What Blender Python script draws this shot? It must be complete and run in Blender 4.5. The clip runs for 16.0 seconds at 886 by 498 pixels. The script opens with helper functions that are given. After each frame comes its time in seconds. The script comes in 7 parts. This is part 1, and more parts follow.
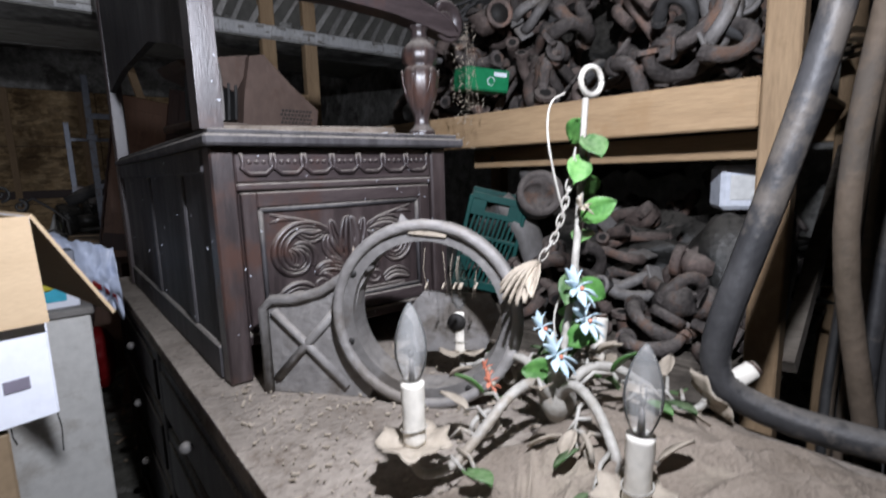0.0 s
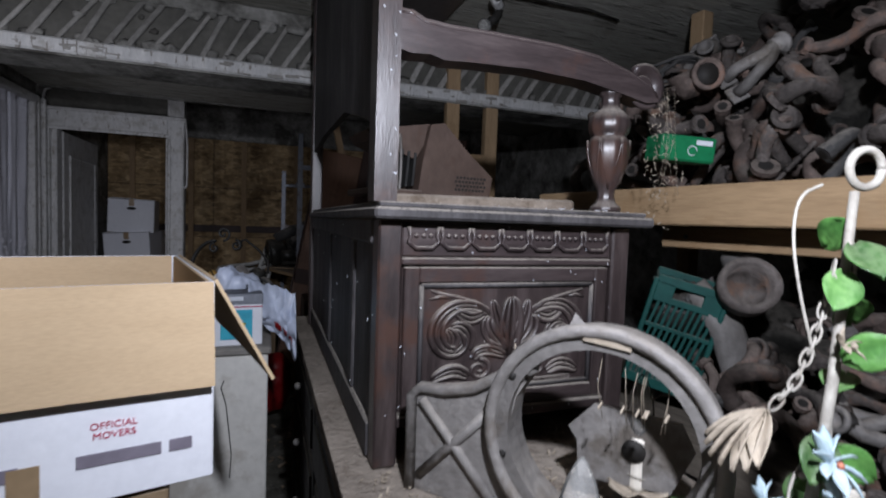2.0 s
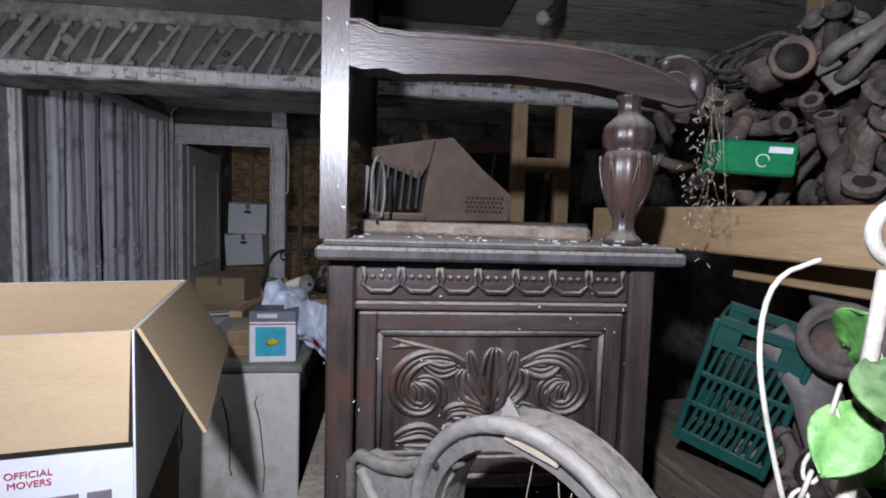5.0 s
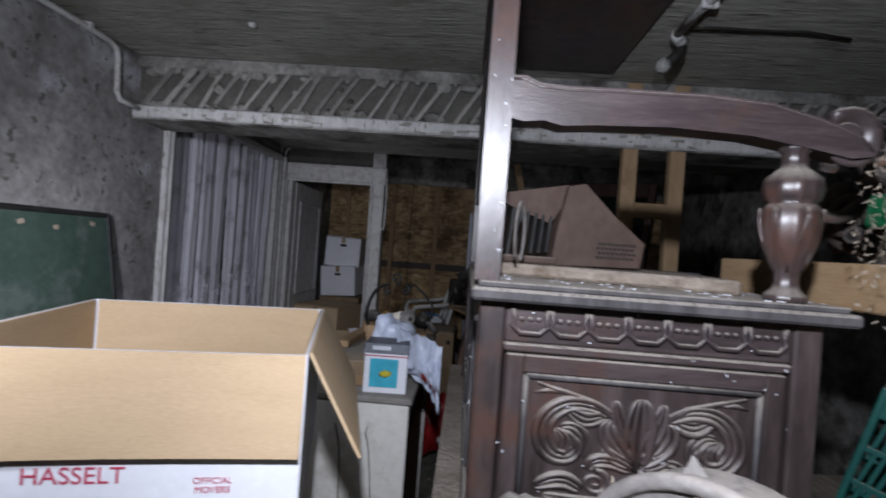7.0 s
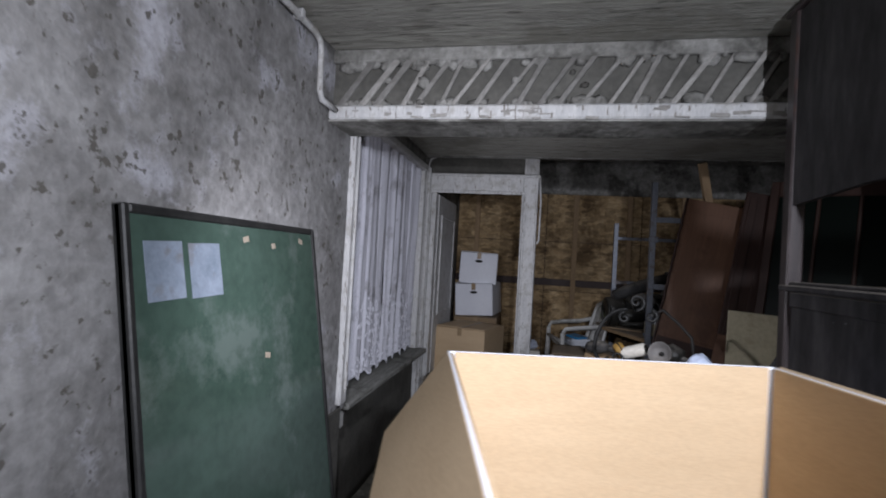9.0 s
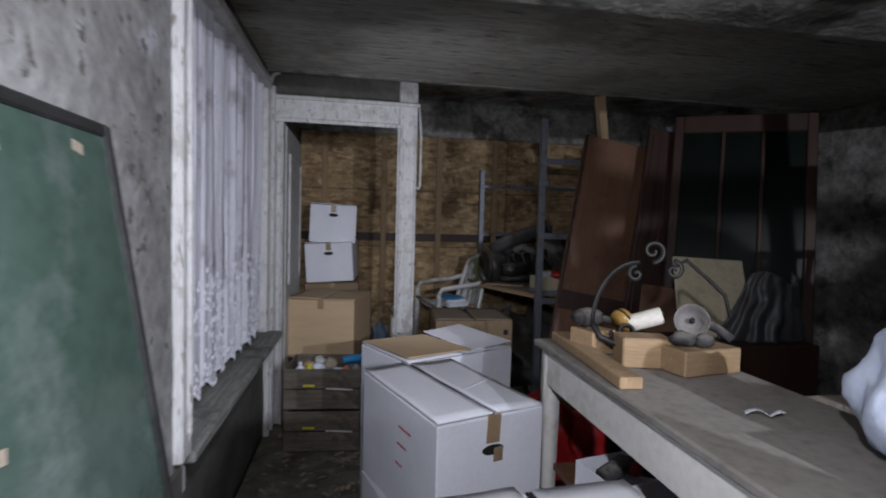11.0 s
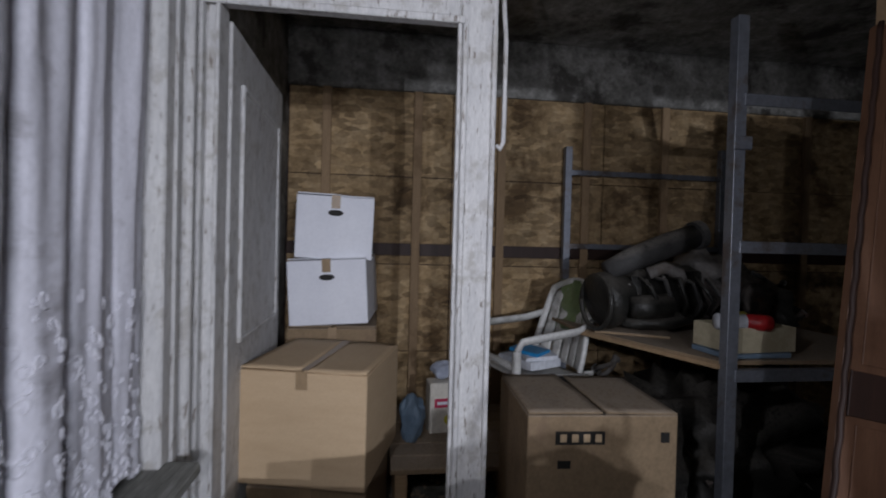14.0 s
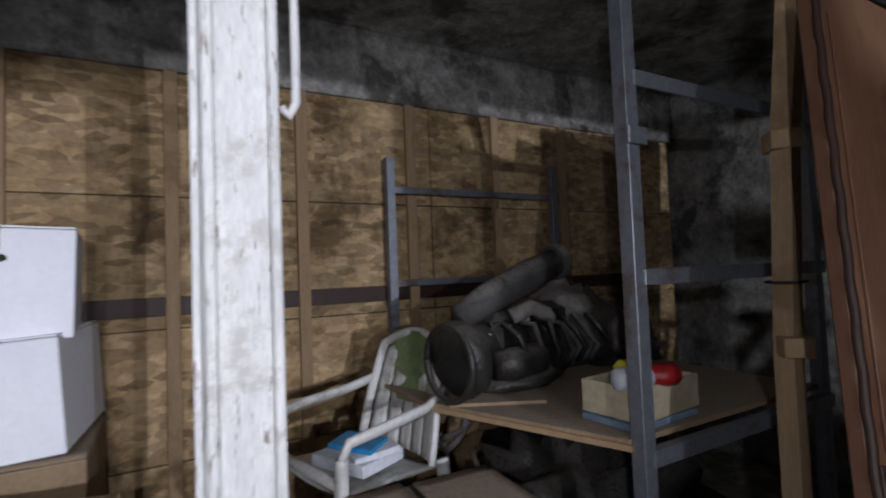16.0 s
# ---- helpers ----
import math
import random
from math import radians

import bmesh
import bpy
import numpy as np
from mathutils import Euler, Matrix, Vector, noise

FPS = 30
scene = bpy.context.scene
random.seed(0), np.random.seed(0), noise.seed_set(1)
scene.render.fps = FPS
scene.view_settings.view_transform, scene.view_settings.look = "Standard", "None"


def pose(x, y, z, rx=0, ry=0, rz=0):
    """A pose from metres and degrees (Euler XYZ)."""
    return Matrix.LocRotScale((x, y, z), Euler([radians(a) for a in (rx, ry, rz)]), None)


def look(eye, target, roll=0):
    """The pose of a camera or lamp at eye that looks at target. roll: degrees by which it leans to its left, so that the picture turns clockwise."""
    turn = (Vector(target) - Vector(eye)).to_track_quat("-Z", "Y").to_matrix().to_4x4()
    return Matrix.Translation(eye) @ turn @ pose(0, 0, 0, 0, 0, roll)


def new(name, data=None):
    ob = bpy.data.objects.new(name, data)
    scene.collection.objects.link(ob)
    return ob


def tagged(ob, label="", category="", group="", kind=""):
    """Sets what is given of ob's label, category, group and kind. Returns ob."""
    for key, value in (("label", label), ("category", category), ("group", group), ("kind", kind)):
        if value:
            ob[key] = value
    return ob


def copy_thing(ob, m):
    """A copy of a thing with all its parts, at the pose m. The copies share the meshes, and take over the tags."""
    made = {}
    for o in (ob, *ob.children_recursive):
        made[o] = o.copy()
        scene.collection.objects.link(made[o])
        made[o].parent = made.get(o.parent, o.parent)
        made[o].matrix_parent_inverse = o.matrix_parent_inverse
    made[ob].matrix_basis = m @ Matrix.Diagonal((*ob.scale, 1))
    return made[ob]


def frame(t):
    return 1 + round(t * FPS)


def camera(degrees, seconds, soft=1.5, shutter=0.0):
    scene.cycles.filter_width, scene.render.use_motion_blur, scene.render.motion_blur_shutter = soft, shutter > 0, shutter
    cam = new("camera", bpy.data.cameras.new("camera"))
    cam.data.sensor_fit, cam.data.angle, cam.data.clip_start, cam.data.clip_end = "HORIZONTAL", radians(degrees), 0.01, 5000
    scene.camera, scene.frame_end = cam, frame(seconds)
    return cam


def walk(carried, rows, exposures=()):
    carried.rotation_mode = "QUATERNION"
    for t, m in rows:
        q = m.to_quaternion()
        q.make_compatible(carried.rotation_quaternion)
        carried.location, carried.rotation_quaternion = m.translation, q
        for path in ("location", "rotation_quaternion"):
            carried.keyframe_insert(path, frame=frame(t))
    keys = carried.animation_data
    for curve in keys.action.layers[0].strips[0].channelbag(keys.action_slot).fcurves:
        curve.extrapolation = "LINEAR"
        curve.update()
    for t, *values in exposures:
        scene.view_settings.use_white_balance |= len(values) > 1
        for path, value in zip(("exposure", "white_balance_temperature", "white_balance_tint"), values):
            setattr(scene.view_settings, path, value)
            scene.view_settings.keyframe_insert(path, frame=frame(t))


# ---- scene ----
cam = camera(84.0, 16.0, soft=1.9, shutter=0.4)
PATH = [
    (0, (1.588, 1.874, 1.365), (2.82, 3.419, 1.056), -1.7),
    (0.5, (1.574, 1.881, 1.304), (2.732, 3.458, 0.889), -2.8),
    (1, (1.578, 1.89, 1.289), (2.59, 3.584, 0.964), -2.8),
    (1.5, (1.57, 1.935, 1.359), (2.396, 3.748, 1.178), -0.7),
    (2, (1.638, 1.983, 1.421), (2.316, 3.862, 1.314), 2.0),
    (2.5, (1.8, 2.032, 1.491), (2.31, 3.966, 1.463), 3.9),
    (3, (1.898, 2.048, 1.528), (2.246, 4.017, 1.569), 4.5),
    (5.5, (1.93, 2.056, 1.498), (2.133, 4.039, 1.336), 2.0),
    (6, (1.915, 2.041, 1.508), (2.095, 4.027, 1.361), 2.5),
    (6.5, (1.868, 2.031, 1.509), (1.971, 4.025, 1.401), 2.7),
    (7, (1.803, 2.034, 1.503), (1.705, 4.032, 1.501), 4.2),
    (7.5, (1.64, 2.012, 1.529), (1.317, 3.99, 1.519), 3.3),
    (8, (1.468, 2.072, 1.523), (0.942, 4.016, 1.562), 4.0),
    (10.5, (0.603, 3.054, 1.391), (0.712, 5.051, 1.354), 1.8),
    (11, (0.584, 3.259, 1.39), (0.923, 5.228, 1.294), 1.5),
    (11.5, (0.674, 3.538, 1.366), (1.178, 5.47, 1.252), 0.2),
    (12, (0.686, 3.79, 1.348), (1.149, 5.732, 1.236), 0.7),
    (12.5, (0.673, 4.168, 1.354), (1.042, 6.131, 1.262), 1.1),
    (13, (0.599, 4.422, 1.336), (0.787, 6.413, 1.268), 1.6),
    (13.5, (0.571, 4.788, 1.338), (0.711, 6.782, 1.271), 1.8),
    (14, (0.592, 5.06, 1.326), (0.851, 7.043, 1.291), 1.5),
    (14.5, (0.592, 5.352, 1.371), (1.05, 7.298, 1.421), -0.0),
    (15, (0.595, 5.504, 1.373), (1.184, 7.414, 1.445), -0.2),
    (15.5, (0.689, 5.705, 1.352), (1.462, 7.547, 1.443), -1.9),
    (16, (0.805, 5.851, 1.371), (1.785, 7.593, 1.456), -2.2),
]
walk(cam, [(t, look(eye, target, roll)) for t, eye, target, roll in PATH],
     exposures=[(0.0, -0.35), (0.5, -0.35), (1.5, -0.85), (3.0, -0.3), (5.5, -0.4), (7.0, -0.4), (7.5, -0.2), (8.0, 0.12), (10.5, 0.7), (12.0, 0.95), (12.5, 0.9), (13.0, 1.05), (13.5, 0.95), (14.0, 1.15), (14.5, 1.6), (16.0, 1.95)])


# ---- light: the hand torch that lights the dark shed, at four places along the way ----
world = bpy.data.worlds.new("dark_shed")
scene.world = world
world.use_nodes = True
world.node_tree.nodes["Background"].inputs[0].default_value = (0.6, 0.7, 0.8, 1)
world.node_tree.nodes["Background"].inputs[1].default_value = 0.001


def torch(eye, target, watts, degrees=130, blend=0.9, size=0.02, colour=(0.91, 0.92, 1.04)):
    data = bpy.data.lights.new("torch_light", "SPOT")
    data.energy, data.spot_size, data.spot_blend, data.shadow_soft_size = watts, radians(degrees), blend, size
    data.color = colour
    ob = new("torch_light", data)
    ob.matrix_world = look(eye, target)
    return ob


torch((1.78, 1.96, 1.80), (2.28, 2.95, 1.36), 132, 166, 1.0, colour=(0.88, 0.92, 1.06))
torch((1.30, 2.10, 1.72), (0.38, 3.08, 1.66), 84, 120, 1.0, colour=(0.89, 0.92, 1.05))
torch((0.62, 3.28, 1.64), (0.60, 4.7, 1.02), 36, 138, 1.0)
torch((0.43, 5.42, 1.54), (1.62, 7.0, 1.38), 10.5, 150, 0.9)


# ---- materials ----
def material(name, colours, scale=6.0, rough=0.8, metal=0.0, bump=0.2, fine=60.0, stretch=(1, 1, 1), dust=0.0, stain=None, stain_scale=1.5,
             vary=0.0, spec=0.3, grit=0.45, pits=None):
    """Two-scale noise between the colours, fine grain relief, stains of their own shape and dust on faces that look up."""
    m = bpy.data.materials.new(name)
    m.use_nodes = True
    nt = m.node_tree
    n, l = nt.nodes, nt.links
    bsdf = n["Principled BSDF"]
    bsdf.inputs["Roughness"].default_value = rough
    bsdf.inputs["Metallic"].default_value = metal
    bsdf.inputs["Specular IOR Level"].default_value = spec
    tc = n.new("ShaderNodeTexCoord")
    mp = n.new("ShaderNodeMapping")
    mp.inputs["Scale"].default_value = stretch
    l.new(tc.outputs["Object"], mp.inputs["Vector"])
    big = n.new("ShaderNodeTexNoise")
    big.inputs["Scale"].default_value, big.inputs["Detail"].default_value, big.inputs["Roughness"].default_value = scale, 9, 0.72
    l.new(mp.outputs[0], big.inputs["Vector"])
    small = n.new("ShaderNodeTexNoise")
    small.inputs["Scale"].default_value, small.inputs["Detail"].default_value = fine, 6
    l.new(mp.outputs[0], small.inputs["Vector"])
    ramp = n.new("ShaderNodeValToRGB")
    e = ramp.color_ramp.elements
    e[0].position, e[1].position = 0.32, 0.68
    e[0].color, e[1].color = (*colours[0], 1), (*colours[-1], 1)
    if len(colours) > 2:
        k = e.new(0.5)
        k.color = (*colours[1], 1)
    l.new(big.outputs["Fac"], ramp.inputs["Fac"])
    colour = ramp.outputs["Color"]

    def mixed(a, fac, b, mode="MIX"):
        x = n.new("ShaderNodeMix")
        x.data_type, x.blend_type = "RGBA", mode
        l.new(a, x.inputs[6])
        if isinstance(b, tuple):
            x.inputs[7].default_value = (*b, 1)
        else:
            l.new(b, x.inputs[7])
        if isinstance(fac, float):
            x.inputs[0].default_value = fac
        else:
            l.new(fac, x.inputs[0])
        return x.outputs[2]

    def spread(value, low, high, top=1.0):
        r = n.new("ShaderNodeMapRange")
        r.inputs[1].default_value, r.inputs[2].default_value, r.inputs[4].default_value = low, high, top
        l.new(value, r.inputs[0])
        return r.outputs[0]

    grain = n.new("ShaderNodeValToRGB")
    grain.color_ramp.elements[0].color, grain.color_ramp.elements[1].color = (0.62, 0.62, 0.62, 1), (1.0, 1.0, 1.0, 1)
    grain.color_ramp.elements[0].position, grain.color_ramp.elements[1].position = 0.3, 0.62
    l.new(small.outputs["Fac"], grain.inputs["Fac"])
    colour = mixed(colour, grit, grain.outputs["Color"], "MULTIPLY")
    if stain:
        st = n.new("ShaderNodeTexNoise")
        st.inputs["Scale"].default_value, st.inputs["Detail"].default_value, st.inputs["Roughness"].default_value = stain_scale, 9, 0.68
        l.new(tc.outputs["Object"], st.inputs["Vector"])
        colour = mixed(colour, spread(st.outputs["Fac"], 0.53, 0.62, 0.85), stain)
    if pits:
        pt = n.new("ShaderNodeTexNoise")
        pt.inputs["Scale"].default_value, pt.inputs["Detail"].default_value, pt.inputs["Roughness"].default_value = pits[3], 5, 0.6
        l.new(mp.outputs[0], pt.inputs["Vector"])
        colour = mixed(colour, spread(pt.outputs["Fac"], 0.60, 0.65, 0.9), tuple(pits[:3]))
    if vary:
        info = n.new("ShaderNodeObjectInfo")
        hsv = n.new("ShaderNodeHueSaturation")
        l.new(spread(info.outputs["Random"], 0, 1, 1), hsv.inputs["Fac"])
        r = n.new("ShaderNodeMapRange")
        r.inputs[3].default_value, r.inputs[4].default_value = 1 - vary, 1 + vary
        l.new(info.outputs["Random"], r.inputs[0])
        l.new(r.outputs[0], hsv.inputs["Value"])
        hsv.inputs["Fac"].default_value = 1
        for k in list(hsv.inputs["Fac"].links):
            l.remove(k)
        l.new(colour, hsv.inputs["Color"])
        colour = hsv.outputs["Color"]
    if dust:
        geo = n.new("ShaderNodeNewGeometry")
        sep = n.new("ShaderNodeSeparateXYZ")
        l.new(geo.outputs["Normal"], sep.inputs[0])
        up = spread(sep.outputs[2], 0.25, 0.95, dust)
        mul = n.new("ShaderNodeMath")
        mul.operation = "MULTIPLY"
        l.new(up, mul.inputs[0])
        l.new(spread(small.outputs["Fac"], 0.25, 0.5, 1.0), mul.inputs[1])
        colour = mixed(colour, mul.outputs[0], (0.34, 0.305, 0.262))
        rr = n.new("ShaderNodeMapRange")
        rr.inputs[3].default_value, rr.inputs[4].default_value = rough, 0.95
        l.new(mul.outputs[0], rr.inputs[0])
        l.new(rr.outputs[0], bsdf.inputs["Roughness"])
    l.new(colour, bsdf.inputs["Base Color"])
    if bump:
        bp = n.new("ShaderNodeBump")
        bp.inputs["Strength"].default_value, bp.inputs["Distance"].default_value = bump, 0.01
        add = n.new("ShaderNodeMath")
        l.new(small.outputs["Fac"], add.inputs[0])
        l.new(big.outputs["Fac"], add.inputs[1])
        l.new(add.outputs[0], bp.inputs["Height"])
        l.new(bp.outputs[0], bsdf.inputs["Normal"])
    return m


def thin_glass(name):
    """A thin dusty glass wall: clear, with gloss that grows towards the rim."""
    m = bpy.data.materials.new(name)
    m.use_nodes = True
    n, l = m.node_tree.nodes, m.node_tree.links
    n.remove(n["Principled BSDF"])
    see, shine, film = n.new("ShaderNodeBsdfTransparent"), n.new("ShaderNodeBsdfGlossy"), n.new("ShaderNodeBsdfDiffuse")
    shine.inputs["Roughness"].default_value = 0.08
    film.inputs["Color"].default_value = (0.6, 0.6, 0.58, 1)
    rim = n.new("ShaderNodeLayerWeight")
    rim.inputs["Blend"].default_value = 0.12
    a, b = n.new("ShaderNodeMixShader"), n.new("ShaderNodeMixShader")
    a.inputs[0].default_value = 0.20
    l.new(see.outputs[0], a.inputs[1])
    l.new(film.outputs[0], a.inputs[2])
    l.new(rim.outputs["Fresnel"], b.inputs[0])
    l.new(a.outputs[0], b.inputs[1])
    l.new(shine.outputs[0], b.inputs[2])
    l.new(b.outputs[0], n["Material Output"].inputs["Surface"])
    return m


def osb_material():
    """Pressed flakes: long angular chips in two directions, with damp stains."""
    m = material("osb", [(0.23, 0.158, 0.082), (0.37, 0.268, 0.152), (0.47, 0.36, 0.222)], 9, 0.85, 0, 0.35, 45, stain=(0.10, 0.062, 0.03), stain_scale=2.2, vary=0.15)
    nt = m.node_tree
    n, l = nt.nodes, nt.links
    b = n["Principled BSDF"]
    old = b.inputs["Base Color"].links[0].from_socket
    tc = n.new("ShaderNodeTexCoord")
    mp = n.new("ShaderNodeMapping")
    mp.inputs["Scale"].default_value = (14, 1, 34)
    mp.inputs["Rotation"].default_value = (0, 0.5, 0)
    l.new(tc.outputs["Object"], mp.inputs["Vector"])
    v = n.new("ShaderNodeTexVoronoi")
    v.inputs["Scale"].default_value = 1.0
    l.new(mp.outputs[0], v.inputs["Vector"])
    hs = n.new("ShaderNodeValToRGB")
    hs.color_ramp.elements[0].color, hs.color_ramp.elements[1].color = (0.40, 0.36, 0.32, 1), (1.45, 1.40, 1.30, 1)
    l.new(v.outputs["Color"], hs.inputs["Fac"])
    x = n.new("ShaderNodeMix")
    x.data_type, x.blend_type = "RGBA", "MULTIPLY"
    x.inputs[0].default_value = 0.8
    l.new(old, x.inputs[6])
    l.new(hs.outputs["Color"], x.inputs[7])
    l.new(x.outputs[2], b.inputs["Base Color"])
    return m


LATH = material("grey_lath", [(0.16, 0.15, 0.135), (0.33, 0.32, 0.30)], 9, 0.9, 0, 0.5, 40, vary=0.35)
PLASTER = material("grey_plaster", [(0.15, 0.145, 0.138), (0.25, 0.245, 0.24), (0.36, 0.355, 0.35)], 4.5, 0.9, 0, 0.55, 30, grit=0.7, stain=(0.44, 0.44, 0.475), stain_scale=3.0, pits=(0.085, 0.078, 0.066, 24))
PLINTH = material("dark_plinth", [(0.07, 0.068, 0.06), (0.14, 0.135, 0.12)], 4, 0.9, 0, 0.4, 40)
CONCRETE = material("board_marked_concrete", [(0.25, 0.245, 0.215), (0.37, 0.36, 0.32), (0.46, 0.45, 0.40)], 4.0, 0.92, 0, 0.8, 9, stretch=(1, 9, 9), stain=(0.22, 0.21, 0.18), stain_scale=1.7, grit=0.75, pits=(0.075, 0.07, 0.06, 6))
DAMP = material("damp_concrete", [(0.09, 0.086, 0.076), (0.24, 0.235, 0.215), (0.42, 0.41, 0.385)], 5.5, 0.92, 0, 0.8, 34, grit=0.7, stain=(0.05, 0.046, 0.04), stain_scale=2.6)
DIRT = material("dirt_floor", [(0.06, 0.055, 0.045), (0.12, 0.115, 0.095), (0.20, 0.19, 0.16)], 7, 0.95, 0, 0.9, 55, stain=(0.24, 0.23, 0.2), stain_scale=5)
OSB = osb_material()
PINE = material("pine_lumber", [(0.27, 0.18, 0.10), (0.37, 0.255, 0.145)], 3, 0.75, 0, 0.15, 26, stretch=(1, 9, 9), stain=(0.26, 0.165, 0.085), stain_scale=2.5, vary=0.15)
PINE_UP = material("pine_post", [(0.26, 0.175, 0.10), (0.36, 0.25, 0.145)], 3, 0.8, 0, 0.15, 26, stretch=(9, 9, 1), stain=(0.2, 0.13, 0.07), stain_scale=2.5, vary=0.15)
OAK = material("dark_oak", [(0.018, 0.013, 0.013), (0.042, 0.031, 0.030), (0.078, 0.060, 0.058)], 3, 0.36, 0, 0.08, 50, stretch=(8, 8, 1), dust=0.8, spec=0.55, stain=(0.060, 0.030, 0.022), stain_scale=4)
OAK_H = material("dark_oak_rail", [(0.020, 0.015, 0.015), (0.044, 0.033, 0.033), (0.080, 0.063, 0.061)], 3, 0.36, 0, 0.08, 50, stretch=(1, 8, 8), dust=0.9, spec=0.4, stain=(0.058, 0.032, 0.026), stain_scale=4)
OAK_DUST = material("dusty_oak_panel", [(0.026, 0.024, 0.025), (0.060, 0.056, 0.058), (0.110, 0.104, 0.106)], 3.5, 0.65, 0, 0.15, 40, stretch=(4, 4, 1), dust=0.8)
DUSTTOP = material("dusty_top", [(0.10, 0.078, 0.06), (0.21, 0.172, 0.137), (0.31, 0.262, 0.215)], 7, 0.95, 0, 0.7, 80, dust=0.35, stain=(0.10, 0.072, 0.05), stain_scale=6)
VENEER = material("brown_veneer", [(0.095, 0.046, 0.026), (0.145, 0.074, 0.042)], 2, 0.5, 0, 0.08, 40, stretch=(10, 10, 1), stain=(0.07, 0.032, 0.017), stain_scale=2)
MAHOG = material("dark_mahogany", [(0.022, 0.011, 0.008), (0.042, 0.020, 0.014)], 2, 0.55, 0, 0.1, 40, stretch=(10, 10, 1))
CARD = material("brown_cardboard", [(0.46, 0.335, 0.205), (0.53, 0.395, 0.25)], 2.0, 0.8, 0, 0.06, 90, stretch=(1, 1, 5), grit=0.25)
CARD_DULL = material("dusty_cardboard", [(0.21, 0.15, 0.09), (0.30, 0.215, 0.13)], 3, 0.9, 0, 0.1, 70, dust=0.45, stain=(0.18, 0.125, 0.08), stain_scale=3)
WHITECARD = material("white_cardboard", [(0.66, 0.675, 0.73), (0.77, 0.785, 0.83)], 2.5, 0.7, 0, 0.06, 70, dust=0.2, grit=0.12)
WHITEPAINT = material("flaking_white_paint", [(0.46, 0.46, 0.46), (0.64, 0.635, 0.62)], 5, 0.65, 0, 0.35, 35, stretch=(6, 6, 1), stain=(0.38, 0.365, 0.34), stain_scale=11, pits=(0.17, 0.145, 0.12, 14))
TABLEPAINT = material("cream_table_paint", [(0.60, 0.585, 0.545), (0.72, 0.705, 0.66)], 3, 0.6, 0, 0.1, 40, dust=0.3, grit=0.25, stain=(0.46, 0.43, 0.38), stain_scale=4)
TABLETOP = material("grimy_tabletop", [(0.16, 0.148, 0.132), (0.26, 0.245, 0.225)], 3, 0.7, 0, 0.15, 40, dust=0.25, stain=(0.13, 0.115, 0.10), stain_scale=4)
WEATHERED = material("weathered_grey_timber", [(0.13, 0.13, 0.115), (0.22, 0.22, 0.20), (0.33, 0.33, 0.31)], 4, 0.85, 0, 0.3, 30, stretch=(9, 1, 9), stain=(0.10, 0.098, 0.085), stain_scale=5)
CURTAIN = material("net_curtain", [(0.58, 0.58, 0.64), (0.74, 0.74, 0.80)], 3, 0.9, 0, 0.2, 240, stretch=(1, 1, 0.25), stain=(0.3, 0.29, 0.31), stain_scale=3)
LACE = material("white_lace", [(0.66, 0.66, 0.71), (0.78, 0.78, 0.83)], 6, 0.8, 0, 0.1, 90)
GREENBOARD = material("green_glossy_paint", [(0.042, 0.072, 0.056), (0.066, 0.104, 0.084)], 1.5, 0.16, 0, 0.03, 30, stain=(0.11, 0.14, 0.125), stain_scale=2.2, spec=0.6)
STEEL = material("grey_steel", [(0.17, 0.185, 0.215), (0.27, 0.285, 0.32)], 6, 0.45, 0.6, 0.1, 60, stain=(0.13, 0.105, 0.09), stain_scale=6)
DARKSTEEL = material("dark_frame_steel", [(0.02, 0.02, 0.02), (0.05, 0.05, 0.048)], 8, 0.5, 0.4, 0.15, 60)
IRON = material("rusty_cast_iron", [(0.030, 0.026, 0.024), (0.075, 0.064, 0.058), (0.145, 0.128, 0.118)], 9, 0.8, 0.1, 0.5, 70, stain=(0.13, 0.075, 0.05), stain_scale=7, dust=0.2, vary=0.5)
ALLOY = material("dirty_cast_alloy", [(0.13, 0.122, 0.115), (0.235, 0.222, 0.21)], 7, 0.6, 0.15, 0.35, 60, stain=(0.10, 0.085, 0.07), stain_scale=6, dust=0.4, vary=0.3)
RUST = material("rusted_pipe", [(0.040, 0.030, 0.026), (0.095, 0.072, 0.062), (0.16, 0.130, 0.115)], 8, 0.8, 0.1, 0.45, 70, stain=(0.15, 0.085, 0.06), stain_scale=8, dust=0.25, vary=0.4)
CRATEWOOD = material("grey_crate_wood", [(0.075, 0.062, 0.05), (0.13, 0.11, 0.088), (0.19, 0.165, 0.135)], 4, 0.9, 0, 0.3, 40, stretch=(1, 8, 8), stain=(0.06, 0.05, 0.04), stain_scale=6)
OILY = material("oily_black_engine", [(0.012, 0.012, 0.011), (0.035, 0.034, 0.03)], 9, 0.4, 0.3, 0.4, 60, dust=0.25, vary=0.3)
RUBBER = material("dusty_rubber", [(0.022, 0.022, 0.022), (0.06, 0.058, 0.056)], 7, 0.7, 0, 0.2, 60, dust=0.4)
WHITEMETAL = material("chipped_white_enamel", [(0.23, 0.21, 0.18), (0.43, 0.41, 0.365)], 20, 0.5, 0, 0.25, 90, stain=(0.25, 0.21, 0.16), stain_scale=14)
CANDLE = material("candle_sleeve", [(0.62, 0.58, 0.5), (0.74, 0.7, 0.62)], 12, 0.6, 0, 0.1, 60)
LEAF = material("green_enamel_leaf", [(0.030, 0.10, 0.022), (0.085, 0.20, 0.050)], 30, 0.4, 0, 0.15, 120, vary=0.45, dust=0.2)
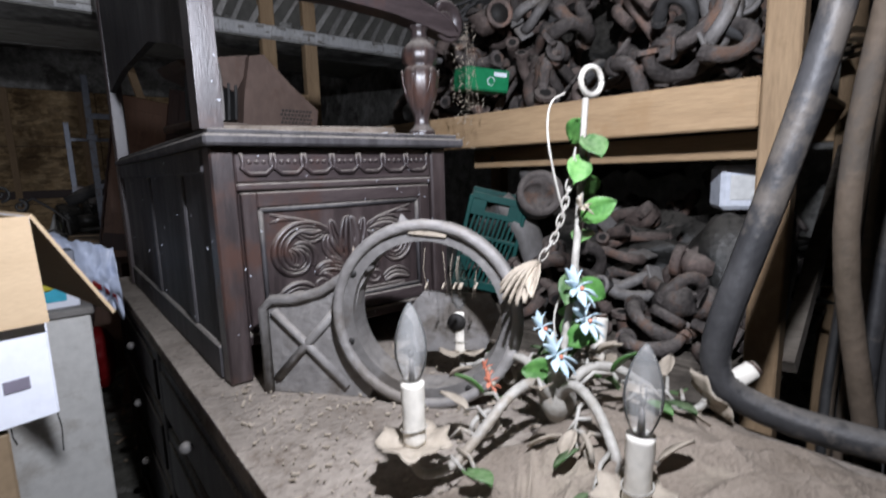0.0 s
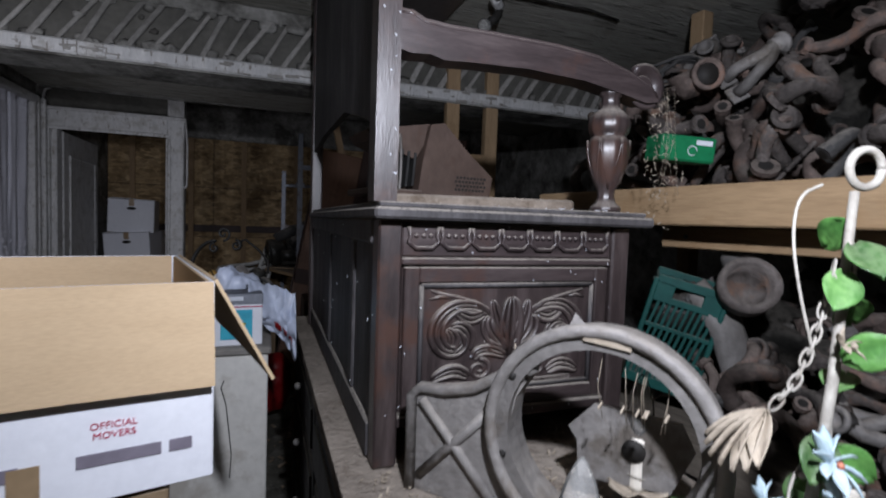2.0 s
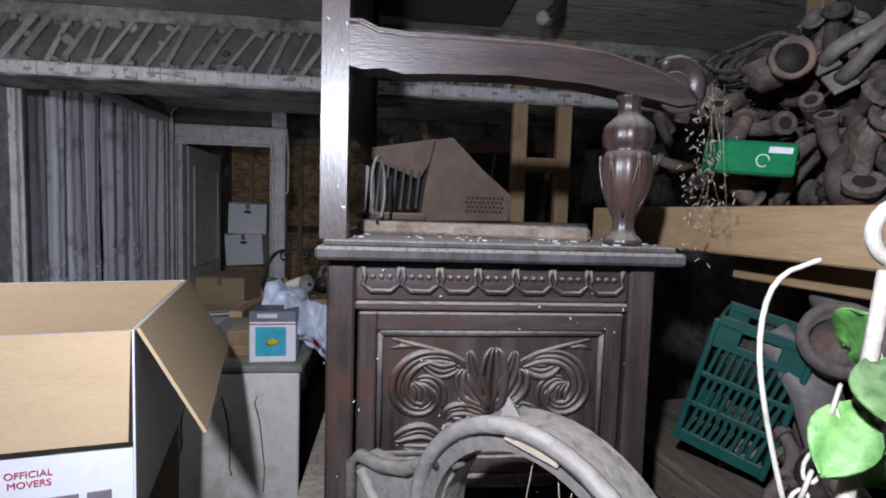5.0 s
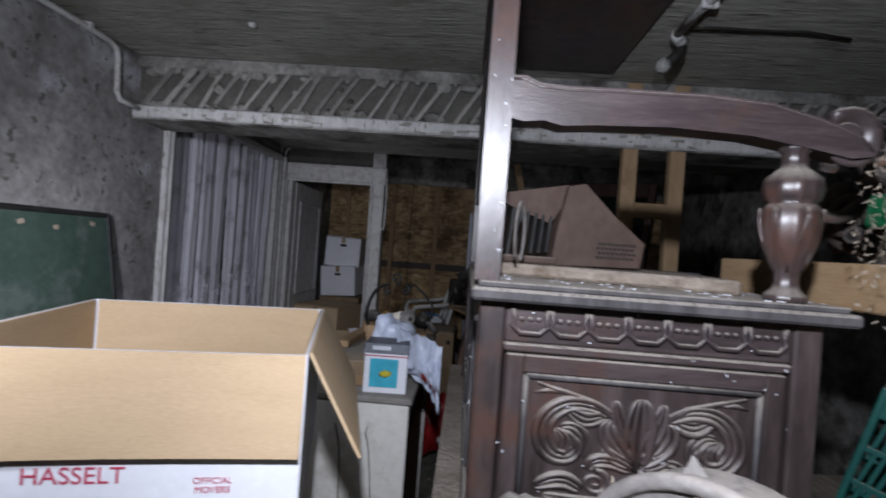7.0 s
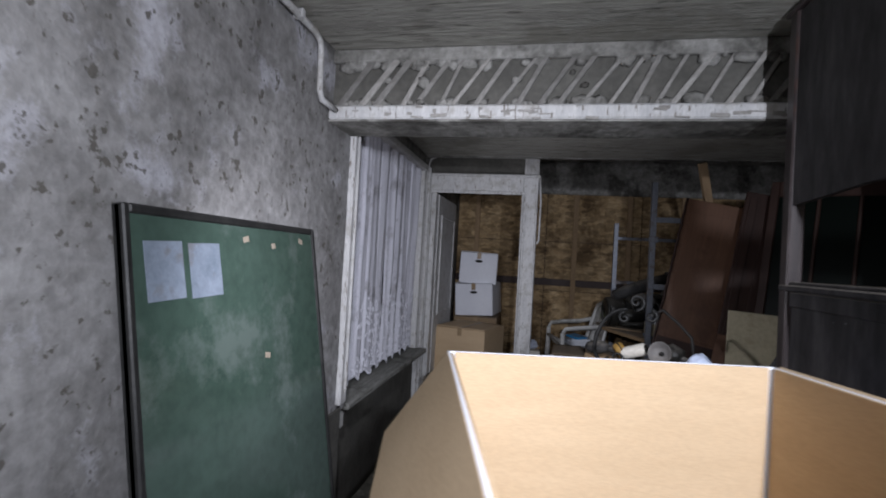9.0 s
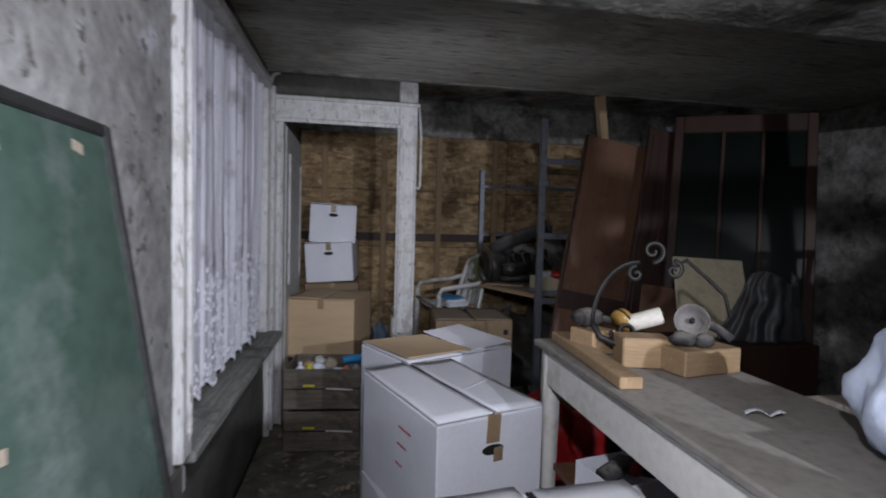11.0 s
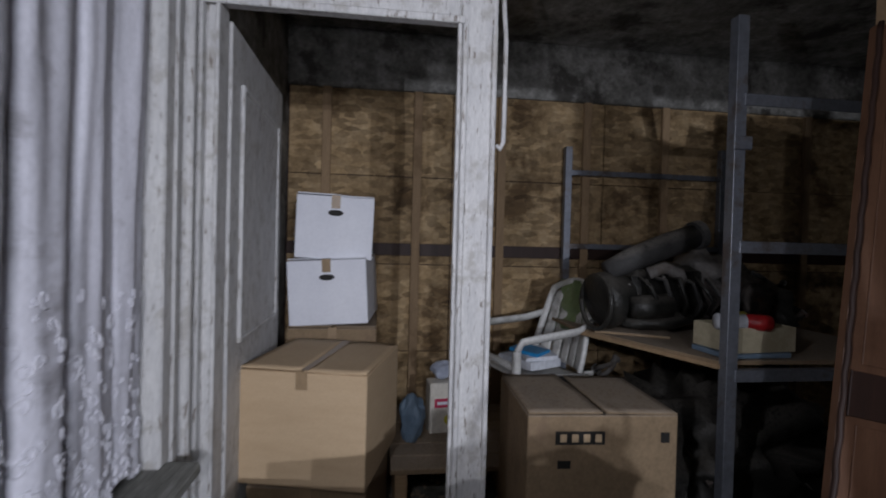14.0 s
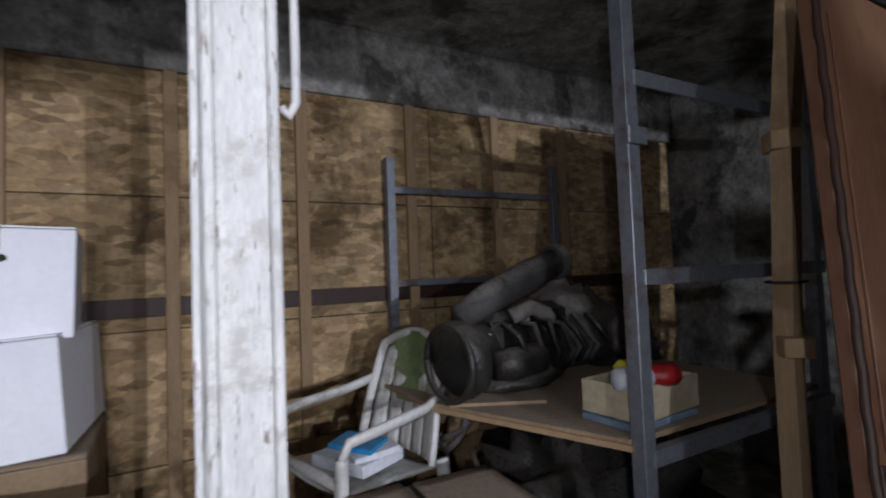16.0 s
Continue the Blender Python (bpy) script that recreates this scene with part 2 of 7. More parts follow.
PETAL = material("pale_blue_petal", [(0.34, 0.46, 0.52), (0.52, 0.62, 0.66)], 30, 0.5, 0, 0.1, 100)
PEACH = material("coral_petal", [(0.45, 0.12, 0.07), (0.6, 0.25, 0.16)], 30, 0.5, 0, 0.1, 100)
DUSTLEAF = material("dusty_beige_leaf", [(0.27, 0.225, 0.17), (0.40, 0.345, 0.275)], 20, 0.8, 0, 0.3, 90)
SACK = material("brown_sacking", [(0.16, 0.128, 0.098), (0.28, 0.232, 0.185)], 8, 0.95, 0, 0.5, 160, stain=(0.26, 0.22, 0.17), stain_scale=5)
POLY = material("plastic_bag", [(0.46, 0.52, 0.66), (0.62, 0.67, 0.78)], 6, 0.32, 0, 0.25, 25)
MONO = material("white_moulded_plastic", [(0.55, 0.55, 0.53), (0.66, 0.66, 0.63)], 5, 0.45, 0, 0.05, 60, stain=(0.32, 0.31, 0.28), stain_scale=6)
GREENPL = material("green_plastic", [(0.006, 0.050, 0.044), (0.010, 0.078, 0.066)], 6, 0.5, 0, 0.05, 60, dust=0.3)
BRIGHTGREEN = material("bright_green_plastic", [(0.008, 0.14, 0.055), (0.012, 0.19, 0.075)], 6, 0.4, 0, 0.05, 60)
RED = material("red_plastic", [(0.20, 0.008, 0.010), (0.30, 0.014, 0.014)], 8, 0.4, 0, 0.3, 30)
CYAN = material("cyan_print", [(0.04, 0.36, 0.50), (0.06, 0.44, 0.57)], 8, 0.5, 0, 0.02, 40)
BLUE = material("blue_plastic", [(0.02, 0.20, 0.45), (0.03, 0.27, 0.55)], 8, 0.35, 0, 0.05, 40)
DULLBLUE = material("dull_blue_bag", [(0.11, 0.17, 0.24), (0.2, 0.27, 0.34)], 8, 0.5, 0, 0.4, 25)
AMBER = material("amber_lens", [(0.30, 0.17, 0.04), (0.42, 0.26, 0.08)], 8, 0.3, 0, 0.05, 40)
YELLOW = material("yellow_plastic", [(0.5, 0.45, 0.04), (0.62, 0.55, 0.06)], 8, 0.45, 0, 0.05, 40)
PRINTRED = material("red_print", [(0.42, 0.03, 0.08), (0.5, 0.05, 0.1)], 8, 0.7, 0, 0, 40)
PRINTGREY = material("grey_print", [(0.17, 0.15, 0.19), (0.22, 0.2, 0.24)], 8, 0.7, 0, 0, 40)
# Black of print, cracks and wires, and painted shade in holes and gaps.
BLACK = material("black_print_and_hole_shade", [(0.012, 0.011, 0.010), (0.02, 0.018, 0.016)], 8, 0.7, 0, 0, 40)
TAPE = material("brown_tape", [(0.27, 0.19, 0.11), (0.33, 0.235, 0.14)], 8, 0.4, 0, 0.03, 40)
BEIGE = material("beige_board", [(0.42, 0.37, 0.25), (0.52, 0.465, 0.33)], 3, 0.7, 0, 0.06, 50, stain=(0.3, 0.25, 0.16), stain_scale=3)
GLASS = thin_glass("bulb_glass")
DARKGLASS = material("dark_green_glass", [(0.001, 0.003, 0.002), (0.003, 0.006, 0.004)], 2, 0.35, 0, 0.02, 30, spec=0.2)
OLDPAPER = material("old_paper", [(0.15, 0.185, 0.23), (0.24, 0.28, 0.34)], 9, 0.85, 0, 0.1, 50, stain=(0.15, 0.15, 0.16), stain_scale=8)
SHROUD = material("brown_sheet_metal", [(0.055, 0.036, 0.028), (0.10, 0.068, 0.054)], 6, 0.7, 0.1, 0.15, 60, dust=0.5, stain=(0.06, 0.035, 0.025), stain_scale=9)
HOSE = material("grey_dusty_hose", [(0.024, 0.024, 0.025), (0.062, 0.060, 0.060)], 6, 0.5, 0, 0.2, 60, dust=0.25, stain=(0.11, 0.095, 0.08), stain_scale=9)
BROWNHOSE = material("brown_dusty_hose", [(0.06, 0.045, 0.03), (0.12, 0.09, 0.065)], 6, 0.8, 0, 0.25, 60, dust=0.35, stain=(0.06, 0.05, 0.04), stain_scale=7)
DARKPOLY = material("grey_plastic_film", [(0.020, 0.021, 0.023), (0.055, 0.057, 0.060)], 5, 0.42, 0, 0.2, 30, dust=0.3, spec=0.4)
PAPER = material("paper_sheet", [(0.56, 0.6, 0.66), (0.68, 0.7, 0.74)], 6, 0.8, 0, 0.05, 50)


# ---- shapes ----
class Form:
    """Gathers the faces of one mesh."""

    def __init__(self):
        self.v, self.f, self.s = [], [], []

    def add(self, verts, faces, smooth=False):
        k = len(self.v)
        self.v += [tuple(p) for p in verts]
        self.f += [tuple(i + k for i in q) for q in faces]
        self.s += [smooth] * len(faces)
        return self

    def box(self, c, s, turn=(0, 0, 0), b=0.003):
        """A box of size s round c with chamfered edges."""
        h = [max(x / 2, 1e-4) for x in s]
        b = min(b, *(x * 0.45 for x in h))
        m = Euler([radians(a) for a in turn]).to_matrix()
        verts = []
        for i in range(8):
            g = [1 if i >> k & 1 else -1 for k in range(3)]
            for a in range(3):
                verts.append(Vector([g[k] * (h[k] - (0 if k == a else b)) for k in range(3)]))
        faces = []
        for a in range(3):
            p, q = (a + 1) % 3, (a + 2) % 3
            for side in (0, 1):
                faces.append([3 * (side << a | x << p | y << q) + a for x, y in ((0, 0), (1, 0), (1, 1), (0, 1))])
            for x in (0, 1):
                for y in (0, 1):
                    i, j = x << p | y << q, 1 << a | x << p | y << q
                    faces.append([3 * i + p, 3 * i + q, 3 * j + q, 3 * j + p])
        faces += [[3 * i, 3 * i + 1, 3 * i + 2] for i in range(8)]
        good = []
        for q in faces:
            n = (verts[q[1]] - verts[q[0]]).cross(verts[q[2]] - verts[q[0]])
            mid = sum((verts[i] for i in q), Vector()) / len(q)
            good.append(q if n.dot(mid) > 0 else q[::-1])
        return self.add([m @ p + Vector(c) for p in verts], good)

    def tube(self, pts, r, n=8, smooth=True, flat=1.0):
        """A round bar along pts; r is one radius or one for each point."""
        pts = [Vector(p) for p in pts]
        rs = r if isinstance(r, (list, tuple)) else [r] * len(pts)
        verts, faces = [], []
        ref = None
        for i, p in enumerate(pts):
            d = (pts[min(i + 1, len(pts) - 1)] - pts[max(i - 1, 0)]).normalized()
            if ref is None:
                ref = d.orthogonal().normalized()
            ref = (ref - d * ref.dot(d)).normalized()
            o = d.cross(ref)
            verts += [p + (ref * math.cos(2 * math.pi * k / n) + o * math.sin(2 * math.pi * k / n) * flat) * rs[i] for k in range(n)]
        for i in range(len(pts) - 1):
            faces += [(i * n + k, i * n + (k + 1) % n, (i + 1) * n + (k + 1) % n, (i + 1) * n + k) for k in range(n)]
        faces += [tuple(range(n))[::-1], tuple((len(pts) - 1) * n + k for k in range(n))]
        return self.add(verts, faces, smooth)

    def lathe(self, profile, at=(0, 0, 0), m=None, n=20, flute=0.0, flutes=8):
        m = m or Matrix.Identity(3)
        verts, faces = [], []
        for r, z in profile:
            for k in range(n):
                a = 2 * math.pi * k / n
                q = r * (1 + flute * math.cos(flutes * a))
                verts.append(m @ Vector((q * math.cos(a), q * math.sin(a), z)) + Vector(at))
        for i in range(len(profile) - 1):
            faces += [(i * n + k, i * n + (k + 1) % n, (i + 1) * n + (k + 1) % n, (i + 1) * n + k) for k in range(n)]
        faces += [tuple(range(n))[::-1], tuple((len(profile) - 1) * n + k for k in range(n))]
        return self.add(verts, faces, True)

    def sheet(self, nu, nv, fn, thick=0.0, smooth=True):
        """A sheet of nu x nv cells, fn(u, v) -> point, with a second skin where thick is given."""
        pts = [[Vector(fn(i / nu, j / nv)) for j in range(nv + 1)] for i in range(nu + 1)]
        skins = [pts]
        if thick:
            back = []
            for i in range(nu + 1):
                row = []
                for j in range(nv + 1):
                    a = pts[min(i + 1, nu)][j] - pts[max(i - 1, 0)][j]
                    c = pts[i][min(j + 1, nv)] - pts[i][max(j - 1, 0)]
                    row.append(pts[i][j] - a.cross(c).normalized() * thick)
                back.append(row)
            skins.append(back)
        w = nv + 1
        for k, skin in enumerate(skins):
            quads = [(i * w + j, (i + 1) * w + j, (i + 1) * w + j + 1, i * w + j + 1) for i in range(nu) for j in range(nv)]
            self.add([p for row in skin for p in row], quads if k == 0 else [q[::-1] for q in quads], smooth)
        if thick:
            base, half = len(self.v) - 2 * w * (nu + 1), w * (nu + 1)
            ring = [i * w for i in range(nu + 1)] + [nu * w + j for j in range(1, w)] + [i * w + nv for i in range(nu - 1, -1, -1)] + [j for j in range(nv - 1, 0, -1)]
            for a, c in zip(ring, ring[1:] + ring[:1]):
                self.f.append((base + c, base + a, base + half + a, base + half + c))
                self.s.append(False)
        return self

    def prism(self, outline, depth, m):
        """A flat outline (x, y), from z 0 to depth, laid by the matrix m."""
        k = len(outline)
        area = sum(a[0] * c[1] - c[0] * a[1] for a, c in zip(outline, outline[1:] + outline[:1]))
        if area < 0:
            outline = outline[::-1]
        verts = [m @ Vector((x, y, z)) for z in (0, depth) for x, y in outline]
        faces = [tuple(range(k))[::-1], tuple(range(k, 2 * k))] + [(i, (i + 1) % k, k + (i + 1) % k, k + i) for i in range(k)]
        return self.add(verts, faces)

    def lump(self, c, s, rough=0.2, seed=0, level=2, freq=2.0, turn=(0, 0, 0)):
        bm = bmesh.new()
        bmesh.ops.create_icosphere(bm, subdivisions=level, radius=1)
        m = Euler([radians(a) for a in turn]).to_matrix()
        off = Vector((seed * 3.7, seed * 1.3, seed * 2.1))
        verts = []
        for p in bm.verts:
            d = 1 + rough * noise.noise(p.co * freq + off)
            verts.append(m @ Vector((p.co.x * s[0] * d, p.co.y * s[1] * d, p.co.z * s[2] * d)) + Vector(c))
        faces = [tuple(q.index for q in f.verts) for f in bm.faces]
        bm.free()
        return self.add(verts, faces, True)

    def mesh(self, name, mat):
        me = bpy.data.meshes.new(name)
        me.from_pydata(self.v, [], self.f)
        me.polygons.foreach_set("use_smooth", self.s)
        me.materials.append(mat)
        me.update()
        return me


def part(name, form, mat, parent=None, label=""):
    ob = new(name, form.mesh(name, mat))
    ob.parent = parent
    return tagged(ob, label)


def thing(name, label, category, at=None, group=""):
    ob = new(name)
    ob.empty_display_size = 0.05
    if at is not None:
        ob.matrix_basis = at
    return tagged(ob, label, category, group)


def solid(name, form, mat, label, category, at=None, group=""):
    ob = part(name, form, mat)
    if at is not None:
        ob.matrix_basis = at
    return tagged(ob, label, category, group)


def structure(name, form, mat, label=""):
    return tagged(part(name, form, mat), label, "", "", "structure")


def text_mesh(words, height, mat, parent, m, name="lettering"):
    data = bpy.data.curves.new("words", "FONT")
    data.body, data.size, data.extrude = words, height * 1.35, 0.0004
    data.align_x = "LEFT"
    tmp = new("words", data)
    bpy.context.view_layer.update()
    me = bpy.data.meshes.new_from_object(tmp)
    bpy.data.objects.remove(tmp)
    me.materials.clear()
    me.materials.append(mat)
    ob = new(name, me)
    ob.parent = parent
    ob.matrix_basis = m
    return ob


def span(x0, x1, y0, y1, z0, z1):
    return ((x0 + x1) / 2, (y0 + y1) / 2, (z0 + z1) / 2), (abs(x1 - x0), abs(y1 - y0), abs(z1 - z0))


def slab(x0, x1, y0, y1, z0, z1, b=0.002):
    return Form().box(*span(x0, x1, y0, y1, z0, z1), b=b)


# ---- setting ----
def rough_floor(u, v):
    x, y = -0.4 + 4.8 * u, -0.8 + 9.4 * v
    return x, y, 0.008 * noise.noise(Vector((x * 3, y * 3, 0))) + 0.004 * noise.noise(Vector((x * 11, y * 11, 4)))


structure("floor", Form().sheet(96, 188, rough_floor), DIRT, "dirty earth and concrete floor strewn with debris")


def rough_wall(axis, place, a0, a1, z0, z1, depth, flip=1, seed=0.0, amp=0.006):
    def fn(u, v):
        a, z = a0 + (a1 - a0) * u, z0 + (z1 - z0) * v
        d = amp * (noise.noise(Vector((a * 2.2 + seed, z * 2.2, seed))) + 0.5 * noise.noise(Vector((a * 7, z * 7, seed))))
        return (place + d * flip, a, z) if axis == "x" else (a, place + d * flip, z)
    n = max(2, int(abs(a1 - a0) / 0.06))
    return Form().sheet(n, max(2, int((z1 - z0) / 0.06)), fn, depth)


structure("wall_west", rough_wall("x", 0.10, -0.8, 4.72, 0, 2.36, 0.3), PLASTER, "bare grey plaster wall with pale patches")
structure("wall_west_sill", rough_wall("x", 0.0, 4.72, 6.56, 0, 0.655, 0.2), PLINTH, "dark dado below the window sill")
structure("wall_west_head", rough_wall("x", 0.0, 4.72, 6.56, 2.24, 2.36, 0.2), DAMP, "damp plaster above the window")
structure("wall_west_far", rough_wall("x", 0.0, 6.56, 8.5, 0, 2.66, 0.2), DAMP, "damp mottled wall of the back room")
structure("wall_east", rough_wall("x", 4.25, 8.5, -0.8, 0, 2.66, 0.2, -1), DAMP, "dark damp wall")
structure("wall_south", rough_wall("y", -0.75, 4.4, -0.4, 0, 2.5, 0.2), PLASTER, "grey plaster wall")
structure("wall_north", rough_wall("y", 8.31, -0.3, 4.4, 0, 2.7, 0.2, -1), DAMP, "dark concrete end wall")
structure("concrete_band", rough_wall("y", 8.262, -0.02, 4.25, 2.285, 2.66, 0.045, -1, 3.0, 0.012), DAMP, "mottled mouldy concrete band above the boards")
structure("ceiling_front", Form().sheet(60, 100, lambda u, v: (-0.3 + 4.7 * u, -0.8 + 7.4 * (1 - v), 2.36 + 0.006 * noise.noise(Vector((u * 3, v * 90, 0)))), 0.0).box((2.05, 2.9, 2.46), (4.7, 7.4, 0.16)), CONCRETE,
          "pale board-marked concrete ceiling")
structure("ceiling_back", Form().sheet(50, 30, lambda u, v: (-0.3 + 4.7 * u, 6.6 + 2.0 * (1 - v), 2.66 + 0.02 * noise.noise(Vector((u * 9, v * 5, 7))))).box((2.05, 7.6, 2.77), (4.7, 2.0, 0.18)), DAMP,
          "mottled mouldy concrete ceiling of the back room")
structure("ceiling_edge", Form().box((2.05, 6.62, 2.52), (4.7, 0.06, 0.335), b=0.01), DAMP, "broken edge of the ceiling slab")
structure("baseboard", slab(0.098, 0.112, 2.0, 4.70, 0, 0.70), PLINTH, "dark painted dado band")

# Lath-covered beam across the room.
beam = tagged(part("beam", slab(0.10, 4.2, 4.43, 4.64, 2.10, 2.40), PLINTH), "timber lintel beam with bare plaster laths", "", "", "structure")
part("edge_board", slab(0.10, 4.2, 4.385, 4.66, 2.045, 2.105, 0.008), WHITEPAINT, beam, "cracked whitewashed edge board")
# Thin sheet, darker than the edge board that it lies under.
part("soffit", slab(0.10, 4.2, 4.392, 4.655, 2.036, 2.0445, 0.002), DAMP, beam, "dark mottled underside of the beam")
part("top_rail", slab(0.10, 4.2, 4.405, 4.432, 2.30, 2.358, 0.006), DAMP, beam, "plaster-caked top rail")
rnd = random.Random(5)
laths = [Form().box((0, 0, 0), (w, 0.012, 0.262), (0, 32, 0), 0.003).mesh("lath", LATH) for w in (0.016, 0.021, 0.027)]
for i in range(46):
    ob = new("lath", rnd.choice(laths))
    ob.parent = beam
    ob.matrix_basis = pose(0.22 + i * 0.085 + rnd.uniform(-0.014, 0.014), 4.418 + rnd.uniform(-0.006, 0.004), 2.205 + rnd.uniform(-0.006, 0.006), 0, rnd.uniform(-7, 7), 0)
lumps = Form()
for i in range(150):
    z = rnd.choice((2.115, 2.125, 2.285, 2.30, rnd.uniform(2.11, 2.31)))
    r = rnd.uniform(0.010, 0.032)
    lumps.lump((0.16 + 3.6 * rnd.random() ** 1.5, 4.424 + rnd.uniform(-0.008, 0.004), z), (r * rnd.uniform(1, 1.8), 0.012, r), 0.6, i, 1, 2.5)
part("plaster_remains", lumps, DAMP, beam, "lumps of old plaster between the laths")
chips = Form()
for i in range(60):
    x = rnd.uniform(0.12, 4.1)
    chips.box((x, 4.384, 2.075 + rnd.uniform(-0.028, 0.028)), (rnd.uniform(0.01, 0.07), 0.006, rnd.uniform(0.004, 0.016)), (0, rnd.uniform(-6, 6), 0), 0.002)
part("paint_flakes", chips, LATH, beam, "peeling whitewash on the edge board")

# OSB sheets and battens of the back wall.
wall_osb = tagged(part("wall_boarding", slab(0.0, 4.2, 8.302, 8.312, 0, 2.29), MAHOG), "boarded end wall of OSB sheets and pine battens", "", "", "structure")
rnd = random.Random(8)
for i in range(4):
    for j, (z0, z1) in enumerate(((0.02, 0.59), (0.595, 1.16), (1.165, 1.73), (1.735, 2.285))):
        x0 = 0.01 + i * 1.05
        part("osb_panel", slab(x0 + 0.003, min(x0 + 1.047, 4.19), 8.280 + rnd.uniform(0, 0.003), 8.300, z0, z1, 0.003), OSB, wall_osb)
for i, x in enumerate((0.22, 0.80, 1.36, 1.95, 2.52, 3.06, 3.62)):
    part("batten", slab(x, x + 0.055, 8.255, 8.281, 0.02, 2.284), PINE_UP, wall_osb)
part("rail", slab(0.01, 4.19, 8.268, 8.2805, 1.22, 1.30), MAHOG, wall_osb, "dark damp-stained horizontal board")

# Window with sill.
window = tagged(part("window_1", slab(-0.18, -0.14, 4.70, 6.58, 0.66, 2.26), DARKSTEEL), "blacked-out window behind curtains", "", "", "structure")
part("window_sill", slab(-0.14, 0.115, 4.80, 6.50, 0.656, 0.694, 0.008), WEATHERED, window, "worn grey timber sill")
part("jamb", slab(-0.06, 0.125, 4.66, 4.735, 0.72, 2.26, 0.006), WHITEPAINT, window, "white painted timber jamb")
part("jamb", slab(-0.06, 0.03, 6.44, 6.50, 0.694, 2.24, 0.006), WHITEPAINT, window, "white painted timber jamb")
part("head", slab(-0.06, 0.05, 4.735, 6.44, 2.20, 2.25, 0.006), WHITEPAINT, window, "white painted head board")
part("pane", slab(-0.132, -0.128, 4.74, 6.44, 0.70, 2.2), DARKGLASS, window, "black window glass")

# Door frame and open door leaf.
frame_d = tagged(part("door_1", slab(0.85, 0.975, 6.70, 6.80, 0.0, 2.60, 0.005), WHITEPAINT), "white painted timber door frame with moulded edges", "", "", "structure")
part("lintel", slab(-0.03, 0.85, 6.70, 6.79, 2.075, 2.215, 0.006), WHITEPAINT, frame_d)
part("lintel_moulding", slab(-0.02, 0.862, 6.685, 6.70, 2.05, 2.075, 0.005), WHITEPAINT, frame_d)
part("lintel_cap", slab(-0.03, 0.99, 6.680, 6.70, 2.20, 2.225, 0.005), WHITEPAINT, frame_d)
for x0, x1, y0 in ((-0.03, 0.02, 6.695), (0.02, 0.035, 6.68), (0.035, 0.07, 6.71), (0.07, 0.082, 6.69)):
    part("jamb", slab(x0, x1, y0, 6.79, 0.0, 2.075, 0.005), WHITEPAINT, frame_d)
for x0, x1, y0 in ((0.838, 0.850, 6.69), (0.855, 0.872, 6.686), (0.955, 0.972, 6.684)):
    part("moulding", slab(x0, x1, y0, 6.70, 0.0, 2.05, 0.005), WHITEPAINT, frame_d)
part("transom_board", slab(-0.03, 0.85, 6.735, 6.775, 2.215, 2.62), PLINTH, frame_d, "dark stained boards above the lintel")
for y0, y1, x1 in ((6.50, 6.53, 0.035), (6.53, 6.60, 0.015), (6.60, 6.63, 0.04), (6.63, 6.68, 0.02)):
    structure("trim", slab(-0.05, x1, y0, y1, 0.0, 2.26, 0.006), WHITEPAINT, "white painted vertical trim board")
leaf_door = tagged(part("door_2", slab(0.045, 0.085, 6.82, 7.68, 0.02, 2.05, 0.004), WHITEPAINT), "open panelled white door folded against the wall", "", "", "structure")
part("panel", slab(0.085, 0.092, 6.95, 7.55, 0.95, 1.85, 0.006), WHITEPAINT, leaf_door)
for y0, y1, z0, z1 in ((6.93, 6.95, 0.93, 1.87), (7.55, 7.57, 0.93, 1.87), (6.95, 7.55, 0.93, 0.95), (6.95, 7.55, 1.85, 1.87)):
    part("bead", slab(0.085, 0.10, y0, y1, z0, z1, 0.004), WHITEPAINT, leaf_door)


# ---- dresser on its sideboard ----
def spiral(cx, cz, r0, turns, start, hand=1, n=26, out=0.0):
    pts = []
    for i in range(n):
        k = i / (n - 1)
        a = start + hand * turns * 2 * math.pi * k
        r = r0 * (1 - 0.86 * k) + out
        pts.append((cx + r * math.cos(a), 0, cz + r * math.sin(a)))
    return pts


def carved_leaf(form, x0, z0, x1, z1, w, bend=0.3):
    a, c = Vector((x0, 0, z0)), Vector((x1, 0, z1))
    d = c - a
    side = Vector((-d.z, 0, d.x))
    pts = [a + d * k + side * bend * math.sin(math.pi * k) for k in (0, 0.2, 0.4, 0.6, 0.8, 1)]
    form.tube(pts, [w * 0.35, w * 0.8, w, w * 0.85, w * 0.5, w * 0.1], 8, True, 0.75)


def acanthus(form, pts, w, n=4):
    """A carved leaf of n ridges that part from one root and meet at the tip, along a line of (x, z)."""
    fine = [Vector((x, 0, z)) for x, z in pts]
    for _ in range(2):
        nxt = [fine[0]]
        for a, c in zip(fine, fine[1:]):
            nxt += [a.lerp(c, 0.25), a.lerp(c, 0.75)]
        fine = nxt + [fine[-1]]
    m = len(fine) - 1
    for j in range(n):
        o = (2 * j / (n - 1) - 1)
        line, rad = [], []
        for i, p in enumerate(fine):
            d = (fine[min(i + 1, m)] - fine[max(i - 1, 0)]).normalized()
            k = math.sin(math.pi * min(1, 0.08 + 0.92 * i / m)) ** 0.7
            line.append(p + Vector((-d.z, 0, d.x)) * (w * o * k) + Vector((0, -0.002 * abs(o) * k, 0)))
            rad.append(w / n * (0.45 + 1.15 * k) * (1.15 if j == 0 else 0.85))
        form.tube(line, rad, 6, True, 0.8)


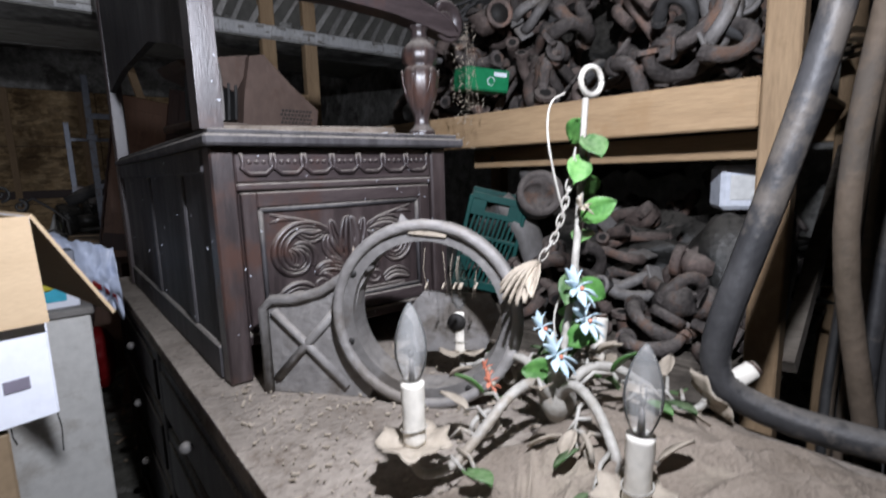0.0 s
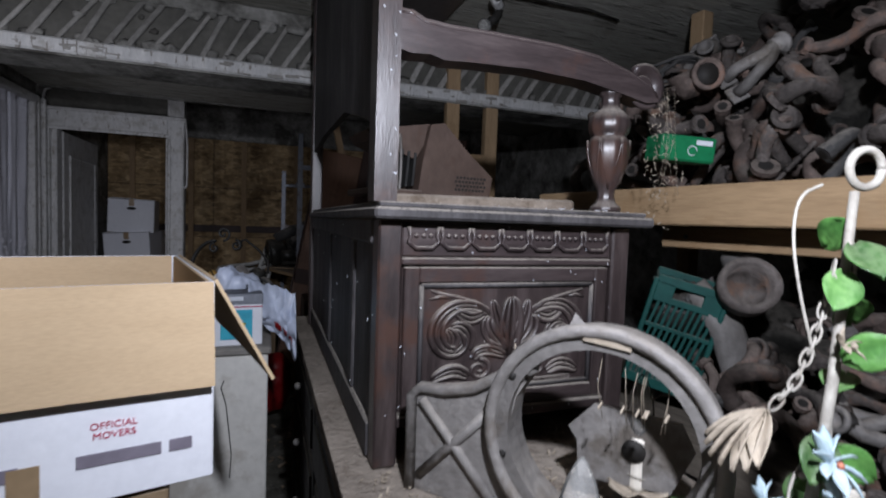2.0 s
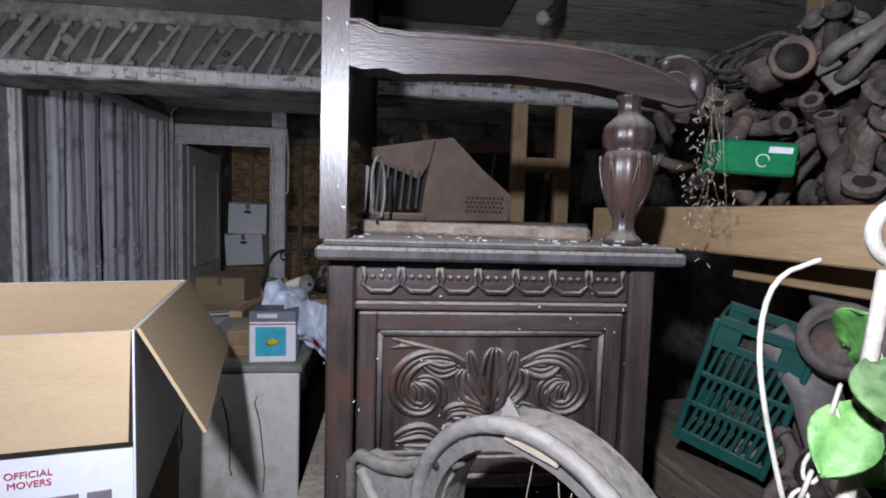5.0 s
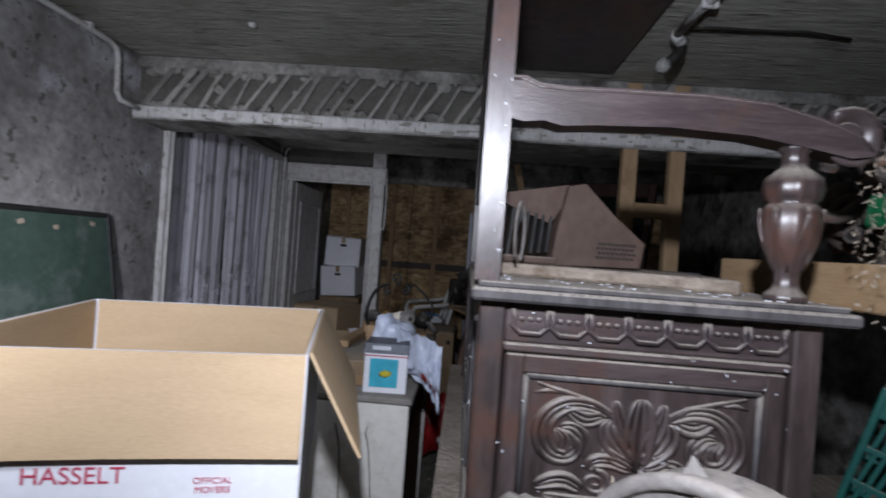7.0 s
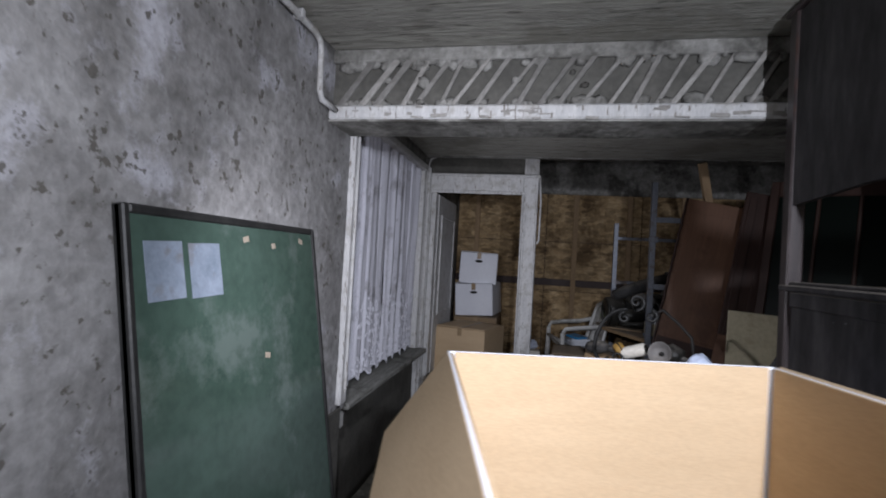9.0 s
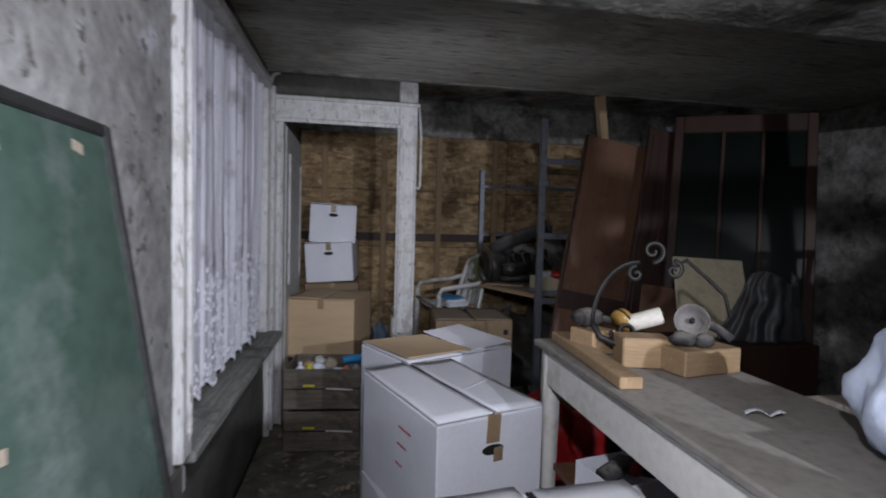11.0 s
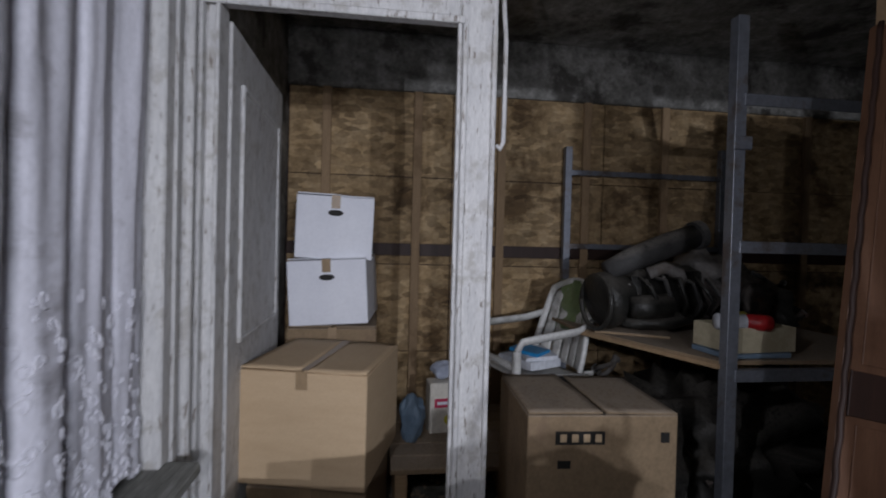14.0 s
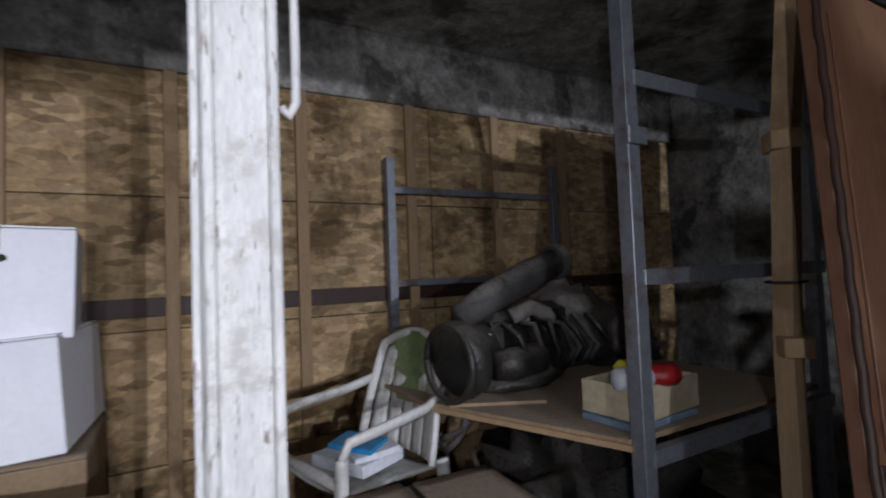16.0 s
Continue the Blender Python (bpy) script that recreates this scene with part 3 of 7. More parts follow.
def sideboard():
    t = thing("sideboard", "dark oak sideboard with drawers under thick dust", "sideboard", pose(0, 0, 0))
    part("body", slab(1.80, 2.38, 1.15, 4.33, 0.06, 0.915, 0.004), OAK_DUST, t)

    def top(u, v):
        x, y = 1.765 + 0.635 * u, 1.10 + 3.28 * v
        return x, y, 0.955 + 0.004 * noise.noise(Vector((x * 9, y * 9, 0)))
    part("top", Form().sheet(26, 100, top).box(*span(1.765, 2.40, 1.10, 4.38, 0.915, 0.950), b=0.010), DUSTTOP, t, "dust-covered plank top")
    part("plinth", slab(1.785, 2.37, 1.12, 4.35, 0.0, 0.06), OAK, t)
    for y0, y1 in ((1.20, 1.86), (1.89, 2.55), (2.60, 3.35), (3.40, 4.25)):
        for z0, z1 in ((0.72, 0.89), (0.50, 0.69), (0.28, 0.47)):
            d = part("drawer", slab(1.775, 1.80, y0, y1, z0, z1, 0.006), OAK_DUST, t)
            part("bead", slab(1.768, 1.776, y0 + 0.03, y1 - 0.03, z0 + 0.025, z1 - 0.025, 0.005), OAK_DUST, d)
            part("knob", Form().lump((1.755, (y0 + y1) / 2, (z0 + z1) / 2), (0.014, 0.014, 0.014), 0.05), ALLOY, d, "small pale metal knob")
    for y in (1.17, 1.875, 2.575, 3.375, 4.30):
        part("stile", slab(1.772, 1.80, y - 0.018, y + 0.018, 0.06, 0.915, 0.005), OAK_DUST, t)


sideboard()
FY, LX, RX, FAR = 2.86, 1.83, 2.39, 4.22    # front, left and right sides, far end


def dresser():
    t = thing("carved_dresser", "carved dark oak dresser upper part under grey dust", "dresser", pose(0, 0, 0))
    part("stile", slab(LX, LX + 0.045, FY, FY + 0.05, 0.957, 1.425, 0.004), OAK, t)
    part("stile", slab(RX - 0.045, RX, FY, FY + 0.05, 0.957, 1.425, 0.004), OAK, t)
    part("rail", slab(LX + 0.045, RX - 0.045, FY + 0.004, FY + 0.045, 1.028, 1.052, 0.004), OAK_H, t)
    # Added dark board: stands for the black shade in the open space below the door.
    part("inner_back", slab(LX + 0.03, RX - 0.01, FY + 0.30, FY + 0.315, 0.957, 1.42, 0.003), MAHOG, t, "added dark board that stands for shade in the gap below the door")
    part("right_side", slab(RX - 0.018, RX - 0.004, FY + 0.05, FAR - 0.05, 0.957, 1.425, 0.003), OAK_DUST, t)
    fr = part("frieze", slab(LX + 0.045, RX - 0.045, FY + 0.006, FY + 0.045, 1.355, 1.425, 0.004), OAK_H, t, "carved oak frieze of repeated arches")
    n = 7
    w = (RX - LX - 0.11) / n
    for i in range(n):
        x = LX + 0.055 + w * (i + 0.5)
        pts = [(x - w * 0.47, FY + 0.004, 1.413), (x - w * 0.40, FY + 0.002, 1.395), (x - w * 0.47, FY + 0.002, 1.384), (x - w * 0.25, FY, 1.372),
               (x + w * 0.25, FY, 1.372), (x + w * 0.47, FY + 0.002, 1.384), (x + w * 0.40, FY + 0.002, 1.395), (x + w * 0.47, FY + 0.004, 1.413)]
        arch = Form().tube(pts, 0.0042, 6)
        for k in (-0.22, 0, 0.22):
            arch.lump((x + k * w, FY + 0.005, 1.395), (0.006, 0.005, 0.005), 0, level=1)
        part("arch", arch, OAK_H, fr)
    part("fillet", slab(LX + 0.045, RX - 0.045, FY + 0.002, FY + 0.04, 1.340, 1.354, 0.004), OAK_H, t)
    door = part("door", slab(LX + 0.050, RX - 0.050, FY + 0.014, FY + 0.040, 1.054, 1.338, 0.004), OAK, t, "carved oak door with scrolling acanthus")
    x0, x1, z0, z1 = LX + 0.052, RX - 0.052, 1.056, 1.336
    for a in ((x0, x0 + 0.030, z0, z1), (x1 - 0.030, x1, z0, z1)):
        part("door_stile", slab(a[0], a[1], FY + 0.004, FY + 0.0145, a[2], a[3], 0.003), OAK, door)
    for a in ((x0 + 0.03, x1 - 0.03, z1 - 0.030, z1), (x0 + 0.03, x1 - 0.03, z0, z0 + 0.030)):
        part("door_rail", slab(a[0], a[1], FY + 0.004, FY + 0.0145, a[2], a[3], 0.003), OAK_H, door)
    bead = Form()
    q = [(x0 + 0.036, FY + 0.010, z0 + 0.036), (x1 - 0.036, FY + 0.010, z0 + 0.036), (x1 - 0.036, FY + 0.010, z1 - 0.036), (x0 + 0.036, FY + 0.010, z1 - 0.036)]
    for a, c in zip(q, q[1:] + q[:1]):
        bead.tube([a, c], 0.005, 6)
    part("bead_moulding", bead, OAK_DUST, door)
    cx, cz = (x0 + x1) / 2, 1.198
    carve = Form()

    def leafpart(pts, w, n):
        f = Form()
        acanthus(f, pts, w, n)
        f.v = [(x, y * 1.15 + FY + 0.0135, cz + (z - cz) * 0.86) for x, y, z in f.v]
        part("carved_leaf", f, OAK, door)

    for h in (-1, 1):
        H_ = lambda *q: [(cx + h * x, cz + z) for x, z in q]
        leafpart(H_((0.050, 0.055), (0.085, 0.072), (0.125, 0.070), (0.155, 0.040), (0.162, 0.0), (0.142, -0.034), (0.112, -0.036), (0.098, -0.014), (0.108, 0.006)), 0.0125, 3)
        leafpart(H_((0.060, 0.050), (0.085, 0.040), (0.100, 0.045), (0.120, 0.060)), 0.012, 3)
        leafpart(H_((0.092, -0.030), (0.090, 0.002), (0.108, 0.024), (0.128, 0.022)), 0.011, 3)
        leafpart(H_((0.128, -0.030), (0.120, -0.004), (0.136, 0.018)), 0.009, 3)
        carve.tube([(cx + h * x, 0, cz + z) for x, z in ((0.045, 0.050), (0.08, 0.078), (0.125, 0.092), (0.172, 0.106))], [0.006, 0.0055, 0.005, 0.003], 8)
        carve.tube([(cx + h * x, 0, cz + z) for x, z in ((0.130, 0.090), (0.155, 0.092), (0.176, 0.086))], [0.003, 0.005, 0.002], 8)
        leafpart(H_((0.006, -0.030), (0.022, 0.010), (0.034, 0.050), (0.040, 0.082)), 0.010, 3)
        leafpart(H_((0.008, -0.036), (0.040, -0.006), (0.052, 0.024), (0.046, 0.044)), 0.013, 3)
        leafpart(H_((0.008, -0.040), (0.035, -0.030), (0.055, -0.012)), 0.009, 3)
        leafpart(H_((0.010, -0.050), (0.040, -0.034), (0.070, -0.036), (0.078, -0.056)), 0.010, 3)
        vol = spiral(cx + h * 0.066, cz - 0.080, 0.026, 1.6, math.pi / 2, h)
        carve.tube(vol, [0.006 - 0.0035 * i / len(vol) for i in range(len(vol))], 8)
        leafpart(H_((0.090, -0.095), (0.115, -0.078), (0.140, -0.082), (0.165, -0.098)), 0.012, 3)
        leafpart(H_((0.020, -0.115), (0.060, -0.120), (0.110, -0.118), (0.150, -0.112)), 0.008, 3)
    leafpart([(cx, cz - 0.036), (cx, cz + 0.01), (cx + 0.002, cz + 0.05), (cx + 0.004, cz + 0.088)], 0.021, 4)
    carve.tube([(cx - 0.001, -0.002, cz - 0.05), (cx + 0.006, -0.004, cz), (cx + 0.012, -0.003, cz + 0.05), (cx + 0.006, 0, cz + 0.088)], [0.005, 0.004, 0.003, 0.002], 8)
    carve.v = [(x, y * 1.0 + FY + 0.0135, cz + (z - cz) * 0.86) for x, y, z in carve.v]
    part("carving", carve, OAK, door, "carved leaf scroll relief")
    # Slab top with rounded nose.
    part("top_board", slab(LX - 0.015, RX + 0.035, FY - 0.035, FAR, 1.425, 1.446, 0.008), OAK_DUST, t, "dusty moulded top board")
    part("top_moulding", slab(LX - 0.004, RX + 0.022, FY - 0.022, FAR - 0.01, 1.446, 1.456, 0.004), OAK_DUST, t)
    part("inner_board", Form().box(((LX + RX) / 2 + 0.06, 3.35, 1.470), (0.46, 0.70, 0.026), (0, 0, -14), 0.006), DUSTTOP, t, "loose dusty board on the top")
    # Tall post, arm with scroll and turned baluster.
    part("post", Form().prism([(LX - 0.012, FY - 0.006), (LX + 0.030, FY - 0.006), (LX + 0.030, FY + 0.05), (LX - 0.012, FY + 0.05)], 0.90, Matrix.Translation((0, 0, 1.456))), OAK, t)
    arm = Form()
    top = [(LX + 0.03, 1.800), (LX + 0.05, 1.800), (LX + 0.075, 1.789), (LX + 0.12, 1.786), (2.05, 1.787), (2.18, 1.786), (2.28, 1.778), (2.36, 1.757), (2.42, 1.735), (2.44, 1.715)]
    low = [(2.44, 1.700), (2.41, 1.695), (2.34, 1.708), (2.25, 1.722), (2.12, 1.728), (2.0, 1.724), (LX + 0.115, 1.720), (LX + 0.085, 1.727), (LX + 0.05, 1.724), (LX + 0.03, 1.728)]
    arm.prism(top + low, 0.05, Matrix.Translation((0, FY + 0.045, 0)) @ pose(0, 0, 0, 90))
    a = part("arm", arm, OAK_H, t)
    part("arm_moulding", Form().tube([(x, FY - 0.003, z - 0.006) for x, z in top], 0.004, 6), OAK_H, a)
    sc = spiral(2.415, 1.728, 0.040, 1.7, math.pi * 0.75, -1, 34)
    part("scroll", Form().tube([(x, FY + 0.018, z) for x, _, z in sc], [0.011 - 0.006 * i / 34 for i in range(34)], 8, True, 2.2), OAK_H, a, "carved volute at the arm's end")
    prof = [(0.030, 0), (0.032, 0.006), (0.030, 0.012), (0.021, 0.020), (0.017, 0.032), (0.018, 0.046), (0.028, 0.066), (0.038, 0.095), (0.043, 0.125), (0.042, 0.150), (0.036, 0.160), (0.034, 0.164),
            (0.040, 0.170), (0.043, 0.186), (0.040, 0.205), (0.028, 0.216), (0.019, 0.224), (0.018, 0.246), (0.023, 0.250), (0.023, 0.268)]
    b = part("baluster", Form().lathe(prof, (2.335, FY + 0.02, 1.456), None, 40, 0.035, 10), OAK, t, "turned and fluted baluster")
    ribs = Form()
    for k in range(6):
        for h in (-1, 1):
            pts = []
            for j in range(7):
                s_ = j / 6
                z = 0.05 + 0.105 * s_
                r = 0.020 + 0.024 * math.sin(min(1, s_ * 1.1) * math.pi / 2)
                an = k * math.pi / 3 + h * 0.5 * math.sin(s_ * math.pi / 2)
                pts.append((2.335 + r * math.cos(an), FY + 0.02 + r * math.sin(an), 1.456 + z))
            ribs.tube(pts, 0.0025, 5)
    part("leaf_ribs", ribs, OAK, b)
    # Long side towards the passage.
    part("side_panel", slab(LX + 0.004, LX + 0.022, FY + 0.05, FAR - 0.05, 1.00, 1.40, 0.003), OAK_DUST, t, "dust-grey side panel")
    for z0, z1 in ((0.957, 1.03), (1.375, 1.425)):
        part("side_rail", slab(LX - 0.004, LX + 0.030, FY + 0.05, FAR - 0.05, z0, z1, 0.005), OAK_DUST, t)
    for y in (FY + 0.25, 3.55):
        part("muntin", slab(LX - 0.002, LX + 0.026, y, y + 0.05, 1.03, 1.375, 0.004), OAK_DUST, t)
    part("far_post", slab(LX - 0.012, LX + 0.035, FAR - 0.05, FAR, 0.957, 2.34, 0.005), OAK, t)
    # Tall side: curved lower edge over an open gap.
    side = [(FY + 0.05, 1.60), (FY + 0.18, 1.64), (3.3, 1.70), (3.8, 1.715), (FAR - 0.05, 1.70), (FAR - 0.05, 2.33), (FY + 0.05, 2.33)]
    part("tall_side", Form().prism(side, 0.018, Matrix(((0, 0, 1, LX - 0.004), (1, 0, 0, 0), (0, 1, 0, 0), (0, 0, 0, 1)))), OAK_DUST, t, "tall dusty side panel with curved lower edge")
    part("far_end", slab(LX + 0.03, RX, FAR - 0.03, FAR - 0.012, 0.957, 1.42, 0.003), OAK, t)
    part("cornice", slab(LX - 0.02, RX, FY - 0.01, FAR + 0.02, 2.335, 2.352, 0.006), OAK, t)


dresser()


# Brown paper bag, hoop and grille lying on the dresser top.
bag = thing("grille_shroud", "brown sheet-metal grille shroud lying on a dusty board", "car part", pose(2.045, 3.20, 1.484, 0, 0, 8) @ Matrix.Diagonal((1.1, 1.0, 1.4, 1)))
STAND = pose(0, 0.16, 0, 90)
part("cheek", Form().prism([(-0.045, 0.0), (0.150, 0.004), (0.158, 0.045), (0.085, 0.090), (0.020, 0.138), (-0.015, 0.132), (-0.035, 0.06)], 0.17, STAND), SHROUD, bag)
part("upper_plate", Form().prism([(-0.165, 0.112), (-0.010, 0.136), (-0.018, 0.105), (-0.045, 0.068), (-0.150, 0.098)], 0.15, STAND), SHROUD, bag)
part("lower_plate", Form().box((-0.10, 0.07, 0.006), (0.13, 0.18, 0.012), b=0.003), SHROUD, bag)
for k in range(7):
    part("slat", Form().box((-0.148 + 0.0165 * k, 0.02, 0.050), (0.006, 0.03, 0.085 - 0.004 * k), (0, 6, 0), 0.001), DARKSTEEL, bag, "thin dark grille slat")
# The mesh isn't cut: small black patches paint the shade in its holes.
holes = Form()
for i in range(9):
    for j in range(4):
        holes.box((0.055 + 0.0095 * i + 0.004 * (j % 2), -0.0105, 0.018 + 0.0075 * j), (0.0062, 0.002, 0.0045), b=0.0005)
part("mesh_panel", holes, BLACK, bag, "black patches painted as the shaded holes of a mesh")
hoop = [(1.905 + 0.012 * math.cos(a), 3.02 + 0.03 * math.cos(a), 1.545 + 0.062 * math.sin(a)) for a in [k * math.pi / 12 for k in range(-4, 17)]]
solid("wire_hoop", Form().tube(hoop, 0.003, 6), ALLOY, "thin pale wire hoop leaning against a metal shroud", "wire")


# ---- moving boxes ----
def flap(parent, hinge, along, out, length, width, angle, mat_out, mat_in=None, label=""):
    """A box flap: hinge point, unit vectors along the edge and outwards, angle below the horizontal."""
    a, o = Vector(along).normalized(), Vector(out).normalized()
    d = o * math.cos(radians(angle)) - Vector((0, 0, 1)) * math.sin(radians(angle))
    h = Vector(hinge)
    f = Form().sheet(6, 3, lambda u, v: h + a * (length * (u - 0.5)) + d * (width * v) + Vector((0, 0, 0.004 * math.sin(3 * u) * v)), 0.005, False)
    return part("flap", f, mat_in or mat_out, parent, label)


def open_box():
    w, d, h = 0.535, 0.53, 0.30
    t = thing("open_moving_box", "open white moving box with brown inside and red lettering", "box", pose(1.24, 2.99, 1.02, 0, 0, 14))
    for name, c, s in (("side", (-w / 2, 0, h / 2), (0.005, d, h)), ("side", (w / 2, 0, h / 2), (0.005, d, h)), ("side", (0, d / 2, h / 2), (w, 0.005, h)), ("side", (0, -d / 2, h / 2), (w, 0.005, h))):
        p = part(name, Form().box(c, s, b=0.001), WHITECARD, t)
        inner = [c[0] * 0.985, c[1] * 0.985, c[2]]
        part("lining", Form().box(inner, (s[0] if s[0] < 0.1 else s[0] - 0.02, s[1] if s[1] < 0.1 else s[1] - 0.02, s[2] - 0.002), b=0.001), CARD, p, "bare brown inner face")
    part("base", Form().box((0, 0, 0.004), (w - 0.01, d - 0.01, 0.006)), CARD, t)
    flap(t, (0, -d / 2 - 0.003, h), (1, 0, 0), (0, -1, 0), w, 0.155, 82, CARD, label="brown front flap folded down")
    flap(t, (w / 2 + 0.003, 0, h), (0, 1, 0), (1, 0, 0), d * 0.97, 0.19, 62, WHITECARD, CARD, "side flap hanging out")
    flap(t, (-w / 2 - 0.003, 0, h), (0, 1, 0), (-1, 0, 0), d * 0.97, 0.16, 55, WHITECARD, CARD, "side flap hanging out")
    text_mesh("HASSELT", 0.026, PRINTRED, t, pose(-0.115, -d / 2 - 0.0045, 0.105, 90, 0, 0))
    text_mesh("OFFICIAL", 0.010, PRINTRED, t, pose(0.115, -d / 2 - 0.0045, 0.102, 90))
    text_mesh("MOVERS", 0.010, PRINTRED, t, pose(0.118, -d / 2 - 0.0045, 0.088, 90))
    for x, z, ww in ((-0.17, 0.06, 0.016), (-0.145, 0.06, 0.018), (-0.115, 0.06, 0.13), (0.020, 0.06, 0.02), (0.100, 0.06, 0.10), (0.210, 0.06, 0.03)):
        part("print_bar", Form().box((x + ww / 2, -d / 2 - 0.004, z), (ww, 0.002, 0.018), b=0.0005), PRINTGREY, t)
    for x, z, ww in ((-0.17, 0.035, 0.05), (-0.11, 0.035, 0.03), (-0.07, 0.035, 0.03), (0.03, 0.035, 0.015)):
        part("print_bar", Form().box((x + ww / 2, -d / 2 - 0.004, z), (ww, 0.002, 0.020), b=0.0005), PRINTGREY, t)
    mark = Form()
    mark.tube([(0.09, -d / 2 - 0.0035, 0.145), (0.125, -d / 2 - 0.0035, 0.175)], 0.0022, 6).tube([(0.125, -d / 2 - 0.0035, 0.145), (0.09, -d / 2 - 0.0035, 0.175)], 0.0022, 6)
    mark.lump((0.10, -d / 2 - 0.003, 0.168), (0.009, 0.002, 0.006), 0.0, level=1)
    part("red_mark", mark, PRINTRED, t, "small red crossed mark")
    for x in (-w / 2 + 0.01, 0.045):
        part("tape", Form().box((x, -d / 2 - 0.0046, 0.03), (0.034, 0.001, 0.075), b=0.0003), TAPE, t, "torn brown tape")


open_box()


def closed_box(name, label, at, w, d, h, mat, group="", tape=True, holes=True):
    """A closed carton: body, four top flaps with a gap between the long ones, tape, hand holes."""
    t = thing(name, label, "box", at, group)
    part("body", Form().box((0, 0, h / 2 - 0.003), (w, d, h - 0.006), b=0.004), mat, t)
    for k in (-1, 1):
        def lid(u, v, k=k):
            gap = 0.004 + (0.008 if tape else 0.014) * (0.5 - v if k > 0 else v) ** 2 * 2
            lift = 0.0 if tape else 0.005 * (1 - u) ** 2 * (0.4 + math.sin(2.4 * v + k))
            sag = 0.004 * noise.noise(Vector((u * 2 + k, v * 3, w * 9)))
            return k * (gap + (w / 2 - 0.002 - gap) * u), (v - 0.5) * (d - 0.003), h + 0.001 + max(0.0, lift + sag)
        part("flap", Form().sheet(8, 10, lid, 0.004), mat, t)
    # Black strip under the gap, in place of the shade inside the carton.
    part("slit", Form().box((0, 0, h - 0.003), (0.016, d - 0.01, 0.003), b=0.0005), BLACK, t, "black strip painted as the shade between the flaps")
    if tape:
        part("tape", Form().box((0, -d / 2 - 0.001, h - 0.035), (0.045, 0.002, 0.07), b=0.0005), TAPE, t, "brown parcel tape")
        part("tape", Form().box((0, 0, h + 0.0035), (0.045, d, 0.002), b=0.0005), TAPE if mat is not WHITECARD else mat, t)
    if holes:
        # The hole isn't cut: a black patch gives its shade.
        hole = Form().prism([(0.045 * math.cos(a) * (1.0 if abs(math.cos(a)) < 0.6 else 0.9), 0.016 * math.sin(a)) for a in [k * math.pi / 8 for k in range(16)]], 0.002, pose(0, -d / 2 + 0.0005, h * 0.72, 90))
        part("hand_hole", hole, BLACK, t, "black patch painted as the shade of a hand hole")
    return t


closed_box("carton", "plain brown carton under a moving box", pose(1.22, 3.0, 0.52, 0, 0, 9), 0.50, 0.50, 0.497, CARD_DULL, holes=False)
closed_box("carton", "plain brown carton standing on the floor", pose(1.22, 3.0, 0.0, 0, 0, 10), 0.52, 0.52, 0.517, CARD_DULL, holes=False)
mb = closed_box("moving_box", "white moving box with a slit between its top flaps", pose(0.905, 4.99, 0.41, 0, 0, 20), 0.40, 0.60, 0.40, WHITECARD, "stacked moving boxes", tape=False)
part("tape", Form().box((0.0, -0.302, 0.355), (0.05, 0.002, 0.09), (0, 3, 0), 0.0005), TAPE, mb, "dirty strip of parcel tape")
part("crease", Form().box((0.10, -0.05, 0.4065), (0.17, 0.003, 0.002), (0, 0, 24), 0.0005), PAPER, mb, "pale crease across a flap")
part("torn_patch", Form().box((0.02, -0.301, 0.27), (0.035, 0.003, 0.045), (0, 0, 0), 0.001), CARD_DULL, mb, "torn brown patch at the hand hole")
for i, z in enumerate((0.30, 0.24, 0.17)):
    part("print_bar", Form().box((-0.2005, -0.08 + 0.02 * i, z), (0.001, 0.09 - 0.02 * i, 0.007), b=0.0003), PRINTRED, mb)
closed_box("moving_box", "white moving box at the bottom of a stack", pose(0.90, 4.99, 0.0, 0, 0, 18), 0.41, 0.60, 0.408, WHITECARD, "stacked moving boxes")
closed_box("moving_box", "white moving box with a speckled dusty lid", pose(0.96, 3.97, 0.42, 0, 0, 4), 0.46, 0.50, 0.42, WHITECARD, "stacked moving boxes", tape=False)
closed_box("moving_box", "white moving box under another box", pose(0.96, 3.97, 0.0, 0, 0, 2), 0.46, 0.50, 0.418, WHITECARD, "stacked moving boxes")
tb = closed_box("moving_box", "white moving box with a raised brown flap", pose(0.97, 5.60, 0.40, 0, 0, 27), 0.60, 0.42, 0.41, WHITECARD, "stacked moving boxes", tape=False)
part("brown_flap", Form().box((-0.125, -0.005, 0.424), (0.345, 0.40, 0.005), (-1.5, 1.2, 0), 0.001), CARD, tb, "bare brown inner face of a flap")
part("white_flap", Form().box((0.178, 0.0, 0.430), (0.245, 0.40, 0.005), (1.5, -3, 0), 0.001), WHITECARD, tb)
closed_box("moving_box", "white moving box at the bottom of a stack", pose(0.97, 5.60, 0.0, 0, 0, 25), 0.60, 0.42, 0.398, WHITECARD, "stacked moving boxes")
closed_box("carton", "large brown carton with taped lid in a doorway", pose(0.385, 7.20, 0.385, 0, 0, -14), 0.50, 0.55, 0.44, CARD, tape=True, holes=False)
closed_box("carton", "low dusty carton under a larger one", pose(0.385, 7.20, 0.0, 0, 0, -10), 0.46, 0.52, 0.383, CARD_DULL, holes=False)
closed_box("carton", "dusty carton under two white boxes", pose(0.36, 7.96, 0.0, 0, 0, 0), 0.46, 0.56, 0.855, CARD_DULL, holes=False)
closed_box("moving_box", "white moving box stacked on another against the boards", pose(0.335, 7.95, 1.214, 0, 1.5, 5), 0.40, 0.50, 0.335, WHITECARD, "stacked moving boxes")
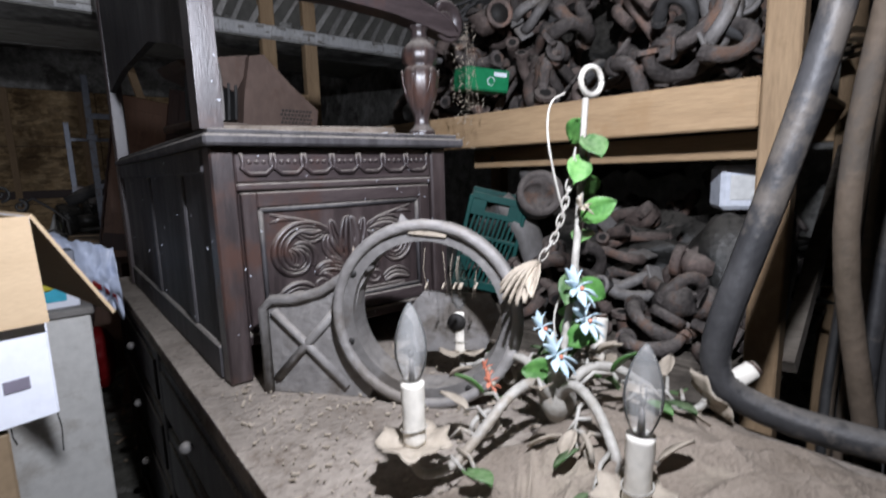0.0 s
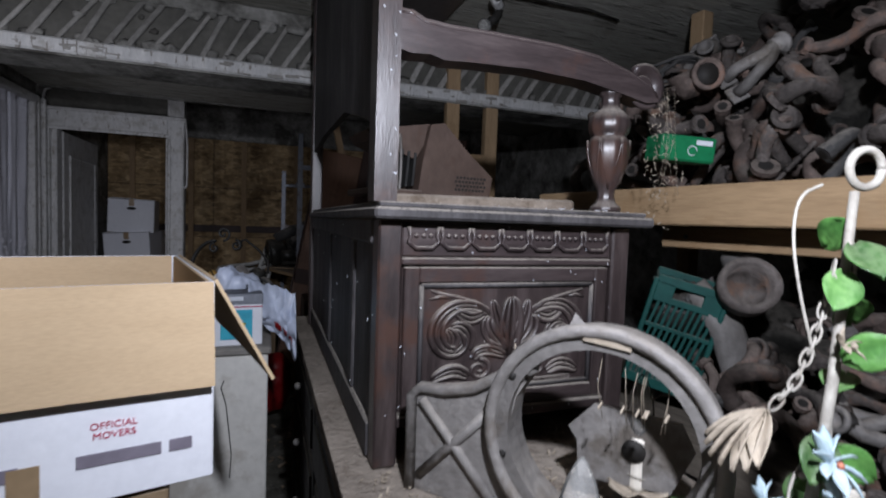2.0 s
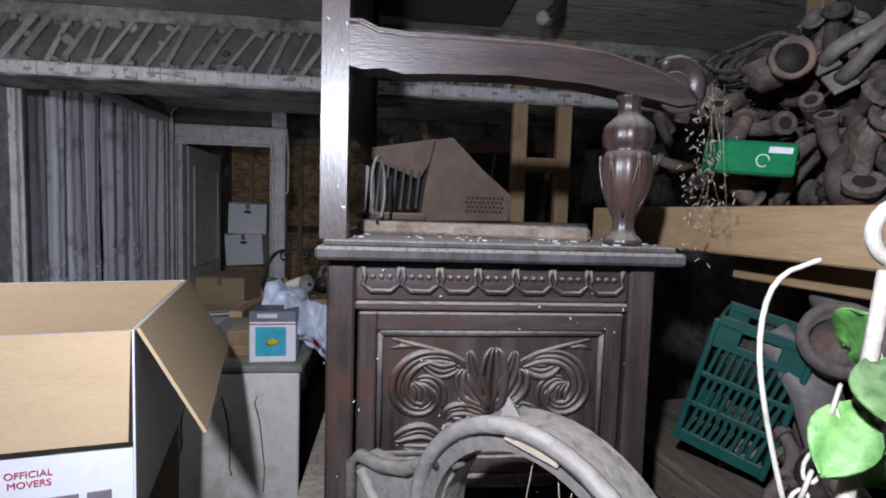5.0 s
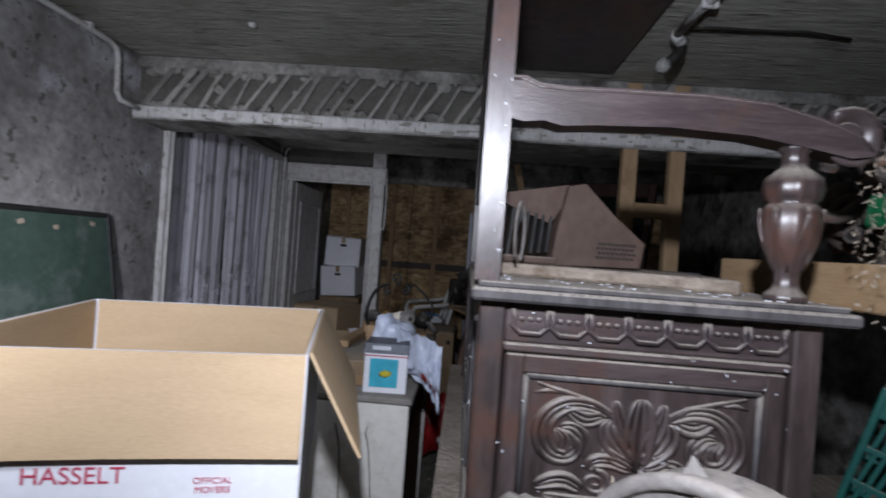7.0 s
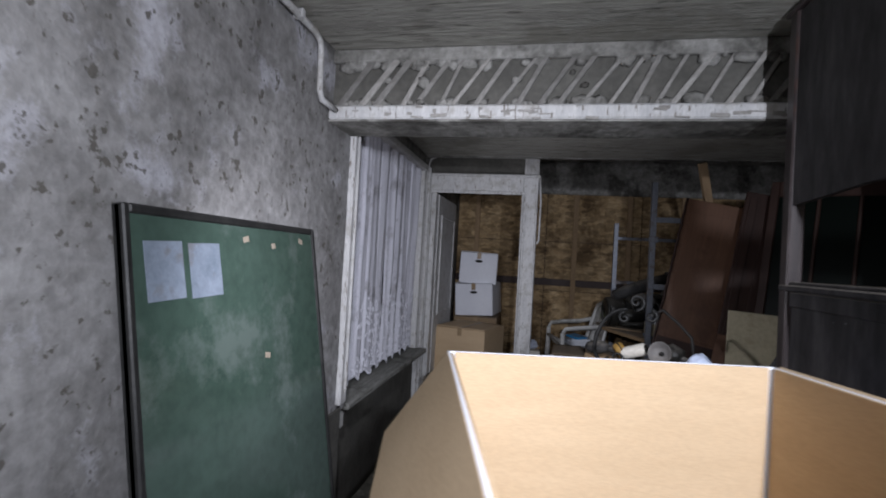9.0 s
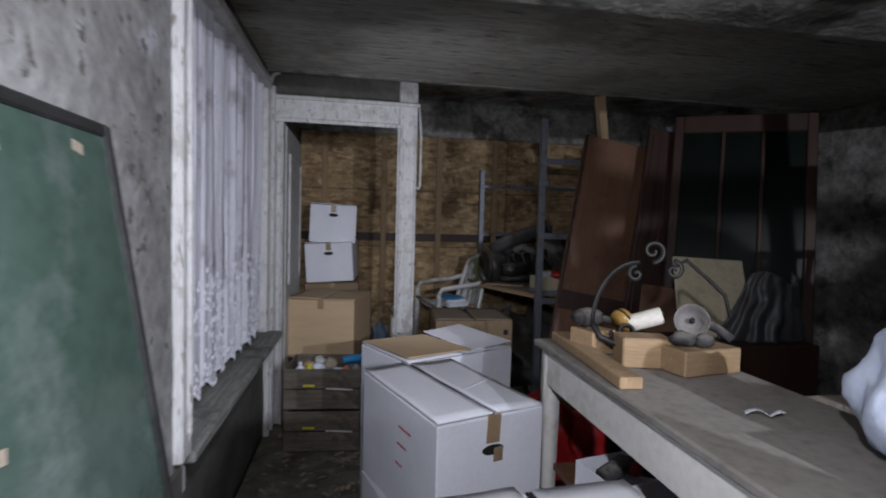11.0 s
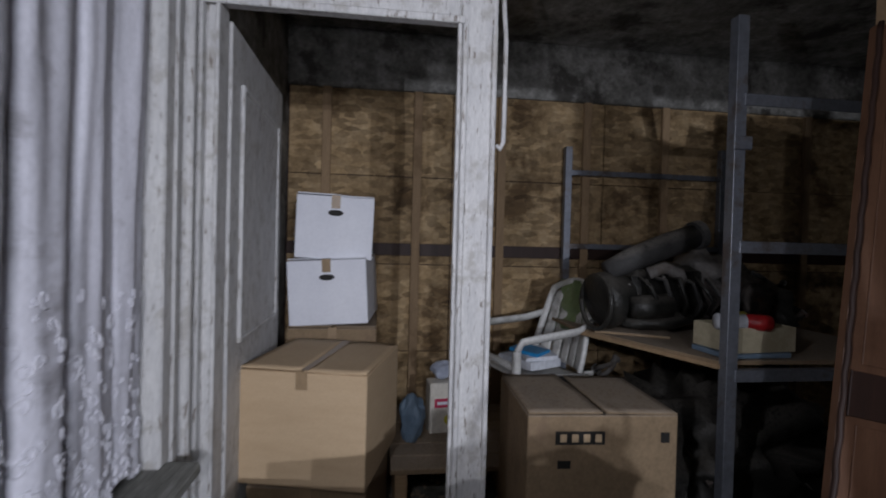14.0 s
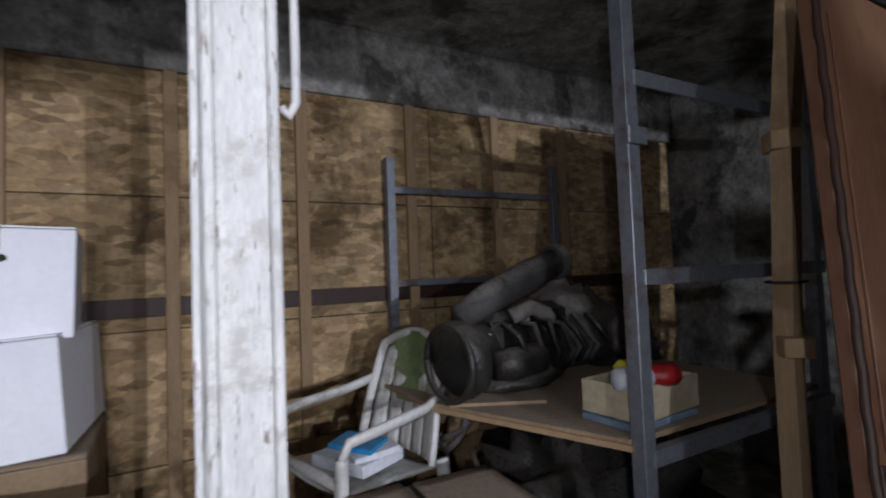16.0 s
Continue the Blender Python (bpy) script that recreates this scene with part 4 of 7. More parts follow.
closed_box("moving_box", "white moving box, lower of a leaning pair", pose(0.365, 7.93, 0.870, 0, -3.5, -5), 0.41, 0.52, 0.345, WHITECARD, "stacked moving boxes")
bc = closed_box("appliance_carton", "big brown appliance carton with black printed label", pose(1.46, 7.06, 0.0, 0, 0, -3), 0.58, 0.52, 0.69, CARD_DULL, tape=False, holes=False)
part("label", Form().box((-0.09, -0.2615, 0.60), (0.19, 0.002, 0.05), b=0.0005), BLACK, bc, "black printed label")
for i in range(4):
    part("print_bar", Form().box((-0.155 + i * 0.045, -0.263, 0.60), (0.025, 0.001, 0.03), b=0.0003), CARD, bc)
part("print_bar", Form().box((-0.15, -0.2615, 0.50), (0.05, 0.001, 0.03), b=0.0003), BLACK, bc)
part("print_bar", Form().box((0.24, -0.2615, 0.60), (0.035, 0.001, 0.04), b=0.0003), BLACK, bc)


# ---- white table ----
def white_table():
    t = thing("painted_table", "white painted kitchen table with a dusty grey top", "table", pose(0, 0, 0))
    part("tabletop", slab(1.20, 1.66, 3.64, 4.90, 0.978, 1.0, 0.008), TABLETOP, t, "dust-grey tabletop")
    part("apron", slab(1.225, 1.245, 3.67, 4.83, 0.855, 0.975, 0.004), TABLEPAINT, t)
    part("apron", slab(1.615, 1.635, 3.67, 4.83, 0.855, 0.975, 0.004), TABLEPAINT, t)
    part("apron", slab(1.28, 1.60, 4.855, 4.875, 0.855, 0.975, 0.004), TABLEPAINT, t)
    part("end_panel", slab(1.24, 1.65, 3.645, 3.665, 0.05, 0.975, 0.004), TABLEPAINT, t, "cracked white end panel")
    for x, y in ((1.25, 4.855), (1.61, 4.855), (1.28, 3.70), (1.60, 3.70)):
        part("leg", Form().lathe([(0.024, 0), (0.030, 0.5), (0.036, 0.80), (0.036, 0.975)], (x, y, 0), Matrix.Rotation(math.pi / 4, 3, "Z"), 4), TABLEPAINT, t)
    part("inner_board", slab(1.60, 1.614, 3.68, 4.83, 0.02, 0.85), VENEER, t, "brown board behind the legs")
    part("shelf", slab(1.26, 1.60, 3.68, 4.83, 0.56, 0.58), VENEER, t)
    cr = Form()
    rn = random.Random(3)
    for i in range(3):
        x, z = 1.30 + 0.11 * i, 0.9
        pts = []
        for k in range(6):
            pts.append((x, 3.6445, z))
            x, z = x + rn.uniform(-0.02, 0.02), z - rn.uniform(0.02, 0.09)
        cr.tube(pts, 0.0022, 4)
    part("crack", cr, BLACK, t)


white_table()
solid("wood_offcut", Form().box((0, 0, 0.016), (0.06, 0.52, 0.03), b=0.003), PINE_UP, "long pine board lying along a table edge", "wood", pose(1.262, 4.60, 1.002, 0, 0, -4))
for x, y, z, w, d, h, r in ((1.32, 4.70, 1.002, 0.10, 0.10, 0.075, 20), (1.40, 4.55, 1.002, 0.14, 0.09, 0.085, -12), (1.53, 4.48, 1.002, 0.20, 0.10, 0.07, 10), (1.44, 4.72, 1.002, 0.22, 0.09, 0.05, 5)):
    solid("wood_offcut", Form().box((0, 0, h / 2), (w, d, h), b=0.004), PINE, "pale pine pallet block on a table", "wood", pose(x, y, z, 0, 0, r), "wood offcuts")


# ---- leaning doors, boards ----
def leaning(name, label, category, foot, head, across, thick, mat, panels=(), group=""):
    """A flat thing that leans from its foot to its head; across is its width vector."""
    f, h, a = Vector(foot), Vector(head), Vector(across)
    up = (h - f)
    tall, wide = up.length, a.length
    z = up.normalized()
    x = (a - z * a.dot(z)).normalized()
    y = z.cross(x)
    m = Matrix.Translation(f) @ Matrix((x, y, z)).transposed().to_4x4()
    t = thing(name, label, category, m, group)
    part("board", Form().box((wide / 2, 0, tall / 2), (wide, thick, tall), b=0.005), mat, t)
    for px0, px1, pz0, pz1, pm, proud in panels:
        part("panel", Form().box(((px0 + px1) / 2 * wide, -thick / 2 - proud / 2, (pz0 + pz1) / 2 * tall), ((px1 - px0) * wide, proud, (pz1 - pz0) * tall), b=0.005), pm, t)
    return t, wide, tall


wd, w_, h_ = leaning("wardrobe_door", "brown veneered wardrobe door leaning with a carved edge", "door", (1.67, 6.15, 0.02), (2.08, 6.40, 2.02), (0.46, -0.06, 0), 0.035, VENEER,
                     ((0.10, 0.90, 0.10, 0.42, VENEER, 0.006), (0.10, 0.90, 0.50, 0.95, VENEER, 0.006), (0.04, 0.96, 0.43, 0.49, MAHOG, 0.008)))
wave = Form()
wave.tube([(0.006 + 0.0025 * math.sin(k * 1.9), -0.02, h_ * k / 60) for k in range(61)], 0.009, 6)
part("carved_edge", wave, MAHOG, wd, "wavy carved edge moulding")
leaning("door_board", "dark mahogany board leaning beside a wardrobe door", "board", (2.0, 5.84, 0.02), (2.42, 6.20, 2.05), (0.24, -0.03, 0), 0.04, MAHOG,
        ((0.10, 0.30, 0.02, 0.98, MAHOG, 0.01), (0.55, 0.75, 0.02, 0.98, MAHOG, 0.01)))
gd, w_, h_ = leaning("glazed_door", "dark brown glazed door with black-green panes leaning in the dark", "door", (2.24, 5.75, 0.02), (2.55, 6.12, 2.10), (0.62, -0.40, 0), 0.04, DARKGLASS)
for x0, x1, z0, z1 in ((0, 0.07, 0, 1), (0.93, 1, 0, 1), (0.07, 0.93, 0.95, 1), (0.07, 0.93, 0.0, 0.25), (0.35, 0.38, 0.25, 0.95), (0.63, 0.66, 0.25, 0.95)):
    part("muntin", Form().box(((x0 + x1) / 2 * w_, -0.012, (z0 + z1) / 2 * h_), ((x1 - x0) * w_, 0.05, (z1 - z0) * h_), b=0.005), MAHOG, gd)
leaning("beige_panel", "cream painted board leaning behind a table", "board", (2.0, 5.22, 0.93), (2.06, 5.38, 1.27), (0.30, -0.08, 0), 0.02, BEIGE, ((0.62, 0.95, 0.03, 0.55, BEIGE, 0.006),))
leaning("brown_panel", "scuffed brown plywood sheet leaning on boards", "board", (1.80, 5.35, 0.02), (2.12, 5.72, 1.10), (0.42, -0.16, 0), 0.016, VENEER)
solid("support_chest", slab(1.86, 2.5, 5.0, 5.30, 0.0, 0.928, 0.006), MAHOG, "dark low chest behind a table", "chest")


def bundle_fn(u, v):
    a = math.pi * u
    r = 1 + 0.10 * math.sin(44 * u + 3 * noise.noise(Vector((u * 4, v * 3, 3)))) * (1 - 0.5 * v) + 0.12 * noise.noise(Vector((u * 5, v * 4, 8)))
    w = (0.20 - 0.09 * v) * r
    return 2.345 - w * math.cos(a) + 0.05 * v, 5.16 - 0.11 * r * math.sin(a) * (1 - 0.3 * v), 0.929 + 0.27 * v + 0.03 * v * math.sin(7 * u)


solid("wrapped_parcel", Form().sheet(70, 26, bundle_fn, 0.004), DARKPOLY, "parcel wrapped in creased grey plastic on a dark chest", "parcel")


# Lumber strut with joints.
strut = thing("lumber_strut", "pine strut of spliced lengths bound with wire", "strut", pose(0, 0, 0))
pts = [(2.36, 6.62, 0.0), (2.352, 6.61, 1.10), (2.34, 6.575, 1.72), (2.19, 6.44, 2.30)]
for a, c in zip(pts, pts[1:]):
    a, c = Vector(a), Vector(c)
    part("length", Form().tube([a, c], 0.038, 4, False), PINE_UP, strut)
for z in (1.12, 1.70):
    part("splice", Form().box((2.335, 6.585, z), (0.085, 0.075, 0.055), (0, 0, 45)), PINE_UP, strut)
part("wire", Form().tube([(2.345 + 0.05 * math.cos(a), 6.60 + 0.05 * math.sin(a), 1.30) for a in [k * math.pi / 8 for k in range(17)]], 0.004, 5), BLACK, strut)


# ---- green board leaning on the wall ----
gb, w_, h_ = leaning("green_board", "glossy green painted board in a dark frame leaning on the wall", "board", (0.36, 4.24, 0.02), (0.125, 4.24, 1.55), (0, -0.92, 0), 0.02, GREENBOARD)
for x0, x1, z0, z1 in ((0, 0.022, 0, 1), (0.978, 1, 0, 1), (0.022, 0.978, 0.985, 1), (0.022, 0.978, 0, 0.015)):
    part("frame_bar", Form().box(((x0 + x1) / 2 * w_, 0, (z0 + z1) / 2 * h_), ((x1 - x0) * w_, 0.034, (z1 - z0) * h_), b=0.004), DARKSTEEL, gb)
for x0 in (0.64, 0.80):
    part("paper", Form().box(((x0 + 0.07) * w_, 0.0115, 0.90 * h_), (0.125, 0.0015, 0.145), (0, 2, 0), 0.0005), OLDPAPER, gb, "taped paper sheet")


for u, v, w in ((0.12, 0.965, 0.026), (0.33, 0.95, 0.022), (0.50, 0.96, 0.030), (0.42, 0.72, 0.028)):
    part("tape_scrap", Form().box((u * w_, 0.0112, v * h_), (w, 0.0015, 0.018), (0, 14 * math.sin(40 * u), 0), 0.0004), DUSTLEAF, gb, "scrap of old tape")


# ---- curtains, conduit, socket ----
def curtain(y0, y1, z0, folds, seed, lean):
    def fn(u, v):
        y, z = y0 + (y1 - y0) * u + lean * (1 - v) * (u - 0.5), z0 + (2.22 - z0) * v
        ph = folds * 2 * math.pi * u + 1.0 * noise.noise(Vector((u * 6, v * 1.2, seed)))
        x = -0.045 + 0.062 * abs(math.sin(ph / 2)) ** 0.26 * (0.78 + 0.32 * noise.noise(Vector((u * 7, v * 0.8, seed)))) + 0.003 * math.sin(2.3 * ph + 1)
        x += 0.004 * noise.noise(Vector((y * 16, z * 3, seed))) + 0.002 * noise.noise(Vector((y * 40, z * 9, seed)))
        return x, y, z + 0.018 * math.sin(ph) * (1 - v) + 0.01 * noise.noise(Vector((u * 9, 0, seed))) * (1 - v)
    t = thing("net_curtain", "grimy lilac-white net curtain with a lace hem at a window", "curtain", pose(0, 0, 0), "window curtains")
    part("cloth", Form().sheet(160, 90, fn, 0.0025), CURTAIN, t)
    rn = random.Random(int(seed * 10))
    lace = Form()
    for k in range(260):
        u, v = rn.uniform(0.02, 0.98), 0.02 + 0.30 * rn.random() ** 1.4
        r, a0, hand = rn.uniform(0.005, 0.014), rn.uniform(0, 6.3), rn.choice((-1, 1))
        pts = []
        for q in range(12):
            a, rr = a0 + hand * q * 0.55, r * (1 - 0.06 * q)
            uu, vv = u + rr * math.cos(a) / (y1 - y0), v + rr * 1.5 * math.sin(a) / (2.22 - z0)
            p = fn(min(1, max(0, uu)), min(1, max(0, vv)))
            pts.append((p[0] + 0.0015, p[1], p[2]))
        lace.tube(pts, 0.0021, 5, True, 0.7)
    for k in range(int(60 * (y1 - y0))):
        p = fn((k + 0.5) / int(60 * (y1 - y0)), 0.012)
        lace.lump((p[0] + 0.001, p[1], p[2] - 0.006), (0.003, 0.008, 0.010), 0.1, k, 1)
    tagged(part("lace_hem", lace, LACE, t), "white embroidered lace scrolls", "", "", "stuff")


curtain(4.755, 5.62, 0.72, 5, 1.0, 0.02)
curtain(5.64, 6.44, 0.72, 5, 2.0, -0.02)
pipe = [(0.128, -0.6, 2.335), (0.128, 3.3, 2.335), (0.128, 4.17, 2.33), (0.128, 4.22, 2.315), (0.128, 4.235, 2.27), (0.128, 4.24, 2.12), (0.13, 4.26, 2.09), (0.14, 4.38, 2.08)]
cd = thing("conduit", "white painted conduit along wall and ceiling", "pipe", pose(0, 0, 0))
part("pipe", Form().tube(pipe, 0.013, 8), WHITEPAINT, cd)
for y in (2.2, 3.0, 3.6, 4.05):
    part("clip", Form().box((0.125, y, 2.338), (0.04, 0.025, 0.035)), WHITEPAINT, cd)
sk = thing("wall_socket", "white surface socket with cable below the sill", "socket", pose(0, 0, 0))
part("body", Form().box((0.05, 4.80, 0.60), (0.05, 0.085, 0.085), b=0.008), MONO, sk)
part("cable", Form().tube([(0.132, 4.69, 2.2), (0.132, 4.695, 1.4), (0.130, 4.70, 0.80), (0.10, 4.745, 0.70), (0.06, 4.79, 0.64)], 0.008, 7), WHITEPAINT, sk)
hk = [(0.985, 6.690, 2.2), (1.0, 6.685, 2.0), (1.0, 6.685, 1.75), (0.998, 6.68, 1.66), (0.985, 6.675, 1.635), (0.975, 6.68, 1.65)]
solid("cable_loop", Form().tube(hk, 0.008, 7), WHITEPAINT, "white painted cable hanging in a loop on a door post", "cable")
solid("ceiling_cable", Form().tube([(-0.02, 6.69, 2.20), (0.0, 6.67, 2.28), (0.02, 6.66, 2.34), (0.06, 6.655, 2.36)], 0.010, 7), WHITEPAINT, "white cable running up to the ceiling beside a door", "cable")
lp = thing("ceiling_lamp", "bare unlit bulb on a white conduit along the ceiling", "lamp", pose(2.50, 3.86, 2.352))
part("conduit", Form().tube([(0.015, -0.56, -0.016), (0.0, -0.28, -0.017), (0.0, -0.01, -0.018)], 0.017, 12), WHITEPAINT, lp)
part("elbow", Form().tube([(0.0, -0.025, -0.018), (0.004, 0.0, -0.019), (0.022, 0.018, -0.022), (0.042, 0.034, -0.026)], 0.0215, 12), WHITEPAINT, lp)
part("clip", Form().box((0.004, -0.25, -0.018), (0.052, 0.018, 0.040), b=0.004), WHITEPAINT, lp)
# The black shape takes in both the holder and the shadow beside it.
part("holder", Form().tube([(0.040, 0.032, -0.026), (0.036, 0.034, -0.055), (0.020, 0.032, -0.078), (-0.004, 0.030, -0.098)], [0.016, 0.019, 0.021, 0.018], 12), BLACK, lp, "black lamp holder with its shadow built in")
part("bulb", Form().lump((-0.026, 0.030, -0.114), (0.030, 0.028, 0.030), 0), GLASS, lp, "clear unlit bulb")
part("wire", Form().tube([(0.02, -0.04, -0.006), (0.12, -0.06, -0.008), (0.25, -0.05, -0.006), (0.42, -0.06, -0.008), (0.60, -0.02, -0.006)], 0.005, 6), BLACK, lp, "thin black wire")
solid("ceiling_nail", Form().lump((0.868, 3.99, 2.352), (0.018, 0.018, 0.012), 0.2), WHITEPAINT, "pale round cap on the ceiling", "cap")


# ---- ring-shaped bell housing on the sideboard ----
def bell_housing():
    t = thing("bell_housing", "grey cast gearbox bell housing with cross ribs standing on edge", "casting", pose(1.895, 2.80, 0.957, 0, 0, -50))
    cx, cz, ro, ri, dp = 0.315, 0.162, 0.162, 0.132, 0.06
    n = 48
    outer = [(cx + ro * (1 + 0.012 * math.sin(5 * a)) * math.cos(a), cz + ro * math.sin(a)) for a in [2 * math.pi * k / n for k in range(n)]]
    inner = [(cx + ri * math.cos(a), cz + ri * math.sin(a)) for a in [2 * math.pi * k / n for k in range(n)]]
    f = Form()
    v = [(x, y, z) for ring, y in ((outer, -0.03), (inner, -0.03), (inner, 0.03), (outer, 0.03)) for x, z in ring]
    q = []
    for s_ in range(4):
        for k in range(n):
            a, b = s_ * n, ((s_ + 1) % 4) * n
            q.append((a + k, b + k, b + (k + 1) % n, a + (k + 1) % n))
    f.add(v, q, False)
    part("ring", f, ALLOY, t)
    part("lip", Form().tube([(cx + ro * 0.985 * math.cos(a), -0.032, cz + ro * 0.985 * math.sin(a)) for a in [2 * math.pi * k / 40 for k in range(-2, 39)]], 0.010, 8), ALLOY, t)
    plate = [(0.0, 0.0), (0.0, 0.165), (0.02, 0.182), (0.07, 0.185), (0.12, 0.20), (0.165, 0.228), (0.20, 0.262), (0.215, 0.24), (0.19, 0.20), (0.182, 0.162), (0.185, 0.11), (0.20, 0.06), (0.215, 0.03), (0.20, 0.0)]
    part("foot_plate", Form().prism(plate, 0.03, pose(0, 0.015, 0, 90)), ALLOY, t)
    part("rim", Form().tube([(x, -0.018, z) for x, z in plate[:8]], 0.010, 8), ALLOY, t)
    for a, b in (((0.02, 0.03), (0.15, 0.17)), ((0.02, 0.16), (0.16, 0.02))):
        part("rib", Form().tube([(a[0], -0.017, a[1]), (b[0], -0.017, b[1])], 0.009, 6), ALLOY, t)
    for a, tall in ((104, 0.182), (128, 0.172)):
        c, s_ = math.cos(radians(a)), math.sin(radians(a))
        part("spike", Form().add([(cx + 0.155 * c - 0.018 * s_, -0.005, cz + 0.155 * s_ + 0.018 * c), (cx + 0.155 * c + 0.018 * s_, -0.005, cz + 0.155 * s_ - 0.018 * c), (cx + 0.155 * c, 0.02, cz + 0.155 * s_),
                                  (cx + tall * c, 0.0, cz + tall * s_)], [(0, 1, 3), (1, 2, 3), (2, 0, 3), (0, 2, 1)]), ALLOY, t)
    part("label_plate", Form().box((cx + 0.01, -0.034, cz + 0.148), (0.065, 0.004, 0.014), (0, 6, 0), 0.001), DUSTLEAF, t, "pale worn label plate")
    for a in (20, 75, 150, 200, 300):
        # Black spots paint the shade of bolt holes on the closed ring.
        part("bolt_hole", Form().lump((cx + 0.147 * math.cos(radians(a)), -0.031, cz + 0.147 * math.sin(radians(a))), (0.007, 0.003, 0.007), 0, level=1), BLACK, t)
    bracket = [(-0.05, -0.06), (0.09, -0.05), (0.12, 0.02), (0.10, 0.06), (-0.03, 0.065), (-0.07, 0.02), (-0.055, 0.0)]
    part("inner_plate", Form().prism([(cx + x, cz - 0.05 + z) for x, z in bracket], 0.012, pose(0, 0.10, 0, 90)), ALLOY, t, "pale bracket plate behind the ring")
    # A black disc as the shaded hole; the plate isn't pierced.
    part("plate_hole", Form().lathe([(0.018, 0), (0.018, 0.004)], (cx + 0.035, 0.086, cz - 0.045), Matrix.Rotation(math.pi / 2, 3, "X")), BLACK, t)


bell_housing()


# ---- chandelier ----
def leaf_form(form, base, tip, w, cup=0.25, n=6, face=(0.3, 0.5, 1)):
    a, c = Vector(base), Vector(tip)
    d = c - a
    side = d.cross(Vector(face)).normalized()
    up = side.cross(d).normalized()
    form.sheet(n, 4, lambda u, v: a + d * u + side * (w * (v - 0.5) * 2 * math.sin(math.pi * min(1, u * 0.92 + 0.06)) ** 0.8) + up * (cup * w * (abs(v - 0.5) * 2) ** 2 + 0.25 * d.length * math.sin(math.pi * u) * 0.25), 0.0012)
    return form


def chandelier():
    t = thing("chandelier", "old white enamel chandelier with green leaves and candle bulbs", "chandelier", pose(2.172, 2.335, 0.960))
    top = Vector((0.098, 0.012, 0.512))
    at_stem = lambda z: Vector((0.004 + 0.092 * max(0, z - 0.06) / 0.445, 0.014 * max(0, z - 0.06) / 0.445, z)) + Vector((0.006 * math.sin(9 * z), 0.004 * math.cos(11 * z), 0))
    part("stem", Form().tube([at_stem(z) for z in (0.03, 0.09, 0.16, 0.23, 0.30, 0.37, 0.44, 0.512)], [0.010, 0.0075, 0.0065, 0.006, 0.006, 0.0055, 0.005, 0.005], 8), WHITEMETAL, t)
    part("hook_ring", Form().tube([top + Vector((0.021 * math.cos(a), -0.004 * math.cos(a), 0.026 + 0.021 * math.sin(a))) for a in [2 * math.pi * k / 24 for k in range(25)]], 0.0048, 8), WHITEMETAL, t, "white iron hanging ring")
    part("hub", Form().lathe([(0.006, -0.005), (0.014, 0.0), (0.027, 0.022), (0.030, 0.040), (0.018, 0.062), (0.012, 0.085), (0.016, 0.092), (0.009, 0.105)], (0.004, 0, 0.015)), WHITEMETAL, t)
    rn = random.Random(11)
    #        angle, reach, cup height, tilt of the candle, bulb
    arms = ((176, 0.258, 0.062, 0, True), (84, 0.258, 0.046, 0, True), (239, 0.243, 0.040, 3, True), (322, 0.235, 0.040, 58, False), (18, 0.225, 0.030, 12, False))
    for k, (deg, R, cz, tip, lit) in enumerate(arms):
        an = radians(deg)
        c, s_ = math.cos(an), math.sin(an)
        P = lambda r, z, o=0.0: Vector((r * c - o * s_, r * s_ + o * c, z))
        low = max(0.022, cz - 0.040)
        ctl = [P(0.012, 0.055), P(0.20 * R, 0.098, 0.006), P(0.42 * R, 0.094, 0.014), P(0.62 * R, 0.060, 0.018), P(0.80 * R, low, 0.014), P(0.95 * R, low - 0.004, 0.004), P(1.01 * R, low + 0.012), P(R, cz)]
        for _ in range(2):
            nxt = [ctl[0]]
            for a, b in zip(ctl, ctl[1:]):
                nxt += [a.lerp(b, 0.25), a.lerp(b, 0.75)]
            ctl = nxt + [ctl[-1]]
        arm = part("arm", Form().tube(ctl, [0.0085 - 0.003 * i / len(ctl) for i in range(len(ctl))], 8), WHITEMETAL, t)
        m = Matrix.Translation(P(R, cz)) @ pose(0, 0, 0, 0, tip, deg)
        m3, at = m.to_3x3(), m.translation
        cup = Form()
        cup.sheet(36, 4, lambda u, v: m3 @ Vector(((0.010 + 0.036 * v) * (1 + 0.10 * v * math.sin(u * 18 * math.pi)) * math.cos(2 * math.pi * u), (0.010 + 0.036 * v) * (1 + 0.10 * v * math.sin(u * 18 * math.pi)) * math.sin(2 * math.pi * u), 0.003 + 0.008 * v * v + 0.005 * v * math.sin(u * 10 * math.pi + k))) + at, 0.002)
        part("drip_cup", cup, DUSTLEAF, arm, "dusty scalloped drip cup")
        part("candle", Form().lathe([(0.0140, 0.004), (0.0145, 0.012), (0.0140, 0.05), (0.0152, 0.066), (0.0148, 0.082), (0.0152, 0.086), (0.012, 0.088)], at, m3, 18, 0.03, 5), CANDLE, arm, "cream candle sleeve with drips")
        part("candle_wire", Form().tube([m3 @ Vector((0.0165 * math.cos(a), 0.0165 * math.sin(a), 0.026 + 0.003 * math.sin(a))) + at for a in [2 * math.pi * q / 16 for q in range(17)]], 0.0012, 5), WHITEMETAL, arm)
        if lit:
            part("bulb", Form().lathe([(0.0085, 0.088), (0.012, 0.094), (0.0175, 0.108), (0.0205, 0.126), (0.019, 0.146), (0.0135, 0.166), (0.0065, 0.181), (0.0015, 0.188)], at, m3, 24), GLASS, arm, "clear glass candle bulb")
            part("filament", Form().lathe([(0.0045, 0.088), (0.003, 0.112), (0.0008, 0.118)], at, m3, 6), ALLOY, arm)
